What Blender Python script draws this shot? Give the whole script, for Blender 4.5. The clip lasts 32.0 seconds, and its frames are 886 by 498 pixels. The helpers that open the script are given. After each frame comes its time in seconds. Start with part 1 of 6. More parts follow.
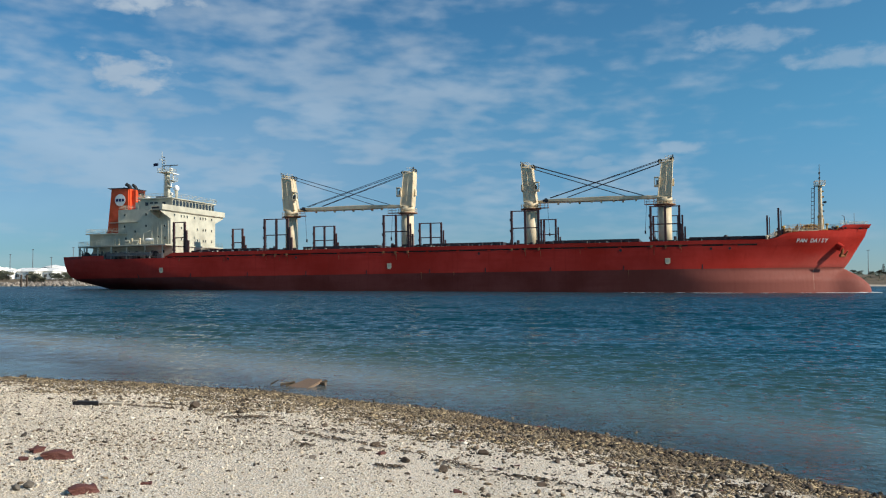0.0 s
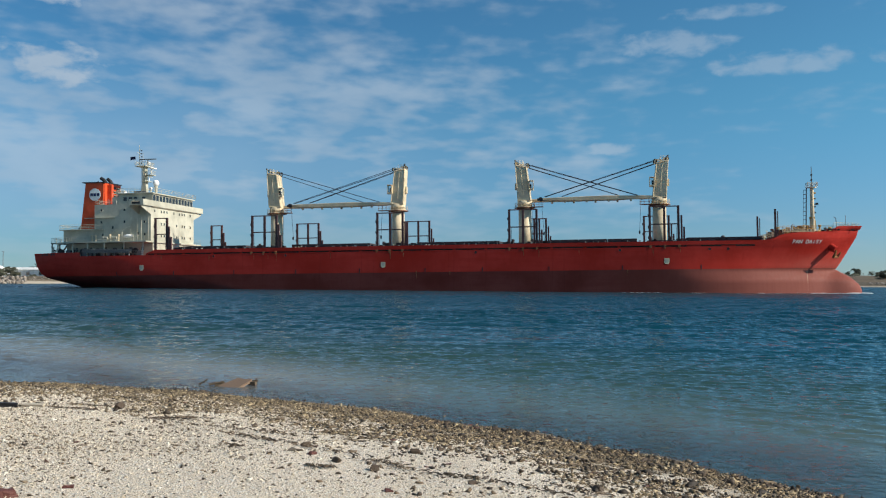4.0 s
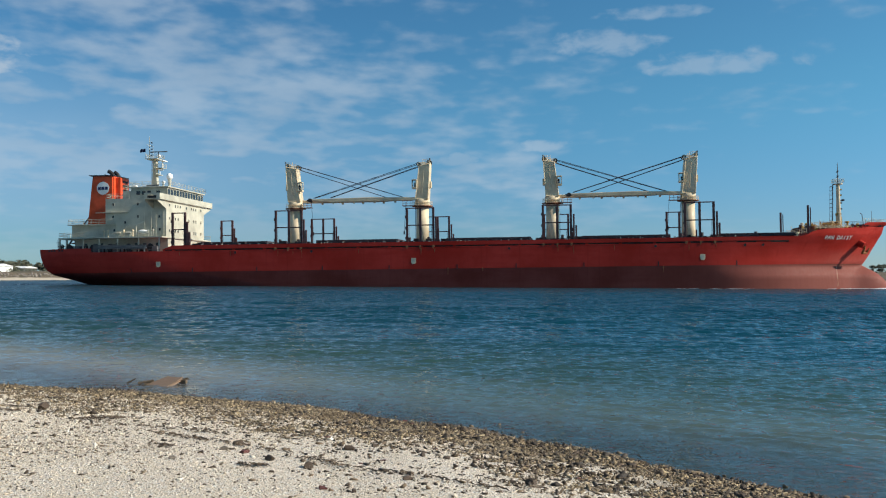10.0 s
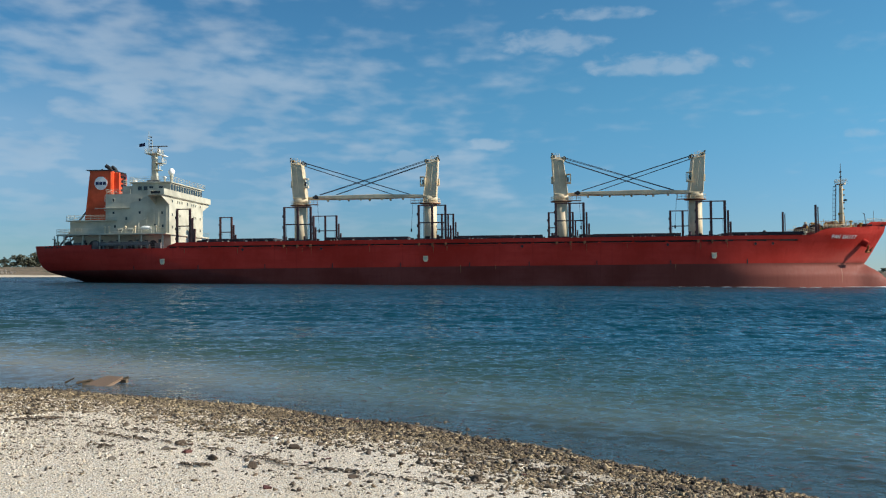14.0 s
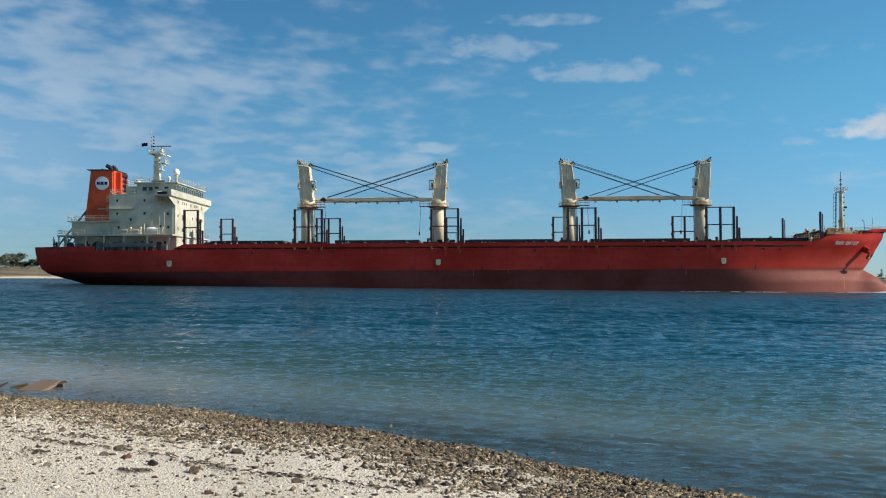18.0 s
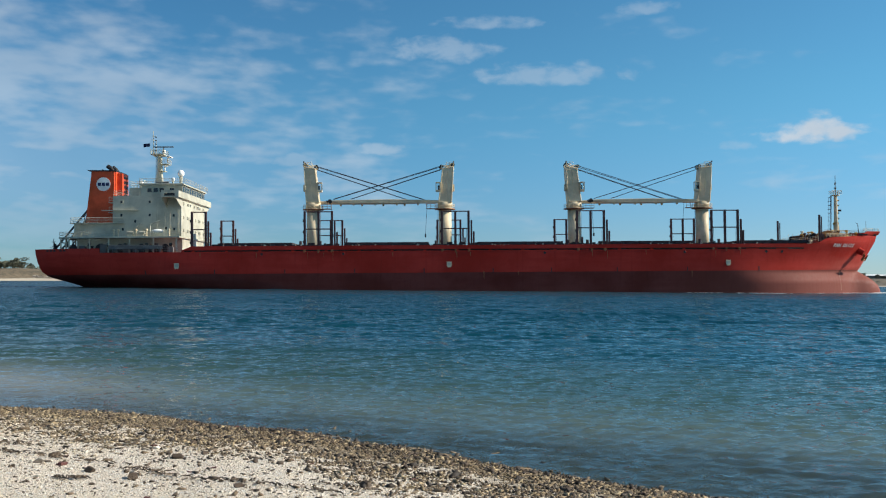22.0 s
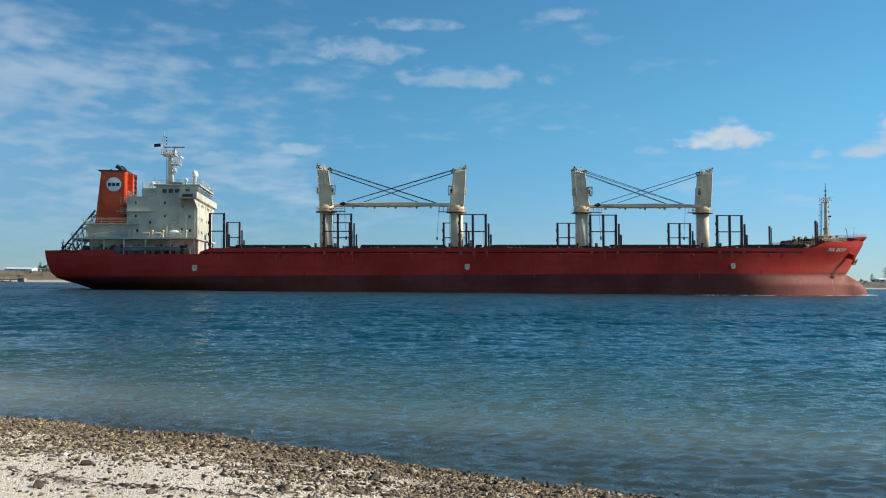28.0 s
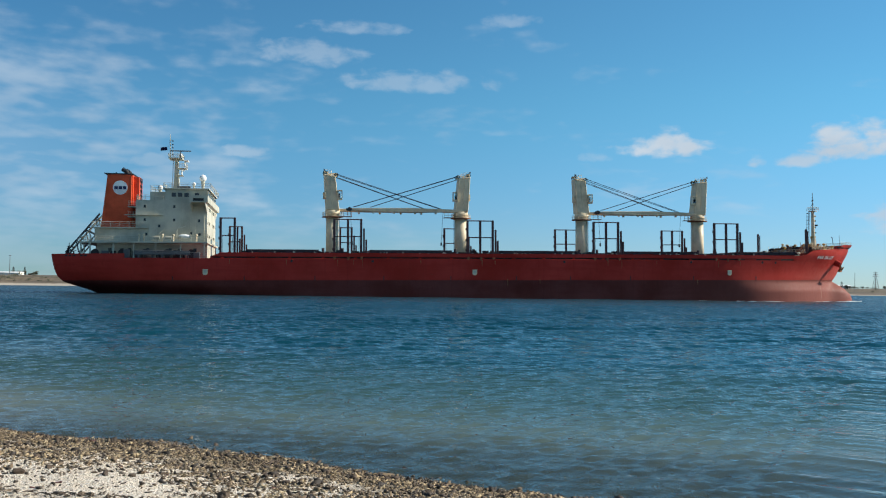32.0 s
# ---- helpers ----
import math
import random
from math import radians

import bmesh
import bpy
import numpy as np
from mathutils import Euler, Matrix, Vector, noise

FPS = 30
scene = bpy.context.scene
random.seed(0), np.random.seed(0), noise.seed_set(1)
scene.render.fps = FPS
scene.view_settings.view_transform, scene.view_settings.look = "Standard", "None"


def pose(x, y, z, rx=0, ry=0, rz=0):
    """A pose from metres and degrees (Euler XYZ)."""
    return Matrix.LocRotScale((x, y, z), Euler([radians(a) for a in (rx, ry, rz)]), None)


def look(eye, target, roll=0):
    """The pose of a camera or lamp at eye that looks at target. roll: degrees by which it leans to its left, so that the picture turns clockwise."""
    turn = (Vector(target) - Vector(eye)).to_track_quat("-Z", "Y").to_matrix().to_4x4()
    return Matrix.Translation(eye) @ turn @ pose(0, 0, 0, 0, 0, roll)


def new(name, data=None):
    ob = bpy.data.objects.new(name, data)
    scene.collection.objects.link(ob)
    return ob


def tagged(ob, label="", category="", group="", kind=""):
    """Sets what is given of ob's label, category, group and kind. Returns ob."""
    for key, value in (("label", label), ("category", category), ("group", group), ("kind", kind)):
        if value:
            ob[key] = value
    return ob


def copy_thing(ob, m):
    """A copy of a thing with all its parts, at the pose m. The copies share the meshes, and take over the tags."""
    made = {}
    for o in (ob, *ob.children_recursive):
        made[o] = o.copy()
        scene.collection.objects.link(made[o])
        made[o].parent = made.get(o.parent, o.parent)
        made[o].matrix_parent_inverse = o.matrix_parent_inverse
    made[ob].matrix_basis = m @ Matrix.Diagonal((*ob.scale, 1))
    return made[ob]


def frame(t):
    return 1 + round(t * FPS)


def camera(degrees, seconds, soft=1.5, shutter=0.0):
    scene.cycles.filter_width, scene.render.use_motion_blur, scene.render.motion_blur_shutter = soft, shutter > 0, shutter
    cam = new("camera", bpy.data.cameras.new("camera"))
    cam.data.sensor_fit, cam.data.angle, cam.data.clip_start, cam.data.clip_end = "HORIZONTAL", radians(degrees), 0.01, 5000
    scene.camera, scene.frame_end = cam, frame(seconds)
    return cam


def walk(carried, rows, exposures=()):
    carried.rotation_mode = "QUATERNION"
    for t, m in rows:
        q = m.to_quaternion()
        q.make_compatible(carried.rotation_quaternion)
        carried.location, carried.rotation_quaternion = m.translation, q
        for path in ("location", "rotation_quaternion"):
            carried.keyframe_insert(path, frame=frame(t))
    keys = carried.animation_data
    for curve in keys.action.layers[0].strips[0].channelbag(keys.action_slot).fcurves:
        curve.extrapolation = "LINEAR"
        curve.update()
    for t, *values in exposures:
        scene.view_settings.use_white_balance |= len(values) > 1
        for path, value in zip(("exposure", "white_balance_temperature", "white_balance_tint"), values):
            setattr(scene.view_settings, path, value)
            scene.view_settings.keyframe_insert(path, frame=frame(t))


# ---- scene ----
EYE_HEIGHT = 2.65
cam = camera(53.46, 32.0, soft=1.15)


def view(turn, tilt, lean):
    """The hand-held camera's pose: degrees to the right, upwards, and of lean."""
    return pose(0, 0, EYE_HEIGHT, 90 + tilt, 0, -turn) @ pose(0, 0, 0, 0, 0, lean)


walk(cam, [
    (0.0, view(-12.20, 1.92, 0.09)), (0.5, view(-11.62, 1.83, 0.02)), (1.0, view(-11.02, 1.79, 0.02)),
    (1.5, view(-10.51, 1.80, 0.23)), (2.0, view(-10.00, 1.85, 0.34)), (2.5, view(-9.42, 1.83, 0.35)),
    (3.0, view(-8.85, 1.83, 0.37)), (3.5, view(-8.29, 1.87, 0.34)), (5.5, view(-6.83, 1.82, 0.33)),
    (6.0, view(-6.49, 1.87, 0.33)), (6.5, view(-6.16, 1.84, 0.33)), (7.0, view(-5.77, 1.84, 0.27)),
    (7.5, view(-5.39, 1.76, 0.22)), (8.0, view(-5.05, 1.76, 0.13)), (8.5, view(-4.75, 1.74, 0.08)),
    (9.0, view(-4.41, 1.70, 0.12)), (9.5, view(-4.03, 1.67, 0.18)), (10.0, view(-3.58, 1.62, 0.21)),
    (10.5, view(-3.11, 1.57, 0.22)), (11.0, view(-2.55, 1.56, 0.25)), (11.5, view(-2.01, 1.48, 0.34)),
    (12.0, view(-1.60, 1.47, 0.42)), (12.5, view(-1.24, 1.47, 0.46)), (13.0, view(-0.96, 1.46, 0.44)),
    (13.5, view(-0.61, 1.51, 0.32)), (14.0, view(-0.09, 1.48, 0.30)), (14.5, view(0.52, 1.54, 0.37)),
    (16.5, view(2.46, 1.81, 0.59)), (17.0, view(2.74, 1.75, 0.59)), (17.5, view(3.05, 1.70, 0.58)),
    (18.0, view(3.40, 1.71, 0.59)), (18.5, view(3.82, 1.76, 0.63)), (19.0, view(4.32, 1.75, 0.65)),
    (19.5, view(4.84, 1.71, 0.65)), (20.0, view(5.39, 1.63, 0.62)), (20.5, view(5.87, 1.62, 0.53)),
    (21.0, view(6.30, 1.68, 0.45)), (21.5, view(6.66, 1.74, 0.41)), (22.0, view(7.01, 1.84, 0.48)),
    (22.5, view(7.40, 1.86, 0.53)), (23.0, view(7.86, 1.91, 0.55)), (23.5, view(8.42, 1.96, 0.59)),
    (24.0, view(8.98, 1.94, 0.64)), (24.5, view(9.44, 1.90, 0.71)), (25.0, view(9.89, 1.81, 0.80)),
    (25.5, view(10.38, 1.85, 0.89)), (27.5, view(11.83, 1.78, 0.67)), (28.0, view(12.20, 1.98, 0.59)),
    (28.5, view(12.61, 2.14, 0.60)), (29.0, view(13.01, 2.14, 0.61)), (29.5, view(13.44, 2.14, 0.62)),
    (30.0, view(13.91, 2.09, 0.69)), (30.5, view(14.36, 2.02, 0.74)), (31.0, view(14.85, 2.08, 0.82)),
    (31.5, view(15.31, 2.19, 0.86)), (32.0, view(15.80, 2.31, 0.83)),
], exposures=((0.0, 0.29), (10.0, 0.35), (20.0, 0.43), (32.0, 0.52)))

# ---- light ----
SUN_HEIGHT, SUN_TURN = 32.0, 96.2      # degrees: elevation, and clockwise from +y
sun_way = Vector((math.cos(radians(SUN_HEIGHT)) * math.sin(radians(SUN_TURN)),
                  math.cos(radians(SUN_HEIGHT)) * math.cos(radians(SUN_TURN)),
                  math.sin(radians(SUN_HEIGHT))))
lamp = bpy.data.lights.new("sun", "SUN")
lamp.energy, lamp.angle, lamp.color = 5.0, radians(0.55), (1.0, 0.92, 0.80)
sun = new("sun", lamp)
sun.matrix_world = look(tuple(sun_way * 500), (0, 0, 0))


class Nodes:
    """Short-hand for node trees."""

    def __init__(self, tree):
        self.tree = tree
        tree.nodes.clear()

    def add(self, kind, **values):
        node = self.tree.nodes.new(kind)
        for key, value in values.items():
            self.put(node, key, value)
        return node

    def put(self, node, key, value):
        key = int(key[1:]) if key[0] == "i" and key[1:].isdigit() else key.replace("_", " ")
        socket = node.inputs[key]
        if isinstance(value, bpy.types.NodeSocket):
            self.tree.links.new(value, socket)
        elif isinstance(value, bpy.types.Node):
            self.tree.links.new(value.outputs[0], socket)
        else:
            socket.default_value = value

    def math(self, op, a, b=0.0, c=None, clamp=False):
        node = self.add("ShaderNodeMath", i0=a, i1=b)
        node.operation, node.use_clamp = op, clamp
        if c is not None:
            self.put(node, "i2", c)
        return node.outputs[0]

    def ramp(self, value, lo, hi, a=0.0, b=1.0):
        node = self.add("ShaderNodeMapRange", i0=value, i1=lo, i2=hi, i3=a, i4=b)
        node.interpolation_type = "SMOOTHSTEP"
        return node.outputs[0]

    def mix(self, fac, a, b, blend="MIX"):
        node = self.add("ShaderNodeMix")
        node.data_type, node.blend_type = "RGBA", blend
        for key, value in ((0, fac), (6, a), (7, b)):
            if isinstance(value, bpy.types.NodeSocket):
                self.tree.links.new(value, node.inputs[key])
            else:
                node.inputs[key].default_value = value if key == 0 else (*value, 1)[:4]
        return node.outputs[2]

    def noise(self, vector, scale, detail=4.0, rough=0.55, warp=0.0):
        node = self.add("ShaderNodeTexNoise", Scale=scale, Detail=detail, Roughness=rough, Distortion=warp)
        if vector is not None:
            self.put(node, "Vector", vector)
        return node.outputs[0]

    def scaled(self, vector, x, y, z):
        node = self.add("ShaderNodeVectorMath", i0=vector, i1=(x, y, z))
        node.operation = "MULTIPLY"
        return node.outputs[0]


world = bpy.data.worlds.new("sky")
scene.world = world
world.use_nodes = True
N = Nodes(world.node_tree)
sky = N.add("ShaderNodeTexSky")
sky.sky_type, sky.sun_disc = "NISHITA", False
sky.sun_elevation, sky.sun_rotation = radians(SUN_HEIGHT), radians(SUN_TURN)
sky.air_density, sky.dust_density, sky.ozone_density = 1.0, 0.0, 1.5
way = N.add("ShaderNodeTexCoord").outputs["Generated"]
xyz = N.add("ShaderNodeSeparateXYZ", i0=way).outputs
turn = N.math("ARCTAN2", xyz[0], xyz[1])            # radians clockwise from +y
# thin mottled cloud in low bands, thicker towards the west
high = N.math("MULTIPLY", N.math("POWER", N.math("MAXIMUM", xyz[2], 0.0), 0.8), 1.0)
field = N.add("ShaderNodeCombineXYZ", i0=turn, i1=high).outputs[0]
broad = N.noise(N.scaled(field, 4.0, 9.0, 1), 1.0, 3, 0.5, 0.0)
mottle = N.noise(N.scaled(field, 15.0, 40.0, 1), 1.0, 2, 0.5, 0.0)
fine = N.noise(N.scaled(field, 42.0, 100.0, 1), 1.0, 3, 0.5, 0.0)
body = N.math("ADD", N.math("MULTIPLY", broad, 0.44), N.math("MULTIPLY_ADD", mottle, 0.40, N.math("MULTIPLY", fine, 0.16)))
west = N.ramp(turn, radians(24), radians(-16), 0.0, 1.0)
edge = N.math("SUBTRACT", N.ramp(xyz[2], 0.17, 0.29, 0.53, 0.585), N.math("MULTIPLY", west, 0.155))
cover = N.ramp(N.math("SUBTRACT", body, edge), 0.0, 0.22, 0.0, 0.50)
veil = N.math("MULTIPLY", N.ramp(turn, radians(6), radians(-30)), N.math("MULTIPLY", N.ramp(xyz[2], 0.01, 0.06), N.ramp(xyz[2], 0.26, 0.12)))
cover = N.math("MAXIMUM", cover, N.math("MULTIPLY", veil, 0.26))
# small bright heaps low in the east and high in the west: turn, height, half-widths in degrees
puff = N.noise(N.scaled(N.add("ShaderNodeCombineXYZ", i0=turn, i1=xyz[2]).outputs[0], 34.0, 62.0, 1), 1.0, 5, 0.52, 0.2)
for a, e, wa, we, power in ((30.0, 8.75, 3.1, 0.75, 1.0), (30.3, 9.1, 1.3, 1.0, 1.0), (40.9, 8.7, 2.9, 1.25, 1.0), (38.0, 7.7, 1.5, 0.5, 0.8), (44.5, 4.0, 3.5, 1.3, 0.9),
                            (35.4, 7.75, 0.6, 0.45, 0.8), (25.7, 8.2, 1.0, 0.4, 0.35),
                            (-32.1, 12.2, 3.0, 1.5, 0.75), (-30.8, 16.9, 3.2, 1.5, 0.85), (13.9, 12.9, 4.6, 0.85, 0.40), (7.0, 14.5, 3.6, 0.9, 0.38),
                            (10.0, 16.2, 3.0, 0.5, 0.34), (20.0, 16.8, 1.9, 0.5, 0.32), (2.7, 8.2, 1.9, 0.5, 0.45), (-2.6, 7.4, 2.2, 0.6, 0.34)):
    du = N.math("DIVIDE", N.math("SUBTRACT", turn, radians(a)), radians(wa))
    dv = N.math("DIVIDE", N.math("SUBTRACT", xyz[2], math.sin(radians(e))), radians(we))
    dv = N.math("MULTIPLY", dv, N.ramp(dv, -0.6, 0.2, 1.45, 1.0))       # flatter beneath
    far = N.math("ADD", N.math("MULTIPLY", du, du), N.math("MULTIPLY", dv, dv))
    heap = N.math("SUBTRACT", N.math("MULTIPLY_ADD", puff, 3.4, -0.70), N.math("MULTIPLY", far, 0.80))
    heap = N.ramp(heap, -0.1, 1.15, 0.0, power)
    cover = N.math("MAXIMUM", cover, heap)
low = N.ramp(xyz[2], 0.0, 0.11, 0.30, 1.0)
cover = N.math("MULTIPLY", cover, low, clamp=True)
shade = N.noise(N.scaled(way, 1, 1, 2.0), 9, 4, 0.5)
cloud = N.mix(shade, (4.3, 5.5, 6.9), (8.3, 9.4, 10.4))
east = N.ramp(turn, radians(-25), radians(35))
lower = N.mix(east, (0.36, 0.67, 1.10), (0.57, 0.88, 1.39))
upper = N.mix(east, (0.43, 0.96, 1.24), (0.58, 1.22, 1.42))
tint = N.mix(N.ramp(xyz[2], 0.0, 0.22), lower, upper)
blue = N.mix(1.0, sky.outputs[0], tint, "MULTIPLY")
air = N.add("ShaderNodeBackground", Color=N.mix(cover, blue, cloud), Strength=0.060)
N.add("ShaderNodeOutputWorld", Surface=air)

# ---- materials ----
def material(name):
    m = bpy.data.materials.new(name)
    m.use_nodes = True
    n = Nodes(m.node_tree)
    shader = n.add("ShaderNodeBsdfPrincipled")
    n.add("ShaderNodeOutputMaterial", Surface=shader)
    return m, n, shader


def bumped(n, shader, height, distance, strength=0.5):
    n.put(shader, "Normal", n.add("ShaderNodeBump", Strength=strength, Distance=distance, Height=height))


def paint(name, colour, rough=0.45, dirt=(0.16, 0.10, 0.06), dirty=0.35, scale=0.25, streak=True, metal=0.0, salt_and_sun=0.0, shine=0.22, pink=(0.60, 0.22, 0.17), reach=148):
    """Weathered ship's paint: broad fading, runs of dirt down the plate, fine relief."""
    m, n, shader = material(name)
    spot = n.add("ShaderNodeTexCoord").outputs["Object"]
    broad = n.noise(spot, scale, 5, 0.6)
    fine = n.noise(spot, scale * 14, 4, 0.6)
    runs = n.noise(n.scaled(spot, 2.2, 2.2, 0.16), 0.9, 5, 0.65)
    pale = tuple(min(1, c * 1.18 + 0.015) for c in colour)
    dark = tuple(c * 0.82 for c in colour)
    c = n.mix(n.ramp(broad, 0.3, 0.7), dark, pale)
    if streak:
        c = n.mix(n.ramp(runs, 0.56, 0.80, 0, dirty), c, dirt)
    c = n.mix(n.ramp(fine, 0.62, 0.78, 0, dirty * 0.6), c, dirt)
    if salt_and_sun:                                            # salt bleaching and painted-in sunlight just over the boot line, most at the bow
        patch = n.noise(n.scaled(spot, 0.10, 0.10, 0.9), 1.0, 4, 0.6)
        c = n.mix(n.ramp(patch, 0.45, 0.65, 0, 0.35), c, dark)
        rain = n.noise(n.scaled(spot, 1.3, 1.3, 0.05), 1.0, 4, 0.7)
        c = n.mix(n.ramp(rain, 0.55, 0.72, 0, 0.30), c, tuple(v * 0.55 for v in colour))
        place = n.add("ShaderNodeSeparateXYZ", i0=spot).outputs
        bloom = n.noise(n.scaled(spot, 0.25, 0.25, 0.5), 1.0, 5, 0.6)
        height = n.math("ADD", place[2], n.math("MULTIPLY_ADD", bloom, 2.4, -1.2))
        worn = n.math("MULTIPLY", n.ramp(height, 6.2, 2.2), n.ramp(place[0], reach, 172, 0.04, 1.0))
        worn = n.math("MULTIPLY", worn, n.ramp(n.noise(n.scaled(spot, 2.0, 2.0, 0.12), 1.0, 4, 0.65), 0.25, 0.6, 0.8 * salt_and_sun, salt_and_sun))
        c = n.mix(worn, c, pink)
        scar = n.noise(n.scaled(spot, 0.35, 0.35, 3.0), 1.0, 5, 0.7)      # rubbed and rusty spots
        c = n.mix(n.ramp(scar, 0.66, 0.74, 0, 0.5), c, (0.20, 0.075, 0.045))
    n.put(shader, "Base_Color", c)
    n.put(shader, "Roughness", n.ramp(fine, 0.3, 0.7, rough - 0.08, rough + 0.12))
    n.put(shader, "Metallic", metal)
    n.put(shader, "Specular_IOR_Level", shine)
    bumped(n, shader, broad, 0.05, 0.25)
    return m


HULL_RED = paint("hull_red", (0.41, 0.023, 0.013), 0.55, (0.16, 0.02, 0.012), 0.4, 0.09, salt_and_sun=0.75, shine=0.10, pink=(0.48, 0.125, 0.095))
HULL_BROWN = paint("antifouling_brown", (0.12, 0.023, 0.018), 0.6, (0.07, 0.015, 0.01), 0.6, 0.12, salt_and_sun=0.8, shine=0.07, pink=(0.255, 0.088, 0.066), reach=112)
DECK_RED = paint("deck_red", (0.30, 0.035, 0.022), 0.5, (0.10, 0.03, 0.02), 0.5, 0.3)
CREAM = paint("cream_paint", (0.46, 0.445, 0.35), 0.45, (0.35, 0.26, 0.15), 0.28, 0.3)
CRANE = paint("crane_buff", (0.64, 0.53, 0.35), 0.45, (0.36, 0.22, 0.10), 0.32, 0.35)
ORANGE = paint("funnel_orange", (0.62, 0.075, 0.018), 0.42, (0.25, 0.04, 0.02), 0.3, 0.3)
POST = paint("stanchion_brown", (0.075, 0.035, 0.035), 0.55, (0.20, 0.05, 0.025), 0.5, 0.9)
HATCH = paint("hatch_black", (0.035, 0.030, 0.034), 0.6, (0.12, 0.05, 0.03), 0.4, 0.5)
BLACK = paint("black_paint", (0.02, 0.02, 0.022), 0.5, (0.08, 0.05, 0.04), 0.3, 0.5)
WHITE = paint("white_paint", (0.80, 0.80, 0.76), 0.4, (0.40, 0.33, 0.25), 0.2, 0.5)
GREY = paint("grey_steel", (0.12, 0.125, 0.125), 0.5, (0.15, 0.10, 0.07), 0.3, 0.5)
RUST = paint("rusty_gear", (0.20, 0.085, 0.04), 0.75, (0.06, 0.03, 0.02), 0.5, 0.8)
ANCHOR = paint("anchor_rust", (0.30, 0.11, 0.035), 0.7, (0.08, 0.03, 0.015), 0.6, 1.2)
OCHRE = paint("ochre_paint", (0.45, 0.26, 0.05), 0.5, (0.2, 0.1, 0.04), 0.4, 0.6)
NAVY = paint("navy_cloth", (0.02, 0.03, 0.09), 0.8, (0.01, 0.01, 0.03), 0.2, 1.0)
CABLE = paint("wire_rope", (0.025, 0.03, 0.04), 0.6, (0.03, 0.03, 0.03), 0.2, 1.0)


def glass_dark():
    m, n, shader = material("window_glass")
    n.put(shader, "Base_Color", (0.02, 0.025, 0.03, 1))
    n.put(shader, "Roughness", 0.06)
    n.put(shader, "IOR", 1.5)
    return m


GLASS = glass_dark()


def glass_clear():
    m, n, shader = material("clear_glass")
    n.put(shader, "Roughness", 0.03)
    n.put(shader, "IOR", 1.45)
    n.put(shader, "Transmission_Weight", 1.0)
    n.put(shader, "Base_Color", (0.75, 0.83, 0.85, 1))
    return m


CLEAR = glass_clear()


def sand_material():
    m, n, shader = material("shell_sand")
    spot = n.add("ShaderNodeNewGeometry").outputs["Position"]
    grit = n.noise(spot, 55, 3, 0.7)
    shell = n.add("ShaderNodeTexVoronoi", Vector=spot, Scale=42.0)
    patch = n.noise(spot, 0.8, 5, 0.6)
    fine = n.noise(spot, 160, 2, 0.6)
    c = n.mix(n.ramp(patch, 0.35, 0.68), (0.95, 0.83, 0.66), (0.86, 0.74, 0.57))
    # dark grit, also painting in the small shaded gaps among the shells
    c = n.mix(n.ramp(grit, 0.48, 0.63, 0, 0.85), c, (0.22, 0.165, 0.10))
    c = n.mix(n.ramp(n.add("ShaderNodeSeparateColor", i0=shell.outputs["Color"]).outputs[0], 0.72, 0.9, 0, 0.8), c, (0.80, 0.77, 0.70))
    z = n.add("ShaderNodeSeparateXYZ", i0=spot).outputs[2]
    x = n.add("ShaderNodeSeparateXYZ", i0=spot).outputs[0]
    top = n.math("ADD", n.ramp(x, -12, 3, 0.33, 0.19), n.math("MULTIPLY_ADD", n.noise(spot, 3.0, 4, 0.6), 0.14, -0.07))
    band = n.math("SUBTRACT", top, z)                    # dark grit ground between the stones near the water, shade and wet painted in
    c = n.mix(n.math("MULTIPLY", n.ramp(band, -0.03, 0.06), n.ramp(x, -9, -1, 0.4, 0.85)), c, n.mix(n.ramp(grit, 0.4, 0.6), (0.32, 0.25, 0.15), (0.15, 0.11, 0.065)))
    wet = n.ramp(n.math("ADD", z, n.math("MULTIPLY", patch, 0.10)), 0.16, 0.09)
    wet = n.math("MULTIPLY", wet, n.ramp(z, -0.25, 0.0, 0.35, 1.0))
    c = n.mix(wet, c, n.mix(1.0, c, (0.42, 0.38, 0.32), "MULTIPLY"))
    n.put(shader, "Base_Color", c)
    n.put(shader, "Roughness", n.ramp(wet, 0, 1, 0.9, 0.45))
    h = n.math("ADD", n.math("MULTIPLY", shell.outputs["Distance"], 0.9), n.math("MULTIPLY", fine, 0.5))
    bumped(n, shader, n.math("ADD", h, n.math("MULTIPLY", grit, 0.8)), 0.03, 1.0)
    return m


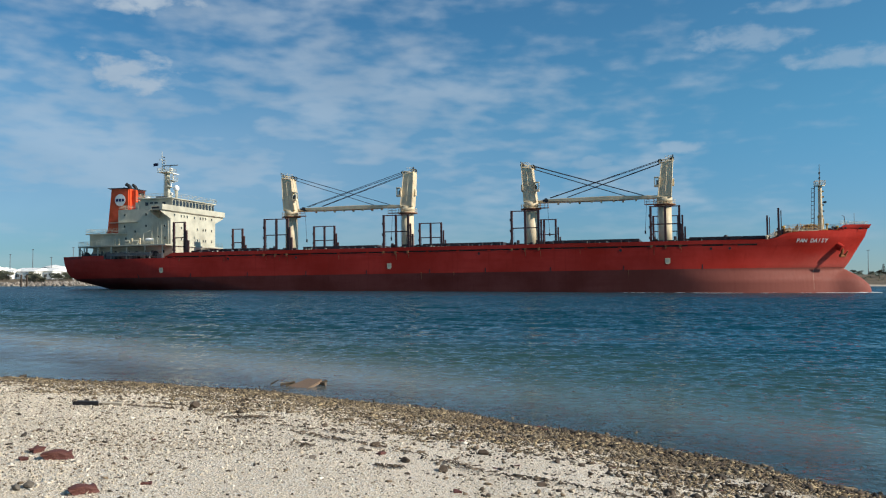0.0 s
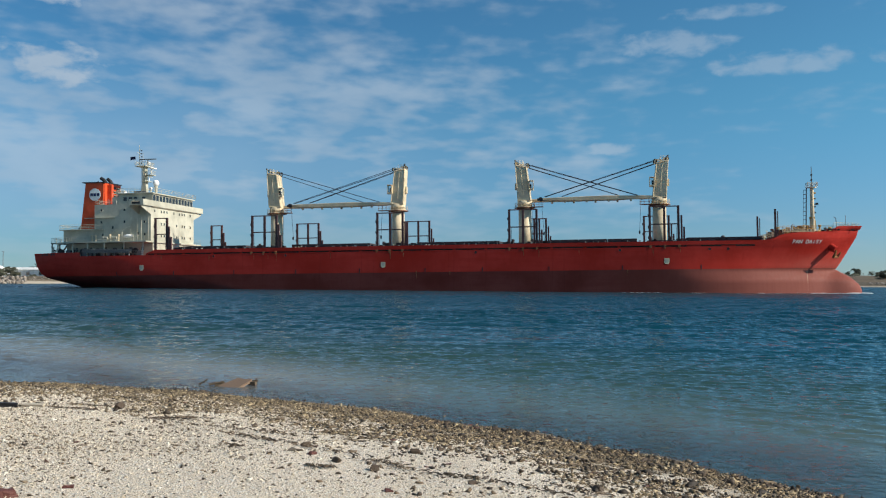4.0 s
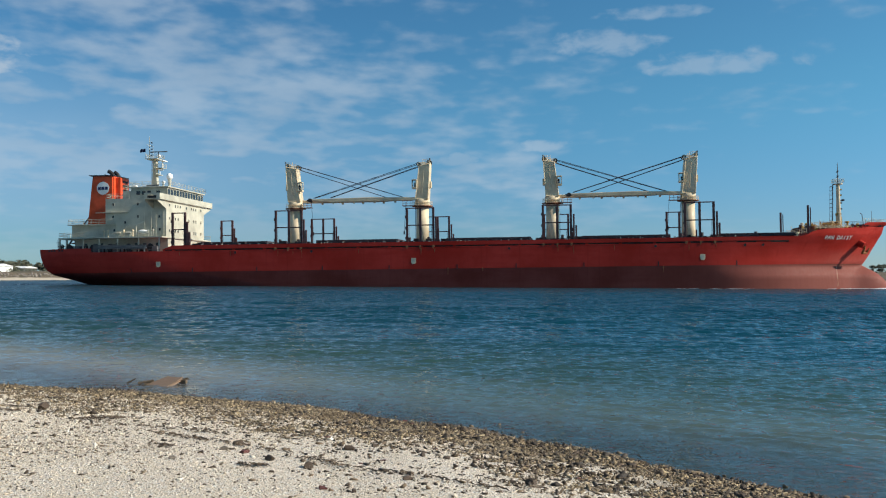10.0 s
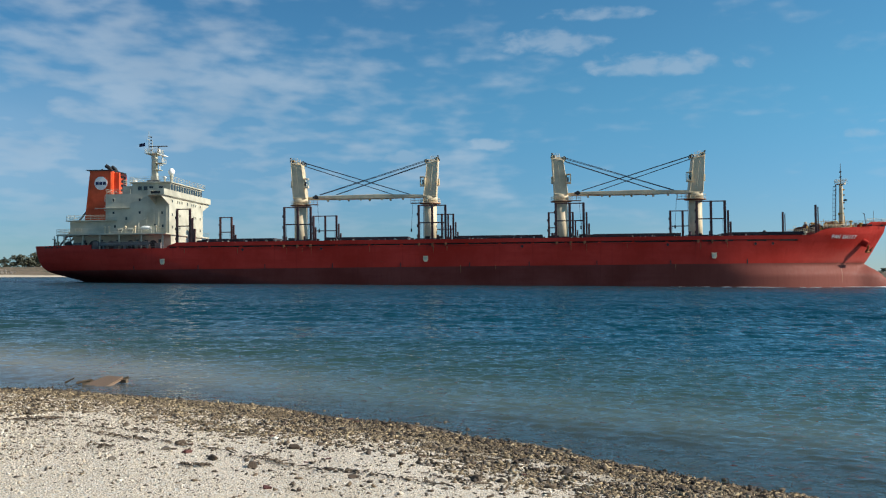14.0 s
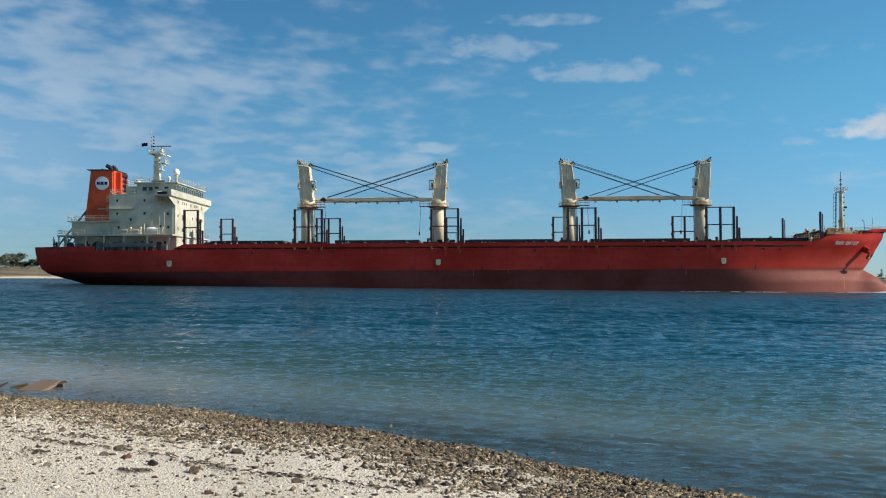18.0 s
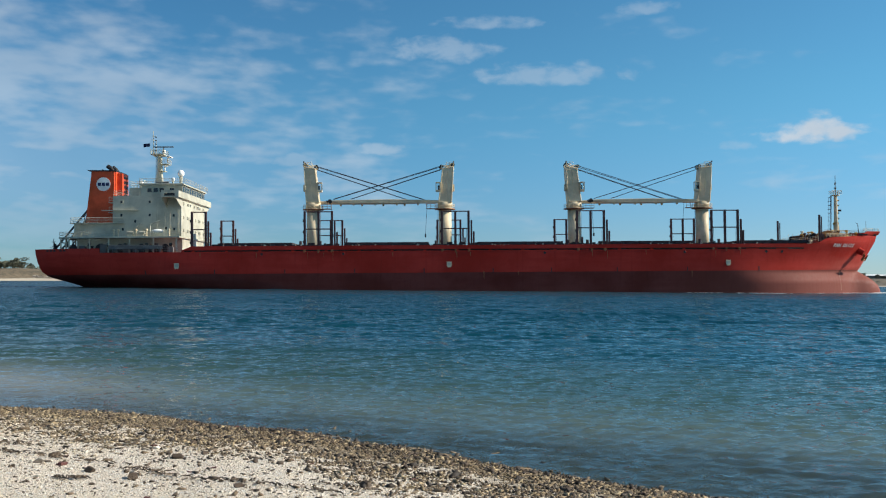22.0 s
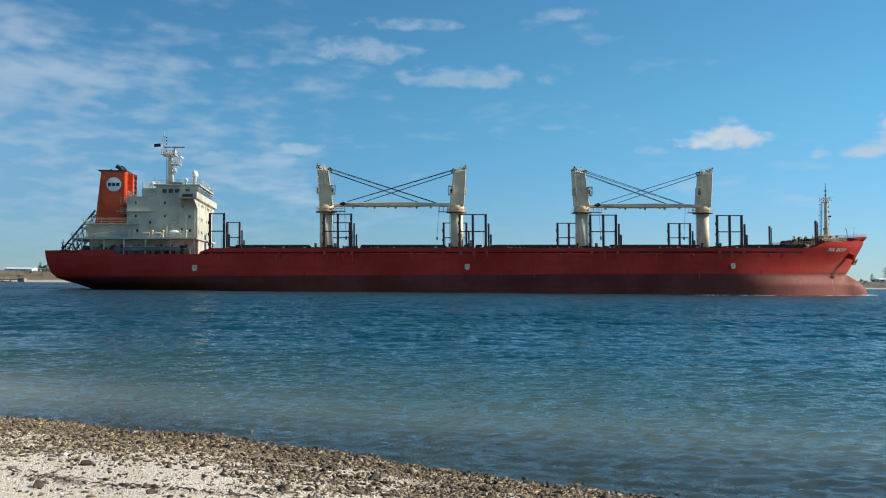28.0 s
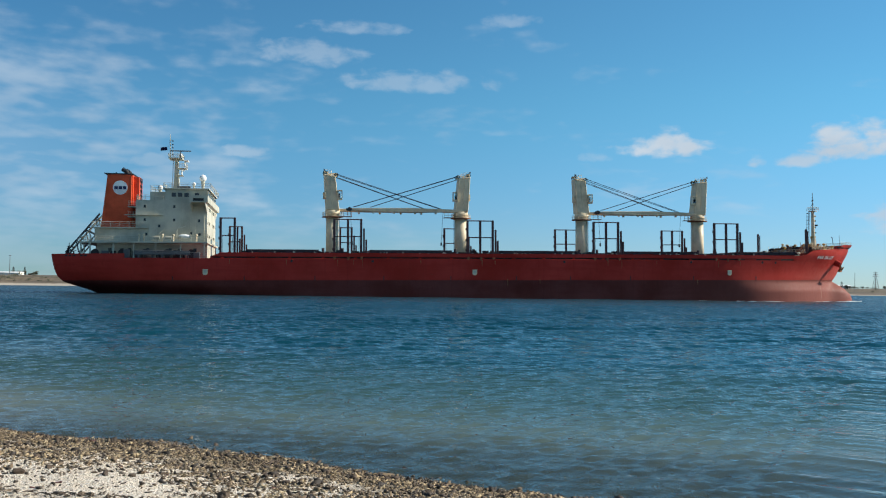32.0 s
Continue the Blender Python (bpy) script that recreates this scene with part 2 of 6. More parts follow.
def bank_material():
    m, n, shader = material("far_bank")
    spot = n.add("ShaderNodeNewGeometry").outputs["Position"]
    z = n.add("ShaderNodeSeparateXYZ", i0=spot).outputs[2]
    broad = n.noise(spot, 0.04, 5, 0.6)
    tuft = n.noise(n.scaled(spot, 1, 1, 3), 0.6, 5, 0.7)
    grass = n.mix(n.ramp(tuft, 0.35, 0.65), (0.075, 0.062, 0.038), (0.19, 0.145, 0.09))
    grass = n.mix(n.ramp(broad, 0.45, 0.7), grass, (0.15, 0.115, 0.08))
    layer = n.noise(n.scaled(spot, 0.02, 0.05, 1.3), 1.0, 4, 0.6)
    grass = n.mix(n.ramp(layer, 0.48, 0.62, 0, 0.8), grass, (0.06, 0.052, 0.032))
    level = n.math("ADD", z, n.math("MULTIPLY_ADD", tuft, 1.0, -0.5))
    level = n.math("ADD", level, n.math("MULTIPLY_ADD", broad, 1.2, -0.6))
    east = n.ramp(n.add("ShaderNodeSeparateXYZ", i0=spot).outputs[0], 40, 110)
    level = n.math("ADD", level, n.math("MULTIPLY", east, 0.45))
    grass = n.mix(n.math("MULTIPLY", east, 0.55), grass, (0.085, 0.068, 0.044))   # drier and darker to the east
    c = n.mix(n.ramp(level, 0.6, 1.0), (0.40, 0.35, 0.275), grass)
    n.put(shader, "Base_Color", c)
    n.put(shader, "Roughness", 0.95)
    bumped(n, shader, tuft, 0.5, 0.8)
    return m


def water_material():
    m, n, shader = material("sea_water")
    geo = n.add("ShaderNodeNewGeometry").outputs["Position"]
    xyz = n.add("ShaderNodeSeparateXYZ", i0=geo).outputs
    # distance out from the beach, along its slanting edge
    dist = n.math("ADD", n.math("MULTIPLY", xyz[0], 0.50), n.math("MULTIPLY_ADD", xyz[1], 0.866, -13.4))
    # distance from the origin, the camera's standing place
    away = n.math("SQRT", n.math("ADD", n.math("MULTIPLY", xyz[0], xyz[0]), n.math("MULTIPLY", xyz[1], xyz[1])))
    cloudy = n.noise(n.scaled(geo, 0.30, 1.0, 0), 0.10, 4, 0.5)
    out = n.math("ADD", dist, n.math("MULTIPLY", n.math("MULTIPLY_ADD", cloudy, 1.2, -0.6), n.math("MULTIPLY", dist, 0.8)))
    bed = n.mix(n.ramp(xyz[0], -1.0, -9.0), (0.098, 0.134, 0.118), (0.23, 0.24, 0.22))      # paler to the west: sand showing through, plus cloud sheen put into the colour
    c = n.mix(n.ramp(out, 0, 8), bed, (0.030, 0.065, 0.055))
    c = n.mix(n.ramp(out, 5, 22), c, (0.003, 0.042, 0.060))
    c = n.mix(n.ramp(out, 16, 70), c, (0.002, 0.033, 0.053))
    own = n.add("ShaderNodeTexCoord").outputs["Object"]
    b = n.noise(n.scaled(own, 0.42, 1.15, 0), 5.5, 2, 0.5, 0.3)
    s = n.noise(n.scaled(own, 0.8, 1.1, 0), 18.0, 3, 0.6)
    small = n.noise(n.scaled(own, 0.75, 1.0, 0), 5.2, 3, 0.62, 0.5)     # short crisp ripples in the shallows
    s = n.math("ADD", s, n.math("MULTIPLY", small, n.ramp(dist, 1, 10, 12.0, 1.0)))
    crisp = n.noise(n.scaled(own, 0.95, 1.25, 0), 5.5, 2, 0.5, 0.3)      # short-crested ripples
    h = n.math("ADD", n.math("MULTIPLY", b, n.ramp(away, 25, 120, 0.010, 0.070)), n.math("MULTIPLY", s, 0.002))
    h = n.math("ADD", h, n.math("MULTIPLY", crisp, n.ramp(dist, 0, 9, 0.016, 0.026)))
    relief = n.add("ShaderNodeBump", Strength=1.0, Distance=1.0, Height=h)
    body = n.add("ShaderNodeBsdfDiffuse", Color=c)
    clear = n.add("ShaderNodeBsdfTransparent", Color=(0.80, 0.86, 0.84, 1))
    under = n.add("ShaderNodeMixShader", i0=n.ramp(dist, -0.6, 3.2, 0.35, 1.0), i1=clear, i2=body)
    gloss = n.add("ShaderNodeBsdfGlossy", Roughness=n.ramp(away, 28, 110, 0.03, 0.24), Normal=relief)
    # gloss cut with distance from the camera's spot, for steep far waves mirroring less
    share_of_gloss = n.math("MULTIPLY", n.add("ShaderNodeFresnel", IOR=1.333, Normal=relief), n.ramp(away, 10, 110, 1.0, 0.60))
    glint_flecks = n.noise(n.scaled(own, 2.6, 0.45, 0), 1.0, 4, 0.6)             # flecks of stronger and weaker reflection painted in for unresolved ripples
    share_of_gloss = n.math("MULTIPLY", share_of_gloss, n.math("ADD", 1.0, n.math("MULTIPLY", n.ramp(away, 14, 60, 0.25, 1.0), n.ramp(glint_flecks, 0.3, 0.7, -0.5, 0.5))), clamp=True)
    top = n.add("ShaderNodeMixShader", i0=share_of_gloss, i1=under, i2=gloss)
    m.node_tree.nodes.remove(shader)
    n.put([k for k in m.node_tree.nodes if k.bl_idname == "ShaderNodeOutputMaterial"][0], "Surface", top)
    return m


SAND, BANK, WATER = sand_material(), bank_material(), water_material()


def stone_material(name, base, other, bright=1.0):
    m, n, shader = material(name)
    spot = n.add("ShaderNodeNewGeometry").outputs["Position"]
    pick = n.add("ShaderNodeNewGeometry").outputs["Random Per Island"]
    grain = n.noise(spot, 60, 4, 0.65)
    c = n.mix(n.ramp(pick, 0.25, 0.9), base, other)
    c = n.mix(n.ramp(grain, 0.4, 0.75, 0, 0.5), c, tuple(v * 0.45 for v in base))
    n.put(shader, "Base_Color", c)
    n.put(shader, "Roughness", 0.75)
    bumped(n, shader, grain, 0.01, 0.6)
    return m


GRAVEL = stone_material("gravel", (0.15, 0.107, 0.057), (0.46, 0.36, 0.21))
DARK_GRAVEL = stone_material("dark_gravel", (0.05, 0.036, 0.023), (0.19, 0.135, 0.08))
SHELLS = stone_material("shell_bits", (0.66, 0.56, 0.42), (0.86, 0.79, 0.66))
GRITS = stone_material("brown_grit", (0.09, 0.065, 0.038), (0.27, 0.20, 0.12))
PALE_WOOD = stone_material("bleached_wood", (0.44, 0.36, 0.26), (0.54, 0.46, 0.34))
STAIN = stone_material("rust_stain", (0.20, 0.07, 0.025), (0.34, 0.15, 0.06))
RED_STONE = stone_material("red_stone", (0.10, 0.032, 0.024), (0.16, 0.05, 0.036))
BROWN_STONE = stone_material("brown_stone", (0.028, 0.020, 0.013), (0.075, 0.050, 0.030))
GREY_STONE = stone_material("grey_stone", (0.075, 0.066, 0.052), (0.15, 0.125, 0.095))
WEED = stone_material("dry_seaweed", (0.065, 0.045, 0.028), (0.14, 0.10, 0.06))
ALGAE = stone_material("olive_weed", (0.035, 0.038, 0.012), (0.09, 0.085, 0.03))
WOOD = stone_material("driftwood", (0.15, 0.095, 0.06), (0.21, 0.14, 0.09))
FOAM = stone_material("foam", (0.75, 0.78, 0.78), (0.85, 0.87, 0.87))


def leaf_material(name, a, b):
    m, n, shader = material(name)
    pick = n.add("ShaderNodeNewGeometry").outputs["Random Per Island"]
    n.put(shader, "Base_Color", n.mix(pick, a, b))
    n.put(shader, "Roughness", 0.85)
    return m


LEAF = leaf_material("scrub_leaves", (0.055, 0.066, 0.042), (0.13, 0.13, 0.085))
PINE = leaf_material("pine_needles", (0.018, 0.028, 0.018), (0.05, 0.06, 0.035))
BARK = paint("bark", (0.10, 0.075, 0.055), 0.9, (0.05, 0.035, 0.025), 0.5, 1.2)
ROCK = stone_material("revetment_rock", (0.20, 0.17, 0.14), (0.34, 0.30, 0.25))

# ---- mesh helpers ----
def part(name, bm, mat, parent=None, label="", smooth=False):
    """Links a bmesh as one mesh object under a thing or a part."""
    me = bpy.data.meshes.new(name)
    bm.to_mesh(me)
    bm.free()
    return linked(name, me, mat, parent, label, smooth)


def linked(name, me, mat, parent=None, label="", smooth=False):
    for one in (mat if isinstance(mat, (list, tuple)) else [mat]):
        me.materials.append(one)
    if smooth:
        me.polygons.foreach_set("use_smooth", [True] * len(me.polygons))
    ob = new(name, me)
    ob.parent = parent
    if label:
        tagged(ob, label)
    return ob


def share(name, other, parent, m):
    """Another piece on the same mesh."""
    ob = new(name, other.data)
    ob.parent, ob.matrix_basis = parent, m
    if "label" in other:
        ob["label"] = other["label"]
    return ob


def block(bm, x0, x1, y0, y1, z0, z1, bevel=0.0):
    made = bmesh.ops.create_cube(bm, size=1.0, matrix=Matrix.LocRotScale(
        ((x0 + x1) / 2, (y0 + y1) / 2, (z0 + z1) / 2), None, (abs(x1 - x0), abs(y1 - y0), abs(z1 - z0))))
    if bevel:
        edges = {e for v in made["verts"] for e in v.link_edges}
        bmesh.ops.bevel(bm, geom=list(edges), offset=bevel, segments=2, affect="EDGES", profile=0.6)
    return bm


def tube(bm, a, b, r0, r1=None, seg=8):
    a, b = Vector(a), Vector(b)
    r1 = r0 if r1 is None else r1
    way = b - a
    m = Matrix.Translation((a + b) / 2) @ way.to_track_quat("Z", "Y").to_matrix().to_4x4()
    bmesh.ops.create_cone(bm, cap_ends=True, segments=seg, radius1=r0, radius2=r1, depth=way.length, matrix=m)
    return bm


def prism(bm, outline, y0, y1):
    """An outline in x and z, extruded from y0 to y1."""
    near = [bm.verts.new((x, y0, z)) for x, z in outline]
    away = [bm.verts.new((x, y1, z)) for x, z in outline]
    bm.faces.new(near)
    bm.faces.new(away[::-1])
    for i in range(len(near)):
        j = (i + 1) % len(near)
        bm.faces.new((near[j], near[i], away[i], away[j]))
    bmesh.ops.recalc_face_normals(bm, faces=bm.faces)
    return bm


def ball(bm, x, y, z, r, rz=None, seg=14):
    bmesh.ops.create_uvsphere(bm, u_segments=seg, v_segments=seg // 2 + 2, radius=1.0,
                              matrix=Matrix.LocRotScale((x, y, z), None, (r, r, rz or r)))
    return bm


def along(x, xs, ys):
    return float(np.interp(x, xs, ys))


# ---- the place: beach, water, far bank ----
SHORE_X = (-60, -25, -15, -11.1, -8.5, -7.2, -5.4, -3.3, -1.9, -0.7, 0.6, 1.45, 2.1, 2.7, 3.8, 6.0, 9, 14, 30, 80)
SHORE_Y = (22, 19.2, 18.5, 18.3, 17.7, 17.4, 16.6, 15.7, 14.7, 14.0, 12.7, 12.0, 11.2, 10.6, 9.8, 7.4, 3.5, -4, -26, -90)


def inland(x, y):
    """Metres from the water's edge, positive on the beach."""
    slope = np.interp(x, (-12, -3, 2), (0.98, 0.84, 0.74))
    return (np.interp(x, SHORE_X, SHORE_Y) - y) * slope


def bank_line(x):
    """The far bank's waterline."""
    return np.interp(x, (-700, -240, -180, -150, -110, -60, 120, 290, 800), (200, 215, 240, 300, 362, 375, 345, 388, 390)) + 3 * np.sin(x * 0.021) + 2 * np.sin(x * 0.063 + 1)


BEACH = 1.104                                            # scale at which the drawn beach is laid out


def beach_height(x, y):
    """Height of the beach and the bed as drawn."""
    d = inland(x, y)
    beach = np.where(d > 0, 0.85 * (1 - np.exp(-np.maximum(d, 0) / 7)), np.maximum(0.115 * d, -6.0))
    return beach + 0.012 * np.sin(x * 2.1 + y) + 0.010 * np.sin(y * 3.3 - x * 0.7)


def ground_height(x, y):
    beach = BEACH * beach_height(x / BEACH, y / BEACH)
    f = y - bank_line(x)
    low = np.interp(x, (-190, -130, -90, 110, 220), (0.42, 0.95, 0.8, 0.9, 0.74))
    bank = low * np.interp(f, (-30, 0, 3, 9, 16, 26, 45, 400, 6000), (-14, 0, 0.5, 1.3, 1.9, 4.3, 5.2, 6.0, 6.0))
    return np.where(f > -30, np.maximum(bank, beach), beach)


def sheet(name, xs, ys, height, mats, pick=None):
    gx, gy = np.meshgrid(np.array(xs, float), np.array(ys, float))
    gz = height(gx, gy)
    w, h = len(xs), len(ys)
    co = np.stack([gx, gy, gz], -1).reshape(-1, 3)
    i, j = np.meshgrid(np.arange(w - 1), np.arange(h - 1))
    a = (j * w + i).ravel()
    faces = np.stack([a, a + 1, a + w + 1, a + w], -1)
    me = bpy.data.meshes.new(name)
    me.from_pydata(co.tolist(), [], faces.tolist())
    ob = linked(name, me, mats, smooth=True)
    if pick is not None:
        mid = co[faces].mean(1)
        me.polygons.foreach_set("material_index", pick(mid[:, 0], mid[:, 1]).astype(int))
    return ob


def steps(*spans):
    out = []
    for a, b, d in spans:
        out += list(np.arange(a, b, d))
    return out + [spans[-1][1]]


ground = sheet("ground", steps((-3000, -600, 300), (-600, -40, 8), (-40, -18, 1.5), (-18, 9, 0.25), (9, 40, 2), (40, 600, 8), (600, 3000, 300)),
               steps((-2500, -100, 400), (-100, -4, 6), (-4, 22, 0.25), (22, 60, 4), (60, 190, 10), (190, 480, 2.5), (480, 900, 30), (900, 4500, 400)),
               ground_height, [SAND, BANK], lambda x, y: y > 150)
tagged(ground, "pale shell-sand beach and the low grassy far bank", "ground", kind="structure")


def ripples(x, y):
    """Height of a light chop: many small waves about one wind direction."""
    r = np.random.RandomState(7)
    z = np.zeros_like(x)
    far = np.hypot(x, y)
    for k in range(64):
        length = 0.24 * 1.063 ** k                       # 0.24 to 11 m
        turn = -1.45 + r.normal(0, 0.42)
        slope = 0.105 if length < 0.5 else 0.055 if length < 1.3 else 0.040 if length < 2.6 else 0.016 if length < 6 else 0.005
        size = slope * length / 6.283
        grain = np.maximum(far * 0.0024, np.interp(far, (34, 36, 69, 71, 129, 131, 259, 262), (0.075, 0.14, 0.14, 0.3, 0.3, 0.9, 0.9, 6)))
        fade = np.clip(length / (2.2 * grain) - 1, 0, 1)
        n = 6.283 / length
        phase = n * (x * math.cos(turn) + y * math.sin(turn)) + r.uniform(0, 6.283)
        if length > 0.6:                                 # longer waves run out in the channel only
            fade = fade * np.interp(far, (14, 50), (0.12, 1.0))
        z += fade * size * (np.sin(phase) + 0.25 * np.sin(2 * phase + 0.6))
    z = z * np.interp(-inland(x / BEACH, y / BEACH), (0, 2, 7), (0.22, 0.55, 1.05))   # calmer in the shallows
    off = -inland(x / BEACH, y / BEACH)                                  # a low wavelet running along the shore
    line = 1.1 + 0.35 * np.sin(x * 0.55) + 0.12 * np.sin(x * 1.7 + 1)
    crest = 0.016 * np.exp(-((off - line) / 0.15) ** 2) * np.clip(0.3 + np.sin(x * 0.9 + 0.5) + 0.5 * np.sin(x * 2.3), 0, 1)
    for k in range(7):                                   # wavelets turned in along the beach
        length = 0.34 * 1.16 ** k
        turn = -2.06 + r.normal(0, 0.16)
        phase = 6.283 / length * (x * math.cos(turn) + y * math.sin(turn)) + r.uniform(0, 6.283) + 0.8 * np.sin(x * 0.7 + k) + 0.6 * np.sin(y * 0.9 - x * 0.4 + 2 * k)
        crest = crest + np.interp(off, (0.1, 1.0, 6, 14), (0.0, 1.0, 0.8, 0.0)) * np.interp(x, (-4, 1), (0.35, 1.0)) * 0.060 * length / 6.283 * (np.sin(phase) + 0.3 * np.sin(2 * phase + 0.6))
    patch = 0.85 + 0.18 * np.sin(x * 0.21 + 0.4 * np.sin(y * 0.13)) * np.sin(y * 0.17 + 1)
    return z * patch * 0.92 * np.interp(far, (25, 80), (1.0, 1.45)) + crest


def water_sheet():
    """Rings round the beach: fine towards the channel, coarse elsewhere."""
    turns = np.radians(np.concatenate([np.arange(-43, 45, 0.155), np.arange(45, 317, 6.0)]))
    rings = np.concatenate([np.arange(3.0, 8, 0.5), np.arange(8.0, 35, 0.075), np.arange(35, 70, 0.14), np.arange(70, 130, 0.3), np.arange(130, 260, 0.9), np.arange(260, 500, 6), np.array([600, 800, 1200, 2000, 3000, 4800])])
    a, r = np.meshgrid(turns, rings)
    x, y = r * np.sin(a), r * np.cos(a)
    z = ripples(x, y) * np.clip((420 - r) / 200, 0, 1)
    w, h = len(turns), len(rings)
    i, j = np.meshgrid(np.arange(w), np.arange(h - 1))
    p, q = (j * w + i).ravel(), (j * w + (i + 1) % w).ravel()
    faces = np.stack([p, p + w, q + w, q], -1)
    n = len(faces)
    me = bpy.data.meshes.new("water")
    me.vertices.add(w * h)
    me.vertices.foreach_set("co", np.stack([x, y, z], -1).ravel())
    me.loops.add(n * 4)
    me.loops.foreach_set("vertex_index", faces[:, ::-1].ravel())
    me.polygons.add(n)
    me.polygons.foreach_set("loop_start", np.arange(n) * 4)
    me.update(calc_edges=True)
    return linked("water", me, WATER, smooth=True)


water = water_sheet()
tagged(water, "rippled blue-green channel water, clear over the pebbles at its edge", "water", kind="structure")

# ---- the ship: x forward from the transom, y to port, z up from the designed line; metres ----
ship = tagged(new("cargo_ship"), "red bulk carrier with cream deckhouse and four cranes under way", "ship")

STERN_Z = (-4, -1, 0, 0.7, 1.35, 2.0, 2.9, 4.2, 6.0, 7.6)
STERN_X = (11, 8.0, 6.3, 4.9, 3.3, 1.6, 0.7, 0.2, -0.2, -0.4)
STERN_B = (0.6, 0.8, 1.2, 3.2, 5.2, 6.6, 7.6, 8.3, 8.6, 8.7)
STEM_Z = (-4, -2.2, -1.0, 0.2, 0.8, 1.4, 2.1, 3.3, 6.3, 9.2, 10.7)
STEM_X = (174.2, 174.8, 174.3, 173.1, 172.2, 171.1, 169.9, 170.8, 172.6, 174.4, 175.2)


def half_breadth(x, z):
    xs, bs = along(z, STERN_Z, STERN_X), along(z, STERN_Z, STERN_B)
    s = min(1.0, max(0.0, (x - xs) / (24 + max(0, 6 - z) * 3.0)))
    aft = bs + (14 - bs) * (1 - (1 - s) ** 2.3)
    stem = max(along(z, STEM_Z, STEM_X), 169.7) if z > 2.1 else 169.7
    x0, n = along(z, (0, 8), (141, 129)), along(z, (-2, 2, 4, 6, 8), (1.9, 1.9, 2.2, 2.7, 3.4))
    u = min(1.0, max(0.0, (x - x0) / (stem - x0)))
    fore = 14 * (1 - u ** n)
    if z > 7.5 and x > stem - 4:                         # rounded nose of the bulwark
        v = min(1.0, (x - stem + 4) / 4)
        fore = math.hypot(fore, along(z, (7.5, 10.5), (0.0, 1.7)) * math.sqrt(v * (1 - v)) * 1.6)
    if z < 2.1 and x > 150:                              # the bulb
        nose = along(z, STEM_Z, STEM_X)
        fat = along(z, (-4, -2.5, 0, 1.4, 2.1), (3.2, 3.3, 2.7, 1.3, 0.0))
        v = min(1.0, max(0.0, (x - 163) / (nose - 163)))
        bulb = fat * math.sqrt(max(0.0, 1 - v ** 3))
        fore = (fore ** 3 + bulb ** 3) ** (1 / 3)
    return max(0.0, min(aft, fore))


def plating(name, levels, xa, xb, count, mats, pick, parent, label="", cap=True):
    """A skin on both sides between two ends, level by level."""
    bm = bmesh.new()
    rows = []
    for z in levels:
        a = along(z, STERN_Z, STERN_X) if xa is None else xa
        b = along(z, STEM_Z, STEM_X) if xb is None else xb
        row = []
        for k in range(count + 1):
            u = k / count
            u = u * u * (3 - 2 * u) * 0.75 + u * 0.25
            x = a + (b - a) * u
            row.append((x, half_breadth(x, z) if k < count or xb is not None else 0.0, z))
        rows.append(row)
    for side in (-1, 1):
        grid = [[bm.verts.new((x, side * y, z)) for x, y, z in row] for row in rows]
        for j in range(len(grid) - 1):
            for k in range(count):
                f = bm.faces.new((grid[j][k], grid[j][k + 1], grid[j + 1][k + 1], grid[j + 1][k]))
                f.material_index = pick((levels[j] + levels[j + 1]) / 2)
                f.smooth = True
        if side == -1:
            first = grid
        elif cap and xa is None:
            for j in range(len(grid) - 1):
                f = bm.faces.new((first[j][0], first[j + 1][0], grid[j + 1][0], grid[j][0]))
                f.material_index = pick((levels[j] + levels[j + 1]) / 2)
    bmesh.ops.remove_doubles(bm, verts=bm.verts, dist=0.004)
    bmesh.ops.recalc_face_normals(bm, faces=bm.faces)
    return part(name, bm, mats, parent, label)


BOOT = 2.36
hull = plating("hull", [-4, -3, -2.5, -2.0, -1.5, -1.0, -0.5, 0, 0.4, 0.8, 1.1, 1.4, 1.7, 2.1, BOOT, 3, 3.8, 4.6, 5.4, 6.1, 6.6], None, None, 110,
               [HULL_RED, HULL_BROWN], lambda z: 1 if z < BOOT else 0, ship, "faded red plating over brown antifouling paint")
FOC, BREAK = 160.0, 156.5                                # plating of the raised bow; its bulkhead
forecastle = plating("forecastle", [6.6, 7.2, 7.8, 8.4, 9.05], FOC, None, 40, [HULL_RED], lambda z: 0, ship, "red raised bow plating")
bow_bulwark = plating("bow_bulwark", [9.05, 9.7, 10.35], 167.9, None, 16, [HULL_RED], lambda z: 0, ship)
for ob, level in ((forecastle, 9.05), (bow_bulwark, 9.05)):     # the sheer of the bow
    for v in ob.data.vertices:
        if abs(v.co.z - level) < 0.01:
            v.co.z += max(0.0, v.co.x - 160) * 0.05
        elif v.co.z > 9.5:
            v.co.z += max(0.0, v.co.x - 168) * 0.03 + 0.02
for v in bow_bulwark.data.vertices:                      # its after end slopes down to the rail
    base = 9.05 + max(0.0, v.co.x - 160) * 0.05
    v.co.z = base + (v.co.z - base) * min(1.0, max(0.0, (v.co.x - 167.85) / 1.5))
poop_bulwark = plating("poop_bulwark", [6.6, 7.0, 7.45], None, 13.8, 30, [HULL_RED], lambda z: 0, ship)


def deck_plate(name, xa, xb, z, mat, count=60):
    bm = bmesh.new()
    last = None
    for k in range(count + 1):
        x = xa + (xb - xa) * k / count
        b = max(0.02, half_breadth(x, z) - 0.06)
        pair = bm.verts.new((x, -b, z)), bm.verts.new((x, b, z))
        if last:
            bm.faces.new((last[0], pair[0], pair[1], last[1]))
        last = pair
    return part(name, bm, mat, ship)


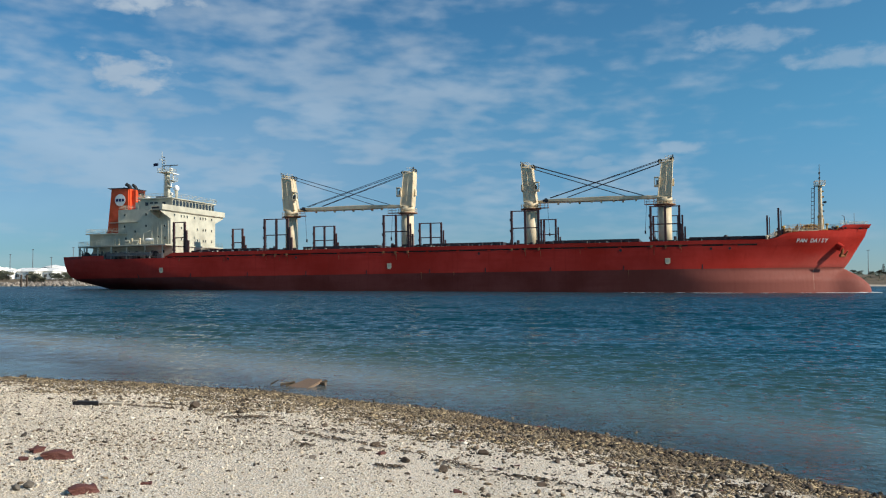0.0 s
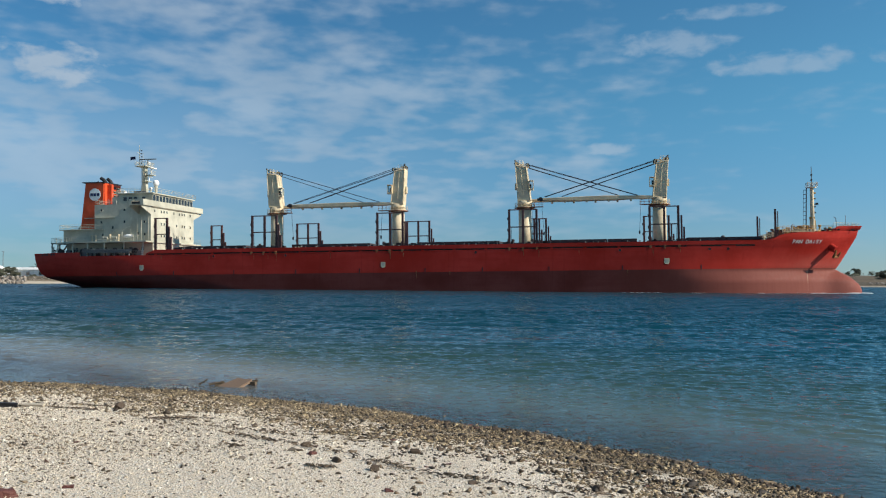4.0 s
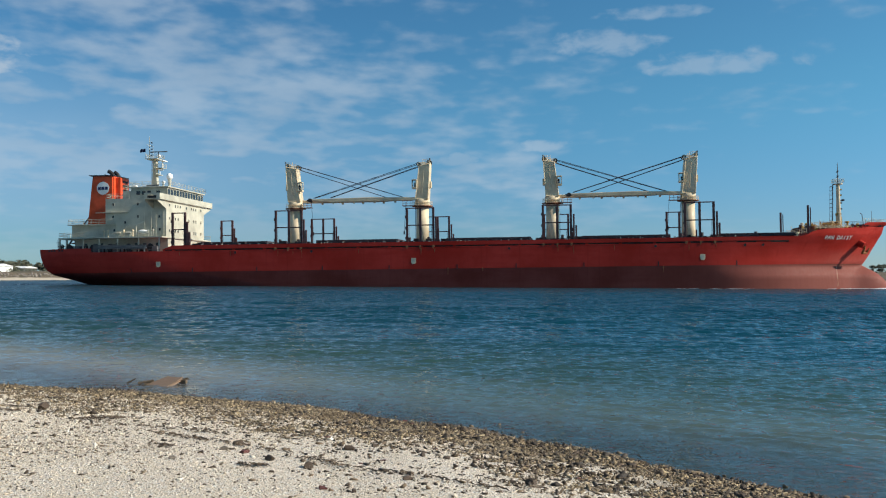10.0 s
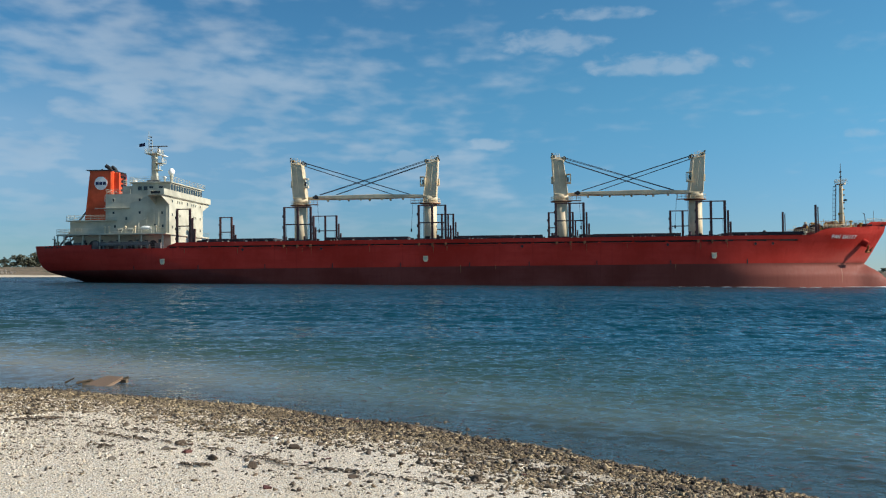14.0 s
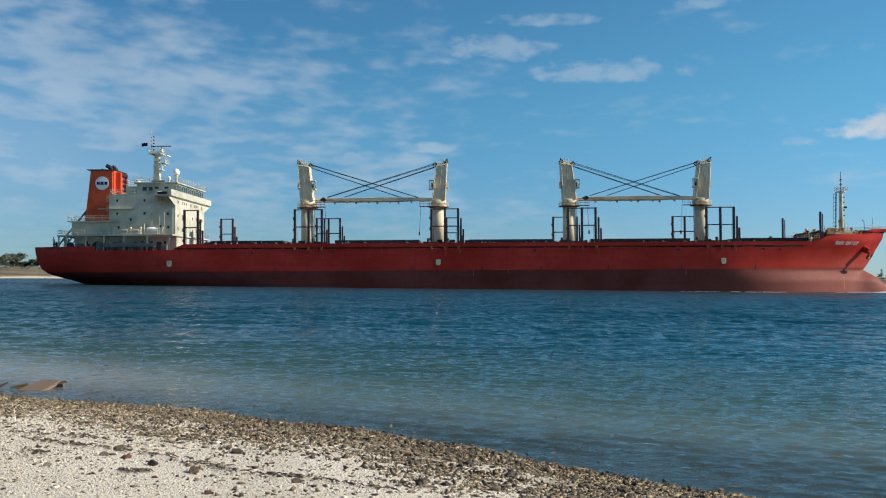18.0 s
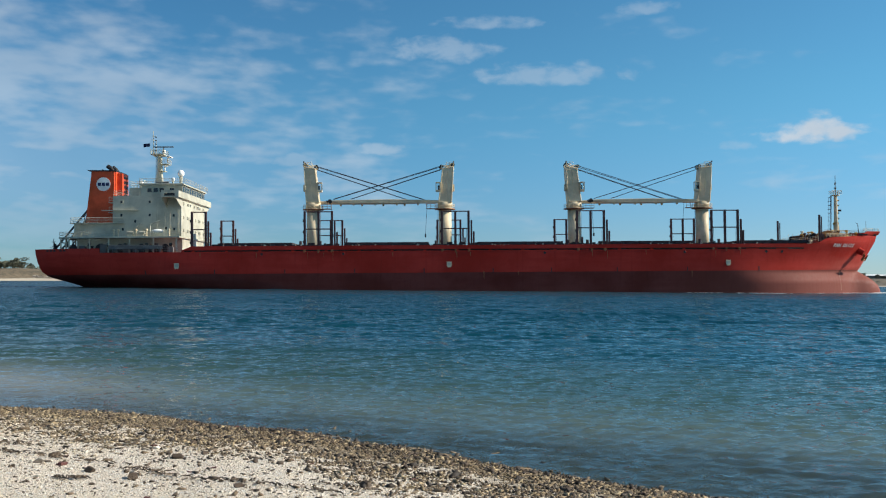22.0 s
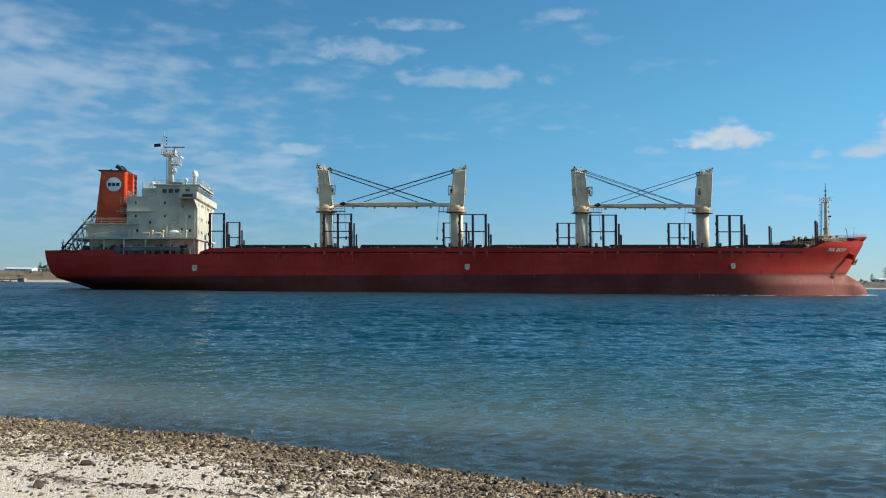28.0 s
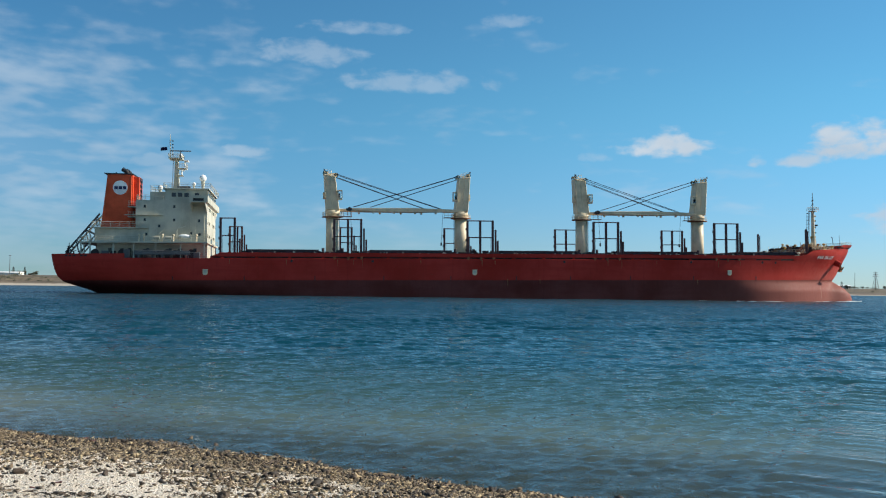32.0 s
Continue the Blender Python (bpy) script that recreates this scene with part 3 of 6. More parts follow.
deck_plate("main_deck", 0.0, 172.0, 6.45, DECK_RED, 90)
deck_plate("forecastle_deck", BREAK, 173.6, 8.25, DECK_RED, 30)
b = bmesh.new()
block(b, BREAK - 0.05, BREAK + 0.05, -10.6, 10.6, 6.45, 8.3)
part("forecastle_bulkhead", b, DECK_RED, ship)


def bulwark_side(side):
    """The low bulwark along the holds, panel by panel over freeing slots."""
    xs = [29.6, 31.6] + [31.6 + 6.4 * k for k in range(1, 20)]
    xs = [x for x in xs if x < 152] + [153.0, BREAK, FOC]
    tops = (29.6, 31.6, 153.2, 155.3, 156.5, 157.6, 158.6, FOC), (6.95, 7.72, 7.66, 7.72, 8.0, 8.55, 8.85, 9.05)
    for xa, xb in zip(xs, xs[1:]):
        bm = bmesh.new()
        last = None
        n = 5 if xa < 150 else 10
        low = 6.6 if xa > 152 else 6.94
        for k in range(n + 1):
            x = xa + (xb - xa) * k / n
            t = along(x, *tops)
            o, y = half_breadth(x, low), half_breadth(x, t)
            mid = [(half_breadth(x, low + (t - low) * u), low + (t - low) * u) for u in (0.25, 0.5, 0.75)]
            ring = [bm.verts.new((x, side * q, z)) for q, z in ((o, low), *mid, (y, t), (y - 0.22, t), (y - 0.22, t - 0.05), (y - 0.08, t - 0.06), (o - 0.08, low))]
            if last:
                for i in range(9):
                    bm.faces.new((last[i], ring[i], ring[(i + 1) % 9], last[(i + 1) % 9]))
            last = ring
        wide = 0.5 if xa < 138 else 2.6
        for k in range(5):                               # solid stretch between the slots
            q = xa + wide * k / 5
            y = half_breadth(q + wide / 5, 6.6)
            block(bm, q, q + wide / 5, side * (y - 0.16), side * (y - 0.03), 6.5, 6.85)
        bmesh.ops.recalc_face_normals(bm, faces=bm.faces)
        panel = part("bulwark_panel", bm, HULL_RED, ship)
        # black strip added behind the slots so their shaded openings read dark
        bm = bmesh.new()
        ya, yb = half_breadth(xa, 6.6) - 0.35, half_breadth(xb, 6.6) - 0.35
        v = [bm.verts.new(q) for q in ((xa, side * ya, 6.45), (xb, side * yb, 6.45), (xb, side * yb, 7.0), (xa, side * ya, 7.0))]
        bm.faces.new(v)
        bmesh.ops.solidify(bm, geom=bm.faces[:], thickness=0.04)
        part("slot_shade_strip", bm, BLACK, panel)


bulwark_side(-1)
bulwark_side(1)

# hatches: coaming and cover of panels
HATCHES = ((36.0, 50.4), (60.6, 77.6), (87.4, 104.4), (114.4, 131.4), (140.8, 155.4))
for xa, xb in HATCHES:
    bm = bmesh.new()
    block(bm, xa, xb, -9.4, 9.4, 6.45, 7.95)
    k = xa + 0.8
    while k < xb:
        for s in (-1, 1):
            block(bm, k, k + 0.12, s * 9.4, s * 9.75, 6.45, 7.9)
        k += 2.2
    coaming = part("hatch_coaming", bm, DECK_RED, ship, "red hatch coaming with stiffeners")
    n = 6
    for i in range(n):
        bm = bmesh.new()
        a, c = xa + (xb - xa) * i / n, xa + (xb - xa) * (i + 1) / n
        block(bm, a + 0.03, c - 0.03, -9.9, 9.9, 7.9, 8.5, 0.05)
        for s in (-1, 1):
            block(bm, a + 0.2, a + 0.32, s * 9.9, s * 10.0, 7.92, 8.46)
        part("hatch_cover", bm, HATCH, coaming, "dark steel hatch cover panel")
# low gear along the deck edge
rng = random.Random(5)
bm = bmesh.new()
for k in range(150):
    x = rng.uniform(33, 143)
    s = rng.choice((-1, -1, 1))
    h = rng.uniform(7.55, 8.05)
    w = rng.uniform(0.1, 0.3)
    block(bm, x, x + w, s * 12.6, s * 12.9, 6.45, h)
tagged(part("deck_fittings", bm, CREAM, ship, "small pale vents and rail stays"), kind="stuff")
bm = bmesh.new()
for k in range(170):
    x = rng.uniform(33, 148)
    s = rng.choice((-1, -1, 1))
    block(bm, x, x + rng.uniform(0.3, 1.6), s * 11.2, s * 12.0, 6.45, rng.uniform(7.7, 8.45))
tagged(part("deck_gear", bm, HATCH, ship, "dark pipes, vents and lashing gear"), kind="stuff")


def stanchion_frame(xs, side, tall=14.5):
    """Folding timber posts with rails between them."""
    y = -13.2 if side < 0 else 13.7
    bm = bmesh.new()
    block(bm, xs[0] - 0.22, xs[0] + 0.22, y - 0.2, y + 0.2, 6.45, tall, 0.04)
    post = part("stanchion", bm, POST, ship, "dark brown folding deck stanchion post")
    for x in xs[1:]:
        share("stanchion", post, ship, pose(x - xs[0], 0, 0))
    for z in (11.0, tall - 0.12):
        bm = bmesh.new()
        tube(bm, (xs[0], y, z), (xs[-1], y, z), 0.11, seg=6)
        part("rail", bm, POST, post)
    for z in (8.2, 10.2, 12.4):                          # hinge lugs
        bm = bmesh.new()
        block(bm, xs[0] - 0.38, xs[0] - 0.2, y - 0.12, y + 0.12, z, z + 0.5)
        part("hinge", bm, POST, post)
    for k, x in enumerate(xs if xs[0] > 40 else ()):     # foot brackets showing at the freeing slots
        bm = bmesh.new()
        out = half_breadth(x, 6.8) * side
        block(bm, x - 0.16, x + 0.10, out - 0.3 * side, out + 0.05 * side, 6.42 - 0.12 * (k % 2), 7.0, 0.02)
        block(bm, x + 0.16, x + 0.26, out - 0.3 * side, out + 0.03 * side, 6.6, 7.05)
        part("foot_bracket", bm, RUST if k % 2 else STAIN, post)
    for dx, top in ((0.55, 12.6), (1.0, 10.4)):          # shorter stowed posts
        bm = bmesh.new()
        block(bm, xs[-1] + dx - 0.17, xs[-1] + dx + 0.17, y - 0.35, y, 6.45, top, 0.03)
        part("stowed_post", bm, POST, ship, "short brown stowed post")
    for x in (xs[0] + 0.4, xs[-1] - 0.4):                # thin stays
        bm = bmesh.new()
        tube(bm, (x, y, 6.5), (x, y, 11.0), 0.03, seg=5)
        part("wire_stay", bm, CABLE, ship)


for side in (-1, 1):
    for xs in ((53.25, 55.95, 58.55), (80.05, 82.7, 85.3), (106.8, 109.5, 112.15), (133.7, 136.4, 139.0)):
        stanchion_frame(xs, side)
    stanchion_frame((31.45, 34.1), side)
    bm = bmesh.new()
    block(bm, 156.85, 157.2, side * 9.9, side * 10.3, 6.45, 13.6, 0.04)
    post = part("stanchion", bm, POST, ship, "dark brown single deck post")
    bm = bmesh.new()
    block(bm, 157.4, 157.55, side * 9.95, side * 10.2, 6.45, 13.2, 0.03)
    part("stanchion", bm, POST, ship)


def crane(x, ahead):
    """A slewing deck crane, jib lowered ahead (1) or astern (-1)."""
    s = ahead
    bm = bmesh.new()
    tube(bm, (x, 0, 6.45), (x, 0, 15.6), 1.38, 1.34, 28)
    tube(bm, (x, 0, 16.0), (x, 0, 17.2), 1.55, 1.55, 28)
    tube(bm, (x, 0, 6.45), (x, 0, 7.6), 1.9, 1.75, 28)
    pedestal = part("crane", bm, CRANE, ship, "buff deck crane with lowered jib", smooth=False)
    for f in pedestal.data.polygons:
        f.use_smooth = len(f.vertices) == 4
    bm = bmesh.new()
    tube(bm, (x, 0, 15.68), (x, 0, 15.85), 2.2, 2.2, 28)
    part("platform", bm, RUST, pedestal, "brown ring platform")
    bm = bmesh.new()
    tube(bm, (x, 0, 15.85), (x, 0, 16.05), 1.75, 1.75, 28)
    tube(bm, (x, 0, 16.45), (x, 0, 16.6), 1.68, 1.68, 28)
    part("slewing_ring", bm, CRANE, pedestal)
    bm = bmesh.new()
    for k in range(14):
        a = 2 * math.pi * k / 14
        tube(bm, (x + 2.1 * math.cos(a), 2.1 * math.sin(a), 15.85), (x + 2.1 * math.cos(a), 2.1 * math.sin(a), 16.75), 0.03, seg=5)
        c = a + 2 * math.pi / 14
        for z in (16.3, 16.75):
            tube(bm, (x + 2.1 * math.cos(a), 2.1 * math.sin(a), z), (x + 2.1 * math.cos(c), 2.1 * math.sin(c), z), 0.025, seg=5)
    part("railing", bm, CRANE, pedestal)
    bm = bmesh.new()
    prism(bm, [(x - s * 1.42, 17.1), (x + s * 1.45, 17.1), (x + s * 1.30, 18.2), (x + s * 0.55, 24.45), (x - s * 1.85, 24.85), (x - s * 1.75, 22.5)], -1.35, 1.35)
    bmesh.ops.bevel(bm, geom=bm.edges[:], offset=0.10, segments=2, affect="EDGES")
    part("housing", bm, CRANE, pedestal, "buff crane housing")
    side = [(x - s * 1.32, 17.3), (x + s * 1.35, 17.3), (x + s * 1.20, 18.2), (x + s * 0.47, 24.3), (x - s * 1.76, 24.65), (x - s * 1.66, 22.5)]
    for dy in (-1.35, 1.35):                             # flanges round each cheek, and a lifting lug
        out = dy / 1.35
        bm = bmesh.new()
        for (ax, az), (cx, cz) in zip(side, side[1:] + side[:1]):
            tube(bm, (ax, dy + out * 0.02, az), (cx, dy + out * 0.02, cz), 0.085, seg=4)
        part("cheek_flange", bm, CRANE, pedestal)
        bm = bmesh.new()
        tube(bm, (x - s * 0.2, dy + out * 0.03, 18.4), (x - s * 0.62, dy + out * 0.03, 23.8), 0.05, seg=4)
        part("stiffener", bm, CRANE, pedestal)
    for dy in (-0.85, 0.85):                             # head: open plates with the sheaves between them
        bm = bmesh.new()
        for ax, az, cx, cz in ((-1.9, 24.7, 0.85, 24.35), (0.85, 24.35, 0.75, 25.0), (0.75, 25.0, -0.6, 24.95), (-0.6, 24.95, -1.75, 25.45), (-1.75, 25.45, -1.9, 24.7), (-0.6, 24.95, -0.5, 24.5)):
            tube(bm, (x + s * ax, dy, az), (x + s * cx, dy, cz), 0.09, seg=5)
        part("head_frame", bm, CRANE, pedestal)
        for px, pz in ((0.72, 24.72), (-1.62, 25.15)):
            bm = bmesh.new()
            for k in range(14):                          # a rim and two spokes
                a, c = math.tau * k / 14, math.tau * (k + 1) / 14
                tube(bm, (x + s * px + 0.36 * math.cos(a), dy, pz + 0.36 * math.sin(a)), (x + s * px + 0.36 * math.cos(c), dy, pz + 0.36 * math.sin(c)), 0.085, seg=5)
            for a in (0.4, 1.97):
                tube(bm, (x + s * px - 0.36 * math.cos(a), dy, pz - 0.36 * math.sin(a)), (x + s * px + 0.36 * math.cos(a), dy, pz + 0.36 * math.sin(a)), 0.05, seg=4)
            part("sheave", bm, BLACK, pedestal)
    bm = bmesh.new()                                     # low rail and lamps on the head
    for dx in (-1.7, -1.0, -0.3):
        for dy in (-1.2, 1.2):
            tube(bm, (x + s * dx, dy, 24.6), (x + s * dx, dy, 25.75), 0.035, seg=4)
    for dy in (-1.2, 1.2):
        tube(bm, (x - s * 1.7, dy, 25.7), (x - s * 0.3, dy, 25.6), 0.035, seg=4)
    part("head_rail", bm, CRANE, pedestal)
    bm = bmesh.new()
    block(bm, x - s * 1.95, x - s * 1.7, -1.45, -1.1, 25.5, 25.85, 0.04)
    part("floodlight", bm, GREY, pedestal)
    # cab: floor, roof and corner posts round clear panes
    xa, xb = sorted((x + s * 1.05, x + s * 2.0))
    bm = bmesh.new()
    block(bm, xa, xb, -1.9, -0.8, 19.35, 19.75, 0.05)
    block(bm, xa, xb, -1.95, -0.75, 21.2, 21.4, 0.05)
    for px in (xa + 0.06, xb - 0.06):
        for py in (-1.84, -0.86):
            block(bm, px - 0.06, px + 0.06, py - 0.06, py + 0.06, 19.7, 21.25)
    block(bm, x + s * 0.95, x + s * 1.1, -1.9, -0.8, 19.4, 21.3)
    cab = part("operator_cab", bm, CRANE, pedestal, "small glazed operator's cab")
    bm = bmesh.new()
    block(bm, xa + 0.12, xb - 0.12, -1.87, -1.85, 19.75, 21.2)
    pane = part("pane", bm, CLEAR, cab)
    pane.visible_shadow = False
    bm = bmesh.new()
    block(bm, min(x + s * 1.96, x + s * 1.98), max(x + s * 1.96, x + s * 1.98), -1.78, -0.92, 19.75, 21.2)
    pane = part("pane", bm, CLEAR, cab)
    pane.visible_shadow = False
    bm = bmesh.new()
    block(bm, x + s * 1.3 - 0.25, x + s * 1.3 + 0.25, -1.6, -1.1, 19.75, 20.7, 0.08)
    part("seat", bm, BLACK, cab)
    bm = bmesh.new()
    block(bm, x - s * 2.0, x - s * 1.55, -0.6, 0.6, 19.6, 21.0, 0.05)
    part("motor_box", bm, CRANE, pedestal)
    bm = bmesh.new()                                     # walkway out from the slewing ring, with its rail
    block(bm, x + s * 1.4, x + s * 4.0, -1.9, -0.7, 15.75, 15.88)
    for px in (2.2, 3.1, 3.95):
        tube(bm, (x + s * px, -1.85, 15.85), (x + s * px, -1.85, 16.85), 0.04, seg=4)
    for pz in (16.35, 16.85):
        tube(bm, (x + s * 1.9, -1.85, pz), (x + s * 3.95, -1.85, pz), 0.035, seg=4)
    part("walkway", bm, RUST, pedestal)
    bm = bmesh.new()                                     # ladder up the post
    for dy in (-0.2, 0.2):
        tube(bm, (x + s * 1.5, dy, 7.0), (x + s * 1.5, dy, 15.6), 0.03, seg=5)
    for k in range(28):
        tube(bm, (x + s * 1.5, -0.2, 7.2 + 0.3 * k), (x + s * 1.5, 0.2, 7.2 + 0.3 * k), 0.02, seg=4)
    part("ladder", bm, GREY, pedestal)
    # jib: a box girder, thicker in the middle
    y = 0.95 * s
    tip = x + s * 24.2
    bm = bmesh.new()
    prism(bm, [(x + s * 0.9, 17.0), (x + s * 0.9, 17.6), (x + s * 11, 17.85), (tip, 17.65), (tip, 17.25), (x + s * 19, 16.98), (x + s * 8, 16.95)], y - 0.45, y + 0.45)
    bmesh.ops.bevel(bm, geom=bm.edges[:], offset=0.05, segments=1, affect="EDGES")
    jib = part("jib", bm, CRANE, pedestal, "buff box-girder jib")
    for k in (5.5, 10.0, 14.5, 19.0):
        bm = bmesh.new()
        block(bm, x + s * k, x + s * (k + 0.4), y - 0.2, y + 0.2, 16.6, 17.0, 0.04)
        part("lug", bm, CRANE, pedestal)
    bm = bmesh.new()
    tube(bm, (tip, y - 0.5, 17.45), (tip, y + 0.5, 17.45), 0.42, seg=14)
    block(bm, tip - 0.7, tip + 0.5, y - 0.52, y + 0.52, 17.2, 17.6, 0.05)
    part("tip_sheave", bm, BLACK, pedestal)
    for dy, px, pz, reach in ((-0.8, 0.75, 24.9, 23.4), (0.8, 0.75, 24.9, 23.4), (-0.5, 0.9, 24.2, 19.8), (0.5, 0.9, 24.2, 19.8)):
        bm = bmesh.new()
        tube(bm, (x + s * px, dy, pz), (x + s * reach, y + dy * 0.5, 17.9), 0.062, seg=6)
        part("cable", bm, CABLE, pedestal)
    bm = bmesh.new()
    tube(bm, (tip - s * 0.2, y, 17.0), (tip - s * 0.6, y, 10.6), 0.035, seg=5)
    block(bm, tip - s * 0.6 - 0.15, tip - s * 0.6 + 0.15, y - 0.12, y + 0.12, 9.9, 10.6, 0.04)
    part("hook_block", bm, BLACK, pedestal)


crane(53.5, 1)
crane(81.25, -1)
crane(108.7, 1)
crane(136.3, -1)
for x in (53.5, 81.25, 108.7, 136.3):
    bm = bmesh.new()
    block(bm, x - 2.6, x + 2.6, -5.5, 5.5, 6.45, 8.0, 0.05)
    part("winch_house", bm, DECK_RED, ship, "low dark red winch house")
    bm = bmesh.new()
    block(bm, x - 2.7, x + 2.7, -5.6, 5.6, 8.0, 8.25, 0.03)
    for k in (-2.1, 1.9):
        tube(bm, (x + k, -4.6, 8.2), (x + k, -4.6, 9.0), 0.3, seg=10)
    part("winch_house_roof", bm, HATCH, ship)

# ---- deckhouse, funnel, masts ----
def railing(points, height=1.0, gap=1.6, mat=None, parent=None, r=0.032):
    """Posts and three rails along a line of points."""
    bm = bmesh.new()
    for a, c in zip(points, points[1:]):
        a, c = Vector(a), Vector(c)
        n = max(1, round((c - a).length / gap))
        for k in range(n + 1):
            q = a.lerp(c, k / n)
            tube(bm, q, q + Vector((0, 0, height)), r, seg=4)
        for h in (0.36, 0.68, 1.0):
            tube(bm, a + Vector((0, 0, height * h)), c + Vector((0, 0, height * h)), r, seg=4)
    return part("railing", bm, mat or CREAM, parent or ship)


bm = bmesh.new()
block(bm, 8.0, 28.6, -9.2, 9.2, 6.45, 9.5)
poop_house = part("poop_house", bm, CREAM, ship, "cream lowest deckhouse tier")
bm = bmesh.new()
corners = [(5.0, -10.6), (13.0, -13.3), (28.95, -13.3), (28.95, 13.3), (13.0, 13.3), (5.0, 10.6)]
under, over = [bm.verts.new((x, y, 9.5)) for x, y in corners], [bm.verts.new((x, y, 9.78)) for x, y in corners]
bm.faces.new(under)
bm.faces.new(over)
for i in range(6):
    bm.faces.new((under[i], under[(i + 1) % 6], over[(i + 1) % 6], over[i]))
bmesh.ops.recalc_face_normals(bm, faces=bm.faces)
boat_deck = part("boat_deck", bm, CREAM, ship, "cream boat deck slab")
for side in (-1, 1):
    for x in (5.4, 7.2, 11.6, 15.4, 19.4, 24.0, 28.4):
        bm = bmesh.new()
        y = min(13.0, half_breadth(x, 6.6) - 0.45)
        block(bm, x - 0.11, x + 0.11, side * y - 0.11, side * y + 0.11, 6.45, 9.5)
        part("deck_pillar", bm, CREAM, ship)
for y in (-8, -3, 3, 8):
    bm = bmesh.new()
    block(bm, 5.3, 5.55, y - 0.12, y + 0.12, 6.45, 9.5)
    part("deck_pillar", bm, CREAM, ship)
bm = bmesh.new()
block(bm, 7.7, 28.6, -10.0, 10.0, 9.78, 12.5)
tier_two = part("second_tier", bm, CREAM, ship, "cream second deckhouse tier")
bm = bmesh.new()
block(bm, 7.2, 17.6, -10.9, 10.9, 12.42, 12.6, 0.02)
part("funnel_deck", bm, CREAM, ship)
bm = bmesh.new()
block(bm, 15.2, 28.6, -10.0, 10.0, 12.5, 17.95)
tower = part("deckhouse", bm, CREAM, ship, "cream accommodation block with rows of small windows")
bm = bmesh.new()
block(bm, 20.6, 28.6, -9.4, 9.4, 17.95, 20.15)
wheelhouse = part("wheelhouse", bm, CREAM, ship, "cream wheelhouse with a band of windows")
bm = bmesh.new()
block(bm, 20.2, 29.0, -9.9, 9.9, 20.15, 20.4, 0.04)
part("wheelhouse_roof", bm, CREAM, wheelhouse)
bm = bmesh.new()
block(bm, 17.3, 20.6, -6.5, 6.5, 17.95, 19.9)
part("chart_room", bm, CREAM, wheelhouse)


def bridge_wing():
    """The walkway in front of the wheelhouse and its wings, with a plated parapet."""
    bm = bmesh.new()
    block(bm, 25.7, 29.05, -14.0, 14.0, 17.35, 17.55)
    part("bridge_floor", bm, CREAM, wheelhouse)
    bm = bmesh.new()
    block(bm, 28.95, 29.07, -14.0, 14.0, 17.5, 18.6)
    part("parapet", bm, CREAM, wheelhouse)
    for s in (-1, 1):
        bm = bmesh.new()
        block(bm, 25.7, 28.95, s * 14.0, s * 13.88, 18.15, 18.62)
        block(bm, 28.3, 28.95, s * 14.0, s * 13.88, 17.55, 18.15)
        block(bm, 25.7, 26.3, s * 14.0, s * 13.88, 17.55, 18.15)
        block(bm, 25.7, 25.82, s * 10.0, s * 13.88, 17.55, 18.62)
        part("wing_side", bm, CREAM, wheelhouse)
        bm = bmesh.new()                                 # black box painting in the shaded open end of the wing
        block(bm, 26.3, 28.3, s * 13.9, s * 13.4, 17.55, 18.1)
        part("wing_dark_end", bm, BLACK, wheelhouse)
        for xa in (28.5, 25.75):                        # brackets under the wing
            bm = bmesh.new()
            v = [bm.verts.new(q) for q in ((xa, s * 10, 17.35), (xa, s * 14, 17.35), (xa, s * 14, 17.0), (xa, s * 10, 15.6),
                                           (xa + 0.12, s * 10, 17.35), (xa + 0.12, s * 14, 17.35), (xa + 0.12, s * 14, 17.0), (xa + 0.12, s * 10, 15.6))]
            for q in ((0, 1, 2, 3), (4, 7, 6, 5), (0, 4, 5, 1), (1, 5, 6, 2), (2, 6, 7, 3)):
                bm.faces.new([v[i] for i in q])
            bmesh.ops.recalc_face_normals(bm, faces=bm.faces)
            part("wing_bracket", bm, CREAM, wheelhouse)
    bm = bmesh.new()                                     # sloping soffit between house and parapet
    prism(bm, [(28.62, 17.05), (29.05, 17.35), (28.62, 17.35)], -10.0, 10.0)
    part("soffit", bm, CREAM, wheelhouse)


bridge_wing()


def window(parent, x0, x1, y0, y1, z0, z1):
    """A dark pane in a raised rim; thin along x or along y."""
    bm = bmesh.new()
    block(bm, x0, x1, y0, y1, z0, z1)
    pane = part("window", bm, GLASS, parent, "dark glass window")
    bm = bmesh.new()
    t = 0.07
    if x1 - x0 < y1 - y0:
        for a, c, d, e in ((y0 - t, y0, z0 - t, z1 + t), (y1, y1 + t, z0 - t, z1 + t), (y0, y1, z1, z1 + t), (y0, y1, z0 - t, z0)):
            block(bm, x0 - 0.01, x1 + 0.03, a, c, d, e)
    else:
        out = -1 if y0 < 0 else 1
        for a, c, d, e in ((x0 - t, x0, z0 - t, z1 + t), (x1, x1 + t, z0 - t, z1 + t), (x0, x1, z1, z1 + t), (x0, x1, z0 - t, z0)):
            block(bm, a, c, y0 - (0.03 if out < 0 else 0.01), y1 + (0.03 if out > 0 else 0.01), d, e)
    part("window_rim", bm, CREAM, pane)


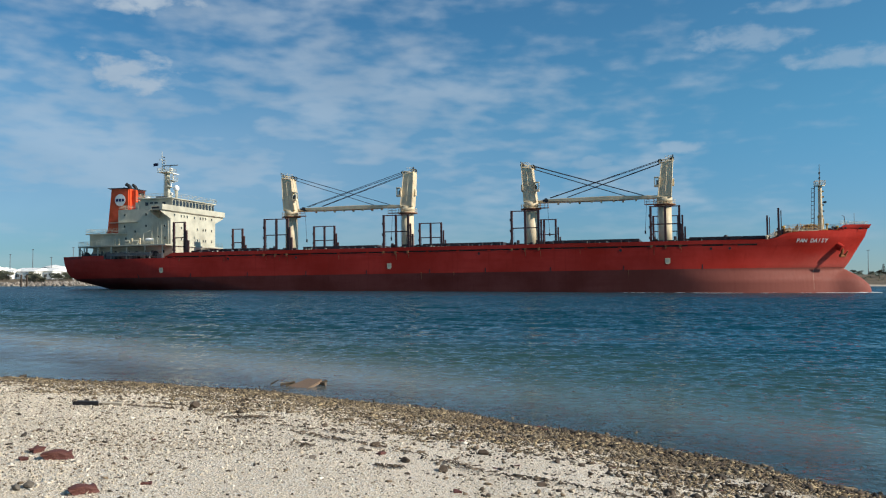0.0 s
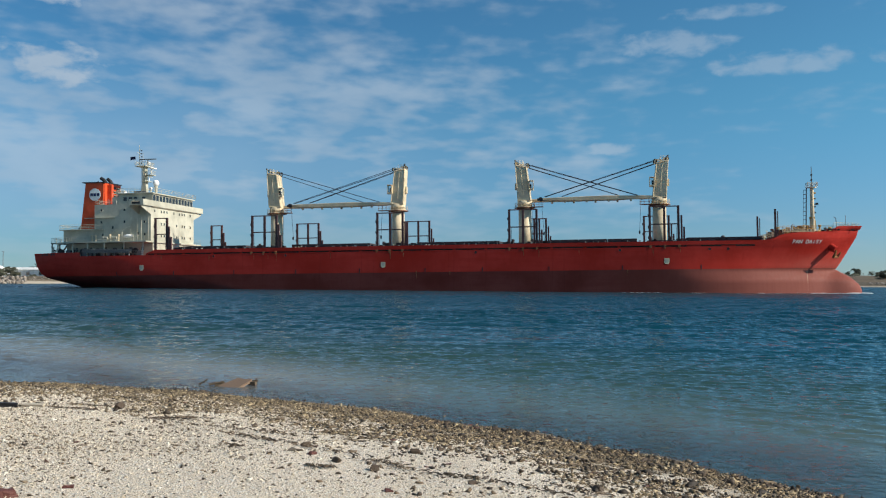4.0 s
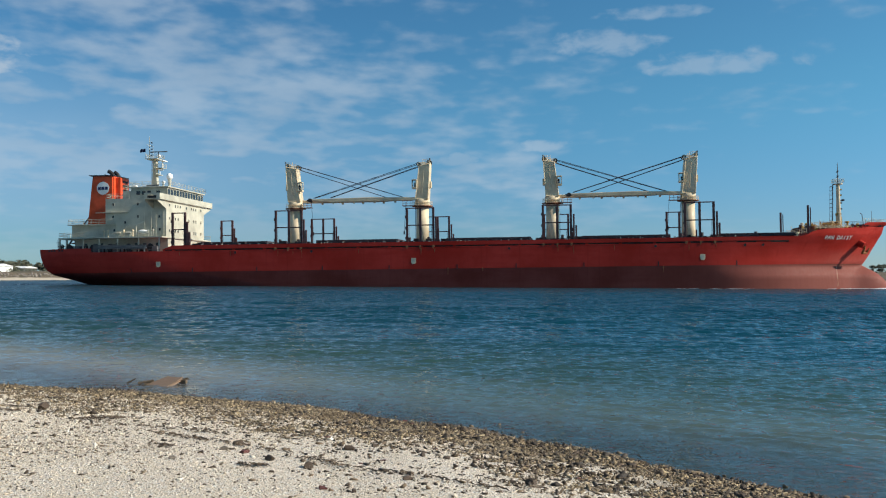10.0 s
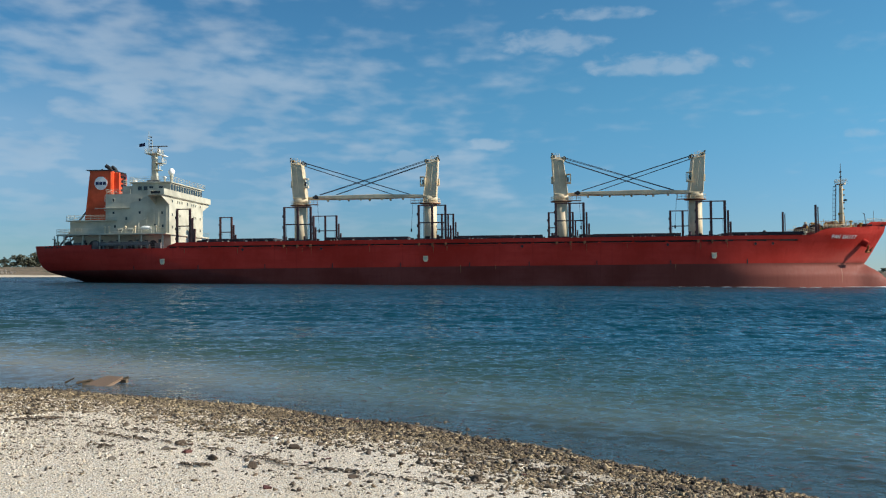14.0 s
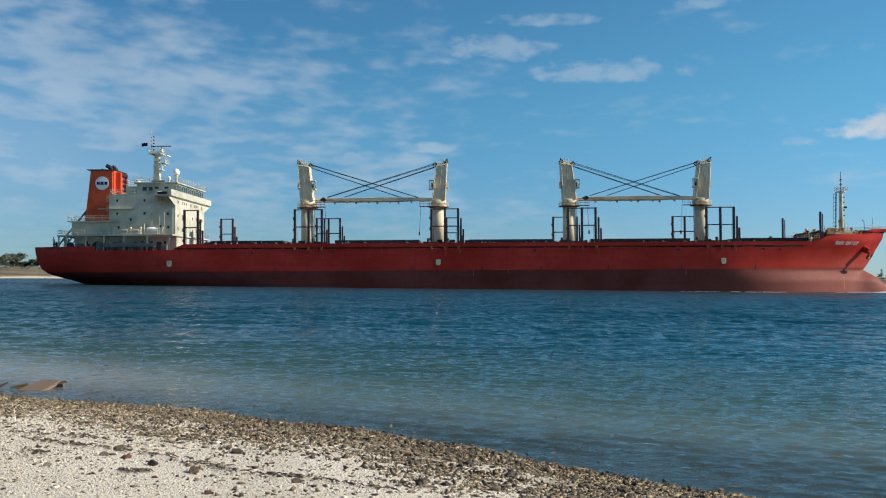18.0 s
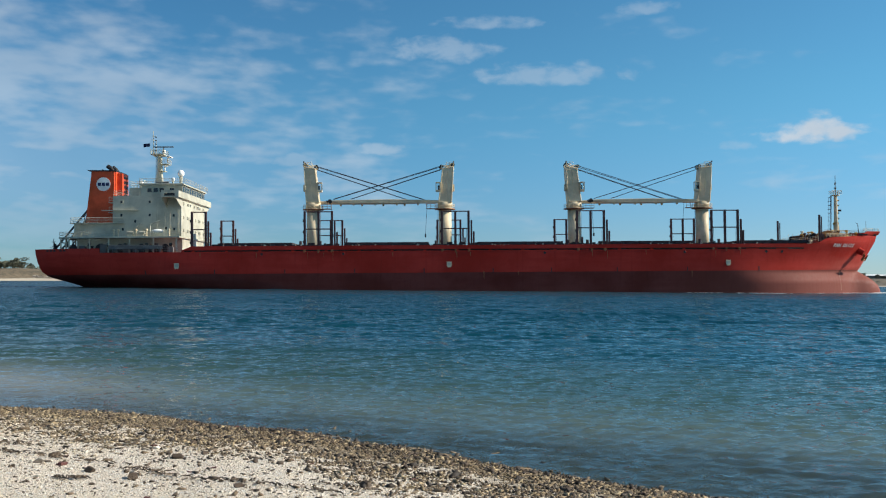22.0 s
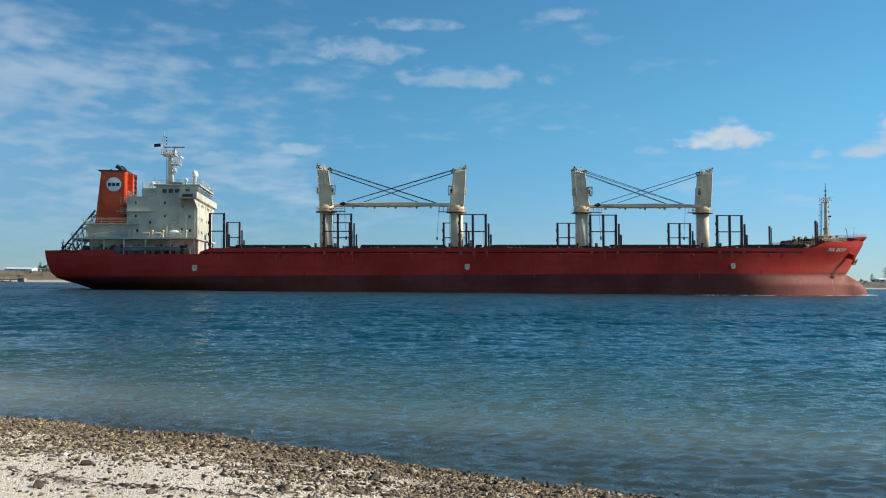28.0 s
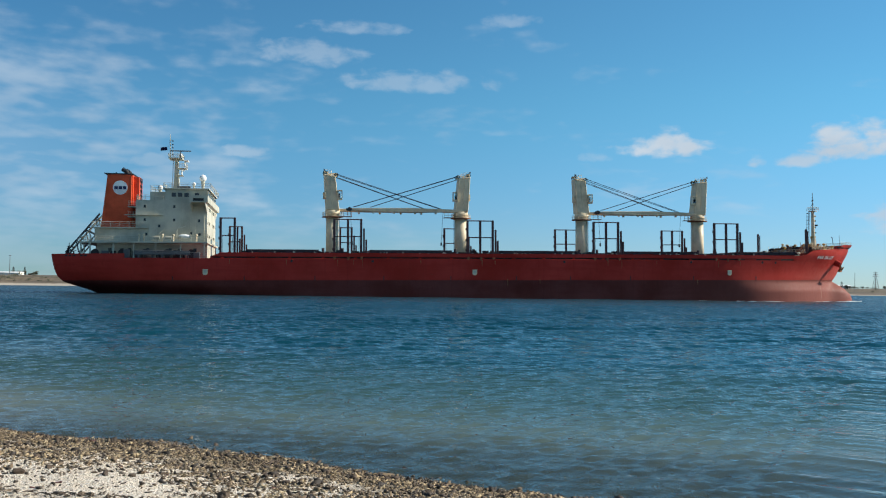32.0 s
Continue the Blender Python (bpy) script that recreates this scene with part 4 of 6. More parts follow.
for z, ys in ((16.45, (-8.4, -5.5, -4.3, -3.0, 0.2, 2.9, 4.1, 5.3, 8.2)), (13.7, (-8.4, -5.5, -4.2, 1.5, 4.2, 5.3, 8.2)), (11.1, (-8.4, -5.5, -4.2, 1.5, 4.2, 5.3, 8.2))):
    for y in ys:
        window(tower, 28.585, 28.64, y - 0.21, y + 0.21, z - 0.27, z + 0.27)
for k in range(13):
    y = -8.7 + k * 1.45
    window(wheelhouse, 28.585, 28.64, y - 0.56, y + 0.56, 18.55, 19.9)
for s in (-1, 1):
    for x, z in ((16.9, 16.7), (22.4, 16.7), (16.9, 14.1), (22.4, 14.1), (27.1, 14.0), (19.6, 12.9), (25.6, 11.5), (17.2, 11.3), (27.2, 11.3)):
        y0, y1 = (-10.04, -9.985) if s < 0 else (9.985, 10.04)
        window(tower, x - 0.21, x + 0.21, y0, y1, z - 0.27, z + 0.27)
    for x in (22.2, 23.4, 24.6, 26.6):
        y0, y1 = (-9.44, -9.385) if s < 0 else (9.385, 9.44)
        window(wheelhouse, x - 0.42, x + 0.42, y0, y1, 18.7, 19.5)
    for x in (10.4, 14.0, 17.4, 21.6, 26.3):
        y0, y1 = (-9.24, -9.185) if s < 0 else (9.185, 9.24)
        window(poop_house, x - 0.3, x + 0.3, y0, y1, 7.9, 8.6)
    for x in (12.6, 23.5):                               # doors of the lower tiers
        bm = bmesh.new()
        block(bm, x - 0.4, x + 0.4, s * 9.26, s * 9.18, 6.6, 8.55, 0.02)
        part("door", bm, GREY, poop_house)
    for x in (17.6, 19.1, 23.9, 25.4, 26.4, 28.1):       # upright stiffeners and pipes on the side
        bm = bmesh.new()
        tube(bm, (x, s * 10.05, 9.8), (x, s * 10.05, 15.1 if x > 23 else 12.4), 0.05, seg=5)
        part("pipe", bm, CREAM, tower)
    bm = bmesh.new()                                     # inclined ladder
    tube(bm, (18.2, s * 10.4, 9.8), (20.8, s * 10.4, 12.5), 0.06, seg=5)
    tube(bm, (18.2, s * 11.0, 9.8), (20.8, s * 11.0, 12.5), 0.06, seg=5)
    for k in range(10):
        u = (k + 0.5) / 10
        block(bm, 18.2 + 2.6 * u - 0.1, 18.2 + 2.6 * u + 0.1, s * 10.4, s * 11.0, 9.8 + 2.7 * u, 9.83 + 2.7 * u)
    part("stairs", bm, CREAM, ship)
    bm = bmesh.new()                                     # small projecting platform by the funnel
    block(bm, 13.2, 20.4, s * 10.0, s * 10.7, 14.95, 15.05)
    part("side_platform", bm, CREAM, tower)

railing([(17.6, -10.8, 12.6), (7.3, -10.8, 12.6), (7.3, 10.8, 12.6), (17.6, 10.8, 12.6)])
railing([(28.9, -13.2, 9.78), (13.0, -13.2, 9.78), (5.1, -10.5, 9.78), (5.1, 10.5, 9.78), (13.0, 13.2, 9.78), (28.9, 13.2, 9.78)])
railing([(29.2, -9.8, 20.4), (20.3, -9.8, 20.4), (20.3, 9.8, 20.4), (29.2, 9.8, 20.4), (29.2, -9.8, 20.4)])
railing([(20.4, -6.4, 19.9), (17.4, -6.4, 19.9), (17.4, 6.4, 19.9), (20.4, 6.4, 19.9)], 1.3)
railing([(x, -(half_breadth(x, 6.6) - 0.1), 6.6) for x in (29.0, 24.0, 19.0, 14.0)], 1.05, mat=GREY, r=0.022)
railing([(x, half_breadth(x, 6.6) - 0.1, 6.6) for x in (29.0, 24.0, 19.0, 14.0)], 1.05, mat=GREY, r=0.022)
railing([(20.4, -9.9, 17.95), (15.3, -9.9, 17.95), (15.3, 9.9, 17.95), (20.4, 9.9, 17.95)], 1.0)

# platforms between funnel and house
for z in (14.9, 16.9):
    bm = bmesh.new()
    block(bm, 13.0, 15.25, -6.0, 6.0, z, z + 0.12)
    part("catwalk", bm, CREAM, ship)
    railing([(13.1, -5.9, z + 0.12), (15.2, -5.9, z + 0.12)], 1.0, 0.9)

# funnel
bm = bmesh.new()
prism(bm, [(7.4, 12.6), (13.45, 12.6), (13.5, 23.6), (8.6, 23.6)], -3.4, 3.4)
bmesh.ops.bevel(bm, geom=[e for e in bm.edges if abs((e.verts[0].co - e.verts[1].co).z) > 5], offset=0.25, segments=3, affect="EDGES")
funnel = part("funnel", bm, ORANGE, ship, "orange-red funnel with a white disc and dark cap")
bm = bmesh.new()
block(bm, 13.4, 14.6, -2.3, 1.6, 12.6, 23.3, 0.08)
casing = part("engine_casing", bm, ORANGE, funnel)
for k in range(5):
    for dy in (-0.9, 0.45):
        bm = bmesh.new()
        block(bm, 14.58, 14.66, -0.5 + dy, 0.5 + dy, 18.4 + k * 0.95, 18.9 + k * 0.95)
        part("louvre", bm, BLACK, funnel)
bm = bmesh.new()
prism(bm, [(7.8, 23.85), (8.3, 23.58), (13.6, 23.58), (13.6, 23.8)], -3.6, 3.6)
part("funnel_cap", bm, BLACK, funnel)
for x, y, r, lean in ((11.9, -0.8, 0.42, -0.7), (12.2, 1.2, 0.40, -0.6), (9.6, 0.3, 0.22, -0.2)):
    bm = bmesh.new()
    tube(bm, (x + 0.4, y, 23.7), (x + lean * 0.3, y, 24.6 if r > 0.3 else 24.35), r, seg=14)
    if r > 0.3:
        tube(bm, (x + lean * 0.3, y, 24.55), (x + lean * 1.3, y, 25.0), r, seg=14)
    part("exhaust_pipe", bm, BLACK, funnel)
for s in (-1, 1):
    bm = bmesh.new()
    tube(bm, (11.1, s * 3.40, 20.95), (11.1, s * 3.44, 20.95), 1.42, seg=40)
    disc = part("funnel_disc", bm, WHITE, funnel, "white disc with three short blue bars")
    for k in (-1, 0, 1):
        bm = bmesh.new()
        block(bm, 11.1 + k * 0.8 - 0.33, 11.1 + k * 0.8 + 0.33, s * 3.44, s * 3.455, 20.6, 21.25)
        part("bar", bm, NAVY, disc)

# main mast
bm = bmesh.new()
prism(bm, [(20.9, 20.4), (22.3, 20.4), (22.0, 24.0), (21.9, 27.3), (21.2, 27.3), (21.15, 24.0)], -0.55, 0.55)
mast = part("main_mast", bm, CREAM, ship, "cream signal mast with radar platforms")
bm = bmesh.new()
block(bm, 20.1, 22.8, -1.9, 1.9, 27.3, 27.45)
part("radar_platform", bm, CREAM, mast)
for box in ((21.9, 23.6, -1.2, 1.2, 25.35, 25.45), (21.5, 22.9, -1.0, 1.0, 23.9, 24.0)):
    bm = bmesh.new()
    block(bm, *box)
    part("radar_platform", bm, CREAM, mast)
bm = bmesh.new()
tube(bm, (22.3, 0, 27.45), (22.3, 0, 29.0), 0.14, 0.1, 8)
block(bm, 20.2, 24.4, -0.12, 0.12, 28.98, 29.2, 0.04)
part("radar_scanner", bm, GREY, mast)
for pts in ([(20.1, -1.9, 27.45), (22.8, -1.9, 27.45), (22.8, 1.9, 27.45), (20.1, 1.9, 27.45), (20.1, -1.9, 27.45)],
            [(21.9, -1.2, 25.45), (23.6, -1.2, 25.45), (23.6, 1.2, 25.45)]):
    railing(pts, 0.9, 0.9, CREAM, mast)
for x, z, w in ((23.2, 26.9, 1.5), (22.6, 25.0, 1.0)):
    bm = bmesh.new()
    tube(bm, (x, 0, z - 1.2), (x, 0, z), 0.12, seg=8)
    block(bm, x - 0.15, x + w * 0.5, -w * 0.8, w * 0.8, z, z + 0.2, 0.04)
    part("radar_scanner", bm, WHITE, mast)
bm = bmesh.new()
tube(bm, (20.25, 0, 27.4), (20.2, 0, 32.5), 0.11, 0.05, 8)
tube(bm, (20.2, -1.2, 30.6), (20.2, 1.2, 30.6), 0.05, seg=6)
tube(bm, (20.0, 0, 31.3), (20.7, 0, 31.3), 0.05, seg=6)
tube(bm, (20.6, 0.9, 27.4), (20.6, 0.9, 30.6), 0.04, seg=6)
part("topmast", bm, CREAM, mast)
bm = bmesh.new()
for dy in (-0.25, 0.25):
    tube(bm, (20.75, dy, 20.5), (20.85, dy, 27.3), 0.04, seg=5)
for k in range(22):
    tube(bm, (20.8, -0.25, 20.8 + 0.3 * k), (20.8, 0.25, 20.8 + 0.3 * k), 0.025, seg=4)
part("mast_ladder", bm, CREAM, mast)
bm = bmesh.new()
for k in range(5):
    block(bm, 20.6, 20.85, -0.15, 0.15, 28.2 + k * 0.7, 28.45 + k * 0.7, 0.03)
part("signal_light", bm, BLACK, mast)
bm = bmesh.new()
ball(bm, 22.2, 0.6, 28.2, 0.42)
part("radome", bm, WHITE, mast, smooth=True)
bm = bmesh.new()                                         # small flag, stiff in the breeze
last = None
for k in range(7):
    x, y = 19.75 - k * 0.22, -1.0 + 0.10 * math.sin(k * 1.3)
    pair = bm.verts.new((x, y, 29.75 - 0.03 * k)), bm.verts.new((x, y + 0.04, 29.05 - 0.03 * k))
    if last:
        bm.faces.new((last[0], pair[0], pair[1], last[1]))
    last = pair
bmesh.ops.solidify(bm, geom=bm.faces[:], thickness=0.02)
flag = part("flag", bm, NAVY, mast, "small dark blue flag on its halyard")
bm = bmesh.new()
tube(bm, (19.75, -1.0, 28.9), (20.2, -1.1, 30.6), 0.015, seg=4)
part("halyard", bm, GREY, mast)
for x, y, z, r in ((27.35, -5.5, 22.85, 0.68), (25.5, -4.5, 21.75, 0.36), (18.9, -4.0, 21.0, 0.5)):
    bm = bmesh.new()
    ball(bm, x, y, z, r, r * 1.12)
    dome = part("satellite_dome", bm, WHITE, ship, "white satellite dome", smooth=True)
    bm = bmesh.new()
    tube(bm, (x, y, 19.9 if x < 20 else 20.4), (x, y, z - r * 0.7), r * 0.35, r * 0.6, 10)
    part("dome_stand", bm, CREAM, dome)
bm = bmesh.new()
block(bm, 22.4, 25.0, -6.2, -5.6, 20.4, 21.2, 0.05)
part("bridge_locker", bm, GREY, ship)

# life-saving gear, boat deck
bm = bmesh.new()
ball(bm, 0, 0, 0, 1.0)
for v in bm.verts:
    v.co = Vector((24.6 + v.co.x * 1.15, -12.2 + v.co.y * 0.5, 10.8 + v.co.z * 0.42))
part("rescue_boat", bm, WHITE, ship, "small white rescue boat", smooth=True)
bm = bmesh.new()
tube(bm, (23.2, -12.4, 9.8), (23.2, -12.4, 12.2), 0.09, seg=8)
tube(bm, (23.2, -12.4, 12.2), (25.0, -12.6, 12.8), 0.08, seg=8)
part("davit", bm, CREAM, ship)
bm = bmesh.new()
tube(bm, (25.8, -12.4, 9.8), (25.8, -12.4, 11.2), 0.09, seg=8)
part("boat_chock", bm, CREAM, ship)
for x in (19.0, 21.2):
    bm = bmesh.new()
    tube(bm, (x, -12.8, 10.5), (x + 1.1, -12.8, 10.5), 0.32, seg=14)
    block(bm, x + 0.2, x + 0.9, -13.0, -12.6, 9.78, 10.25)
    part("life_raft_canister", bm, CREAM, ship)
bm = bmesh.new()
for x in (16.3, 17.2, 20.6, 22.6, 26.9):
    tube(bm, (x, -12.7, 9.78), (x, -12.7, 10.9), 0.16, seg=8)
    ball(bm, x, -12.7, 11.0, 0.26, seg=10)
tagged(part("deck_vents", bm, CRANE, ship), kind="stuff")

# accommodation ladder stowed along the rail, mooring gear aft
bm = bmesh.new()
block(bm, 15.5, 25.8, -13.5, -12.9, 7.25, 7.45, 0.03)
for dy in (-13.52, -12.95):
    tube(bm, (15.5, dy, 8.0), (25.8, dy, 7.9), 0.07, seg=6)
    block(bm, 15.5, 25.8, dy, dy + 0.05, 7.4, 7.85)
    for k in range(16):
        block(bm, 15.6 + k * 0.66, 15.7 + k * 0.66, dy - 0.02, dy + 0.07, 7.2, 8.0)
for x in (16.2, 20.6, 25.2):
    block(bm, x, x + 0.25, -13.4, -13.0, 6.45, 7.25)
part("gangway", bm, GREY, ship, "grey accommodation ladder stowed along the rail")
rng = random.Random(9)
for k in range(10):
    x, y = rng.uniform(0.9, 6.5), rng.uniform(-8.5, 7)
    bm = bmesh.new()
    r = rng.uniform(0.35, 0.6)
    tube(bm, (x, y - 0.6, 7.3), (x, y + 0.6, 7.3), r, seg=12)
    block(bm, x - 0.5, x + 0.5, y - 0.8, y + 0.8, 6.45, 7.0 + rng.uniform(0, 0.5), 0.05)
    tube(bm, (x, y, 7.0), (x, y, rng.uniform(8.2, 9.1)), 0.12, seg=6)
    tube(bm, (x - 0.3, y, 8.2), (x + 0.5, y, 8.4), 0.07, seg=6)
    part("mooring_winch", bm, BLACK, ship, "dark mooring winch")
bm = bmesh.new()
tube(bm, (2.2, -6, 7.4), (2.2, -6, 9.7), 0.07, seg=6)
tube(bm, (1.8, -6, 9.0), (2.5, -6, 9.1), 0.06, seg=6)
part("stern_light_post", bm, BLACK, ship)
for k in range(14):                                      # dark gear stowed under the boat deck, partly added to deepen the shade there
    x, y = 8.5 + k * 1.42 + rng.uniform(-0.4, 0.4), -rng.uniform(10.2, 12.2)
    bm = bmesh.new()
    if k % 3 == 0:
        tube(bm, (x, y - 0.3, 7.6), (x, y + 0.3, 7.6), 0.55, seg=14)
        tube(bm, (x, y - 0.4, 7.6), (x, y - 0.34, 7.6), 0.75, seg=16)
        block(bm, x - 0.5, x + 0.5, y - 0.3, y + 0.3, 6.45, 7.1)
        part("hose_reel", bm, rng.choice((BLACK, RUST)), ship, "dark hose reel")
    elif k % 3 == 1:
        block(bm, x - 0.6, x + 0.6, y - 0.35, y + 0.35, 6.45, rng.uniform(7.7, 8.3), 0.05)
        part("deck_locker", bm, rng.choice((GREY, BLACK, GREY)), ship, "grey deck locker")
    else:
        for dx in (-0.3, 0.3):
            tube(bm, (x + dx, y, 6.45), (x + dx, y, 7.9), 0.22, seg=10)
            tube(bm, (x + dx, y, 7.9), (x + dx, y, 8.0), 0.30, seg=10)
        block(bm, x - 0.6, x + 0.6, y - 0.3, y + 0.3, 6.45, 6.75)
        part("bollard", bm, BLACK, ship, "black twin mooring bollards")
# free-fall boat ramp over the stern
for y in (1.0, 4.2):
    bm = bmesh.new()
    tube(bm, (-0.1, y, 8.0), (6.4, y, 16.0), 0.20, seg=8)
    tube(bm, (1.8, y, 7.0), (5.6, y, 11.6), 0.14, seg=8)
    for x, z in ((1.9, 10.5), (3.7, 12.7), (5.6, 15.0)):
        tube(bm, (x, y, z), (x + 0.5, y, z - 2.4), 0.12, seg=6)
        tube(bm, (x, y, z), (x + 2.0, y, z - 1.2), 0.10, seg=6)
    part("boat_ramp_rail", bm, GREY if y < 2 else CREAM, ship, "inclined steel boat-launching ramp")
for u in (0.15, 0.4, 0.65, 0.9):
    bm = bmesh.new()
    tube(bm, (-0.1 + 6.5 * u, 1.0, 8.0 + 8.0 * u), (-0.1 + 6.5 * u, 4.2, 8.0 + 8.0 * u), 0.12, seg=6)
    part("boat_ramp_strut", bm, RUST, ship)
# ---- bow: foremast, windlass, anchor, name ----
bm = bmesh.new()
tube(bm, (166.15, 1.4, 8.25), (166.15, 1.4, 12.5), 0.62, 0.50, 16)
tube(bm, (166.15, 1.4, 12.5), (166.15, 1.4, 18.6), 0.42, 0.34, 16)
foremast = part("foremast", bm, CRANE, ship, "buff foremast with ladder and lamp platform")
bm = bmesh.new()
tube(bm, (166.15, 1.4, 18.5), (166.15, 1.4, 18.66), 0.9, seg=14)
part("lamp_platform", bm, CRANE, foremast)
bm = bmesh.new()
tube(bm, (166.15, 1.4, 15.2), (167.0, 1.4, 15.2), 0.07, seg=6)
block(bm, 166.75, 167.3, 1.2, 1.6, 15.1, 15.5, 0.04)
part("lamp_arm", bm, BLACK, foremast)
railing([(165.2, 0.5, 18.66), (167.1, 0.5, 18.66), (167.1, 2.3, 18.66), (165.2, 2.3, 18.66), (165.2, 0.5, 18.66)], 0.9, 0.95, CRANE, foremast)
bm = bmesh.new()
tube(bm, (166.15, 1.4, 18.6), (166.15, 1.4, 22.9), 0.12, 0.05, 8)
for z in (20.0, 21.0):
    tube(bm, (165.85, 1.4, z), (166.2, 1.4, z), 0.06, seg=6)
    block(bm, 166.0, 166.3, 1.25, 1.55, z, z + 0.35, 0.03)
part("topmast", bm, GREY, foremast)
bm = bmesh.new()                                         # caged ladder up its after side
for dy in (1.18, 1.62):
    tube(bm, (164.85, dy, 8.3), (165.15, dy, 18.6), 0.055, seg=5)
for k in range(34):
    tube(bm, (164.86 + 0.0088 * k, 1.18, 8.5 + 0.3 * k), (164.86 + 0.0088 * k, 1.62, 8.5 + 0.3 * k), 0.04, seg=4)
for k in range(11):                                      # hoops
    z = 9.6 + 0.85 * k
    tube(bm, (164.9 + 0.025 * k, 1.1, z), (164.35 + 0.025 * k, 1.15, z), 0.035, seg=4)
    tube(bm, (164.35 + 0.025 * k, 1.15, z), (164.35 + 0.025 * k, 1.65, z), 0.035, seg=4)
    tube(bm, (164.35 + 0.025 * k, 1.65, z), (164.9 + 0.025 * k, 1.7, z), 0.035, seg=4)
tube(bm, (164.35, 1.4, 9.6), (164.6, 1.4, 18.1), 0.03, seg=4)
part("mast_ladder", bm, POST, foremast)
bm = bmesh.new()
block(bm, 165.6, 166.6, 1.0, 1.8, 12.2, 12.7, 0.1)
part("junction_box", bm, OCHRE, foremast)
bm = bmesh.new()
block(bm, 166.3, 166.75, 1.1, 1.7, 10.4, 12.0, 0.1)
part("cable_box", bm, OCHRE, foremast)
for z in (13.4, 14.6, 16.2, 17.3):                       # clips and small lamps on the pole
    bm = bmesh.new()
    block(bm, 166.45, 166.85, 1.2, 1.6, z, z + 0.3, 0.05)
    part("mast_lamp", bm, rng.choice((GREY, OCHRE, BLACK)), foremast)


def windlass(x, y, base, size, mat, turn=0):
    """A winch: bed, side frames, flanged drum, motor, brake lever."""
    bm = bmesh.new()
    block(bm, -0.8, 0.8, -0.9, 0.9, 0, 0.16)
    for dy in (-0.82, -0.2, 0.75):
        prism(bm, [(-0.55, 0.1), (0.55, 0.1), (0.2, 1.0), (-0.2, 1.0)], dy, dy + 0.07)
    ob = part("windlass", bm, mat, ship, "rusty windlass with flanged rope drums")
    ob.matrix_basis = pose(x, y, base, 0, 0, turn) @ Matrix.Scale(size, 4)
    bm = bmesh.new()
    tube(bm, (0, -1.2, 0.85), (0, 1.1, 0.85), 0.10, seg=8)
    tube(bm, (0, -0.1, 0.85), (0, 0.7, 0.85), 0.30, seg=12)
    for dy in (-0.12, 0.68):
        tube(bm, (0, dy, 0.85), (0, dy + 0.06, 0.85), 0.60, seg=16)
    part("drum", bm, RUST if mat is not RUST else BLACK, ob)
    bm = bmesh.new()
    tube(bm, (0, -1.25, 0.85), (0, -0.95, 0.85), 0.28, 0.20, 10)
    part("warping_head", bm, RUST, ob)
    bm = bmesh.new()
    tube(bm, (0.55, -0.7, 0.6), (0.55, -0.1, 0.6), 0.24, seg=10)
    block(bm, 0.3, 0.8, -0.75, -0.05, 0.12, 0.42)
    part("motor", bm, GREY, ob)
    bm = bmesh.new()
    tube(bm, (-0.35, 0.8, 0.4), (-0.55, 0.8, 1.75), 0.035, seg=5)
    part("brake_lever", bm, CRANE, ob)


rng = random.Random(21)
for x, y, base, size, mat in ((158.9, -3.4, 8.25, 1.25, RUST), (160.2, 0.6, 8.25, 1.35, BLACK), (160.8, 5.2, 8.25, 1.3, RUST), (162.3, -3.6, 8.25, 1.2, RUST),
                              (162.9, 3.4, 8.25, 1.35, RUST), (163.2, -1.0, 8.25, 1.75, BLACK), (164.9, -1.6, 8.25, 1.5, BLACK), (165.2, 4.2, 8.25, 1.3, RUST),
                              (167.6, -0.8, 8.25, 1.2, RUST), (168.6, 1.6, 8.25, 1.15, BLACK), (159.2, 7.2, 8.25, 1.25, RUST), (158.4, 3.4, 8.25, 1.2, BLACK)):
    windlass(x, y, base, size, mat, rng.uniform(-8, 8))


def mushroom_vent(x, y, base, top, mat):
    bm = bmesh.new()
    tube(bm, (x, y, base), (x, y, top - 0.3), 0.16, seg=8)
    tube(bm, (x, y, top - 0.35), (x, y, top - 0.1), 0.34, seg=12)
    tube(bm, (x, y, top - 0.1), (x, y, top), 0.34, 0.16, 12)
    part("deck_vent", bm, mat, ship)


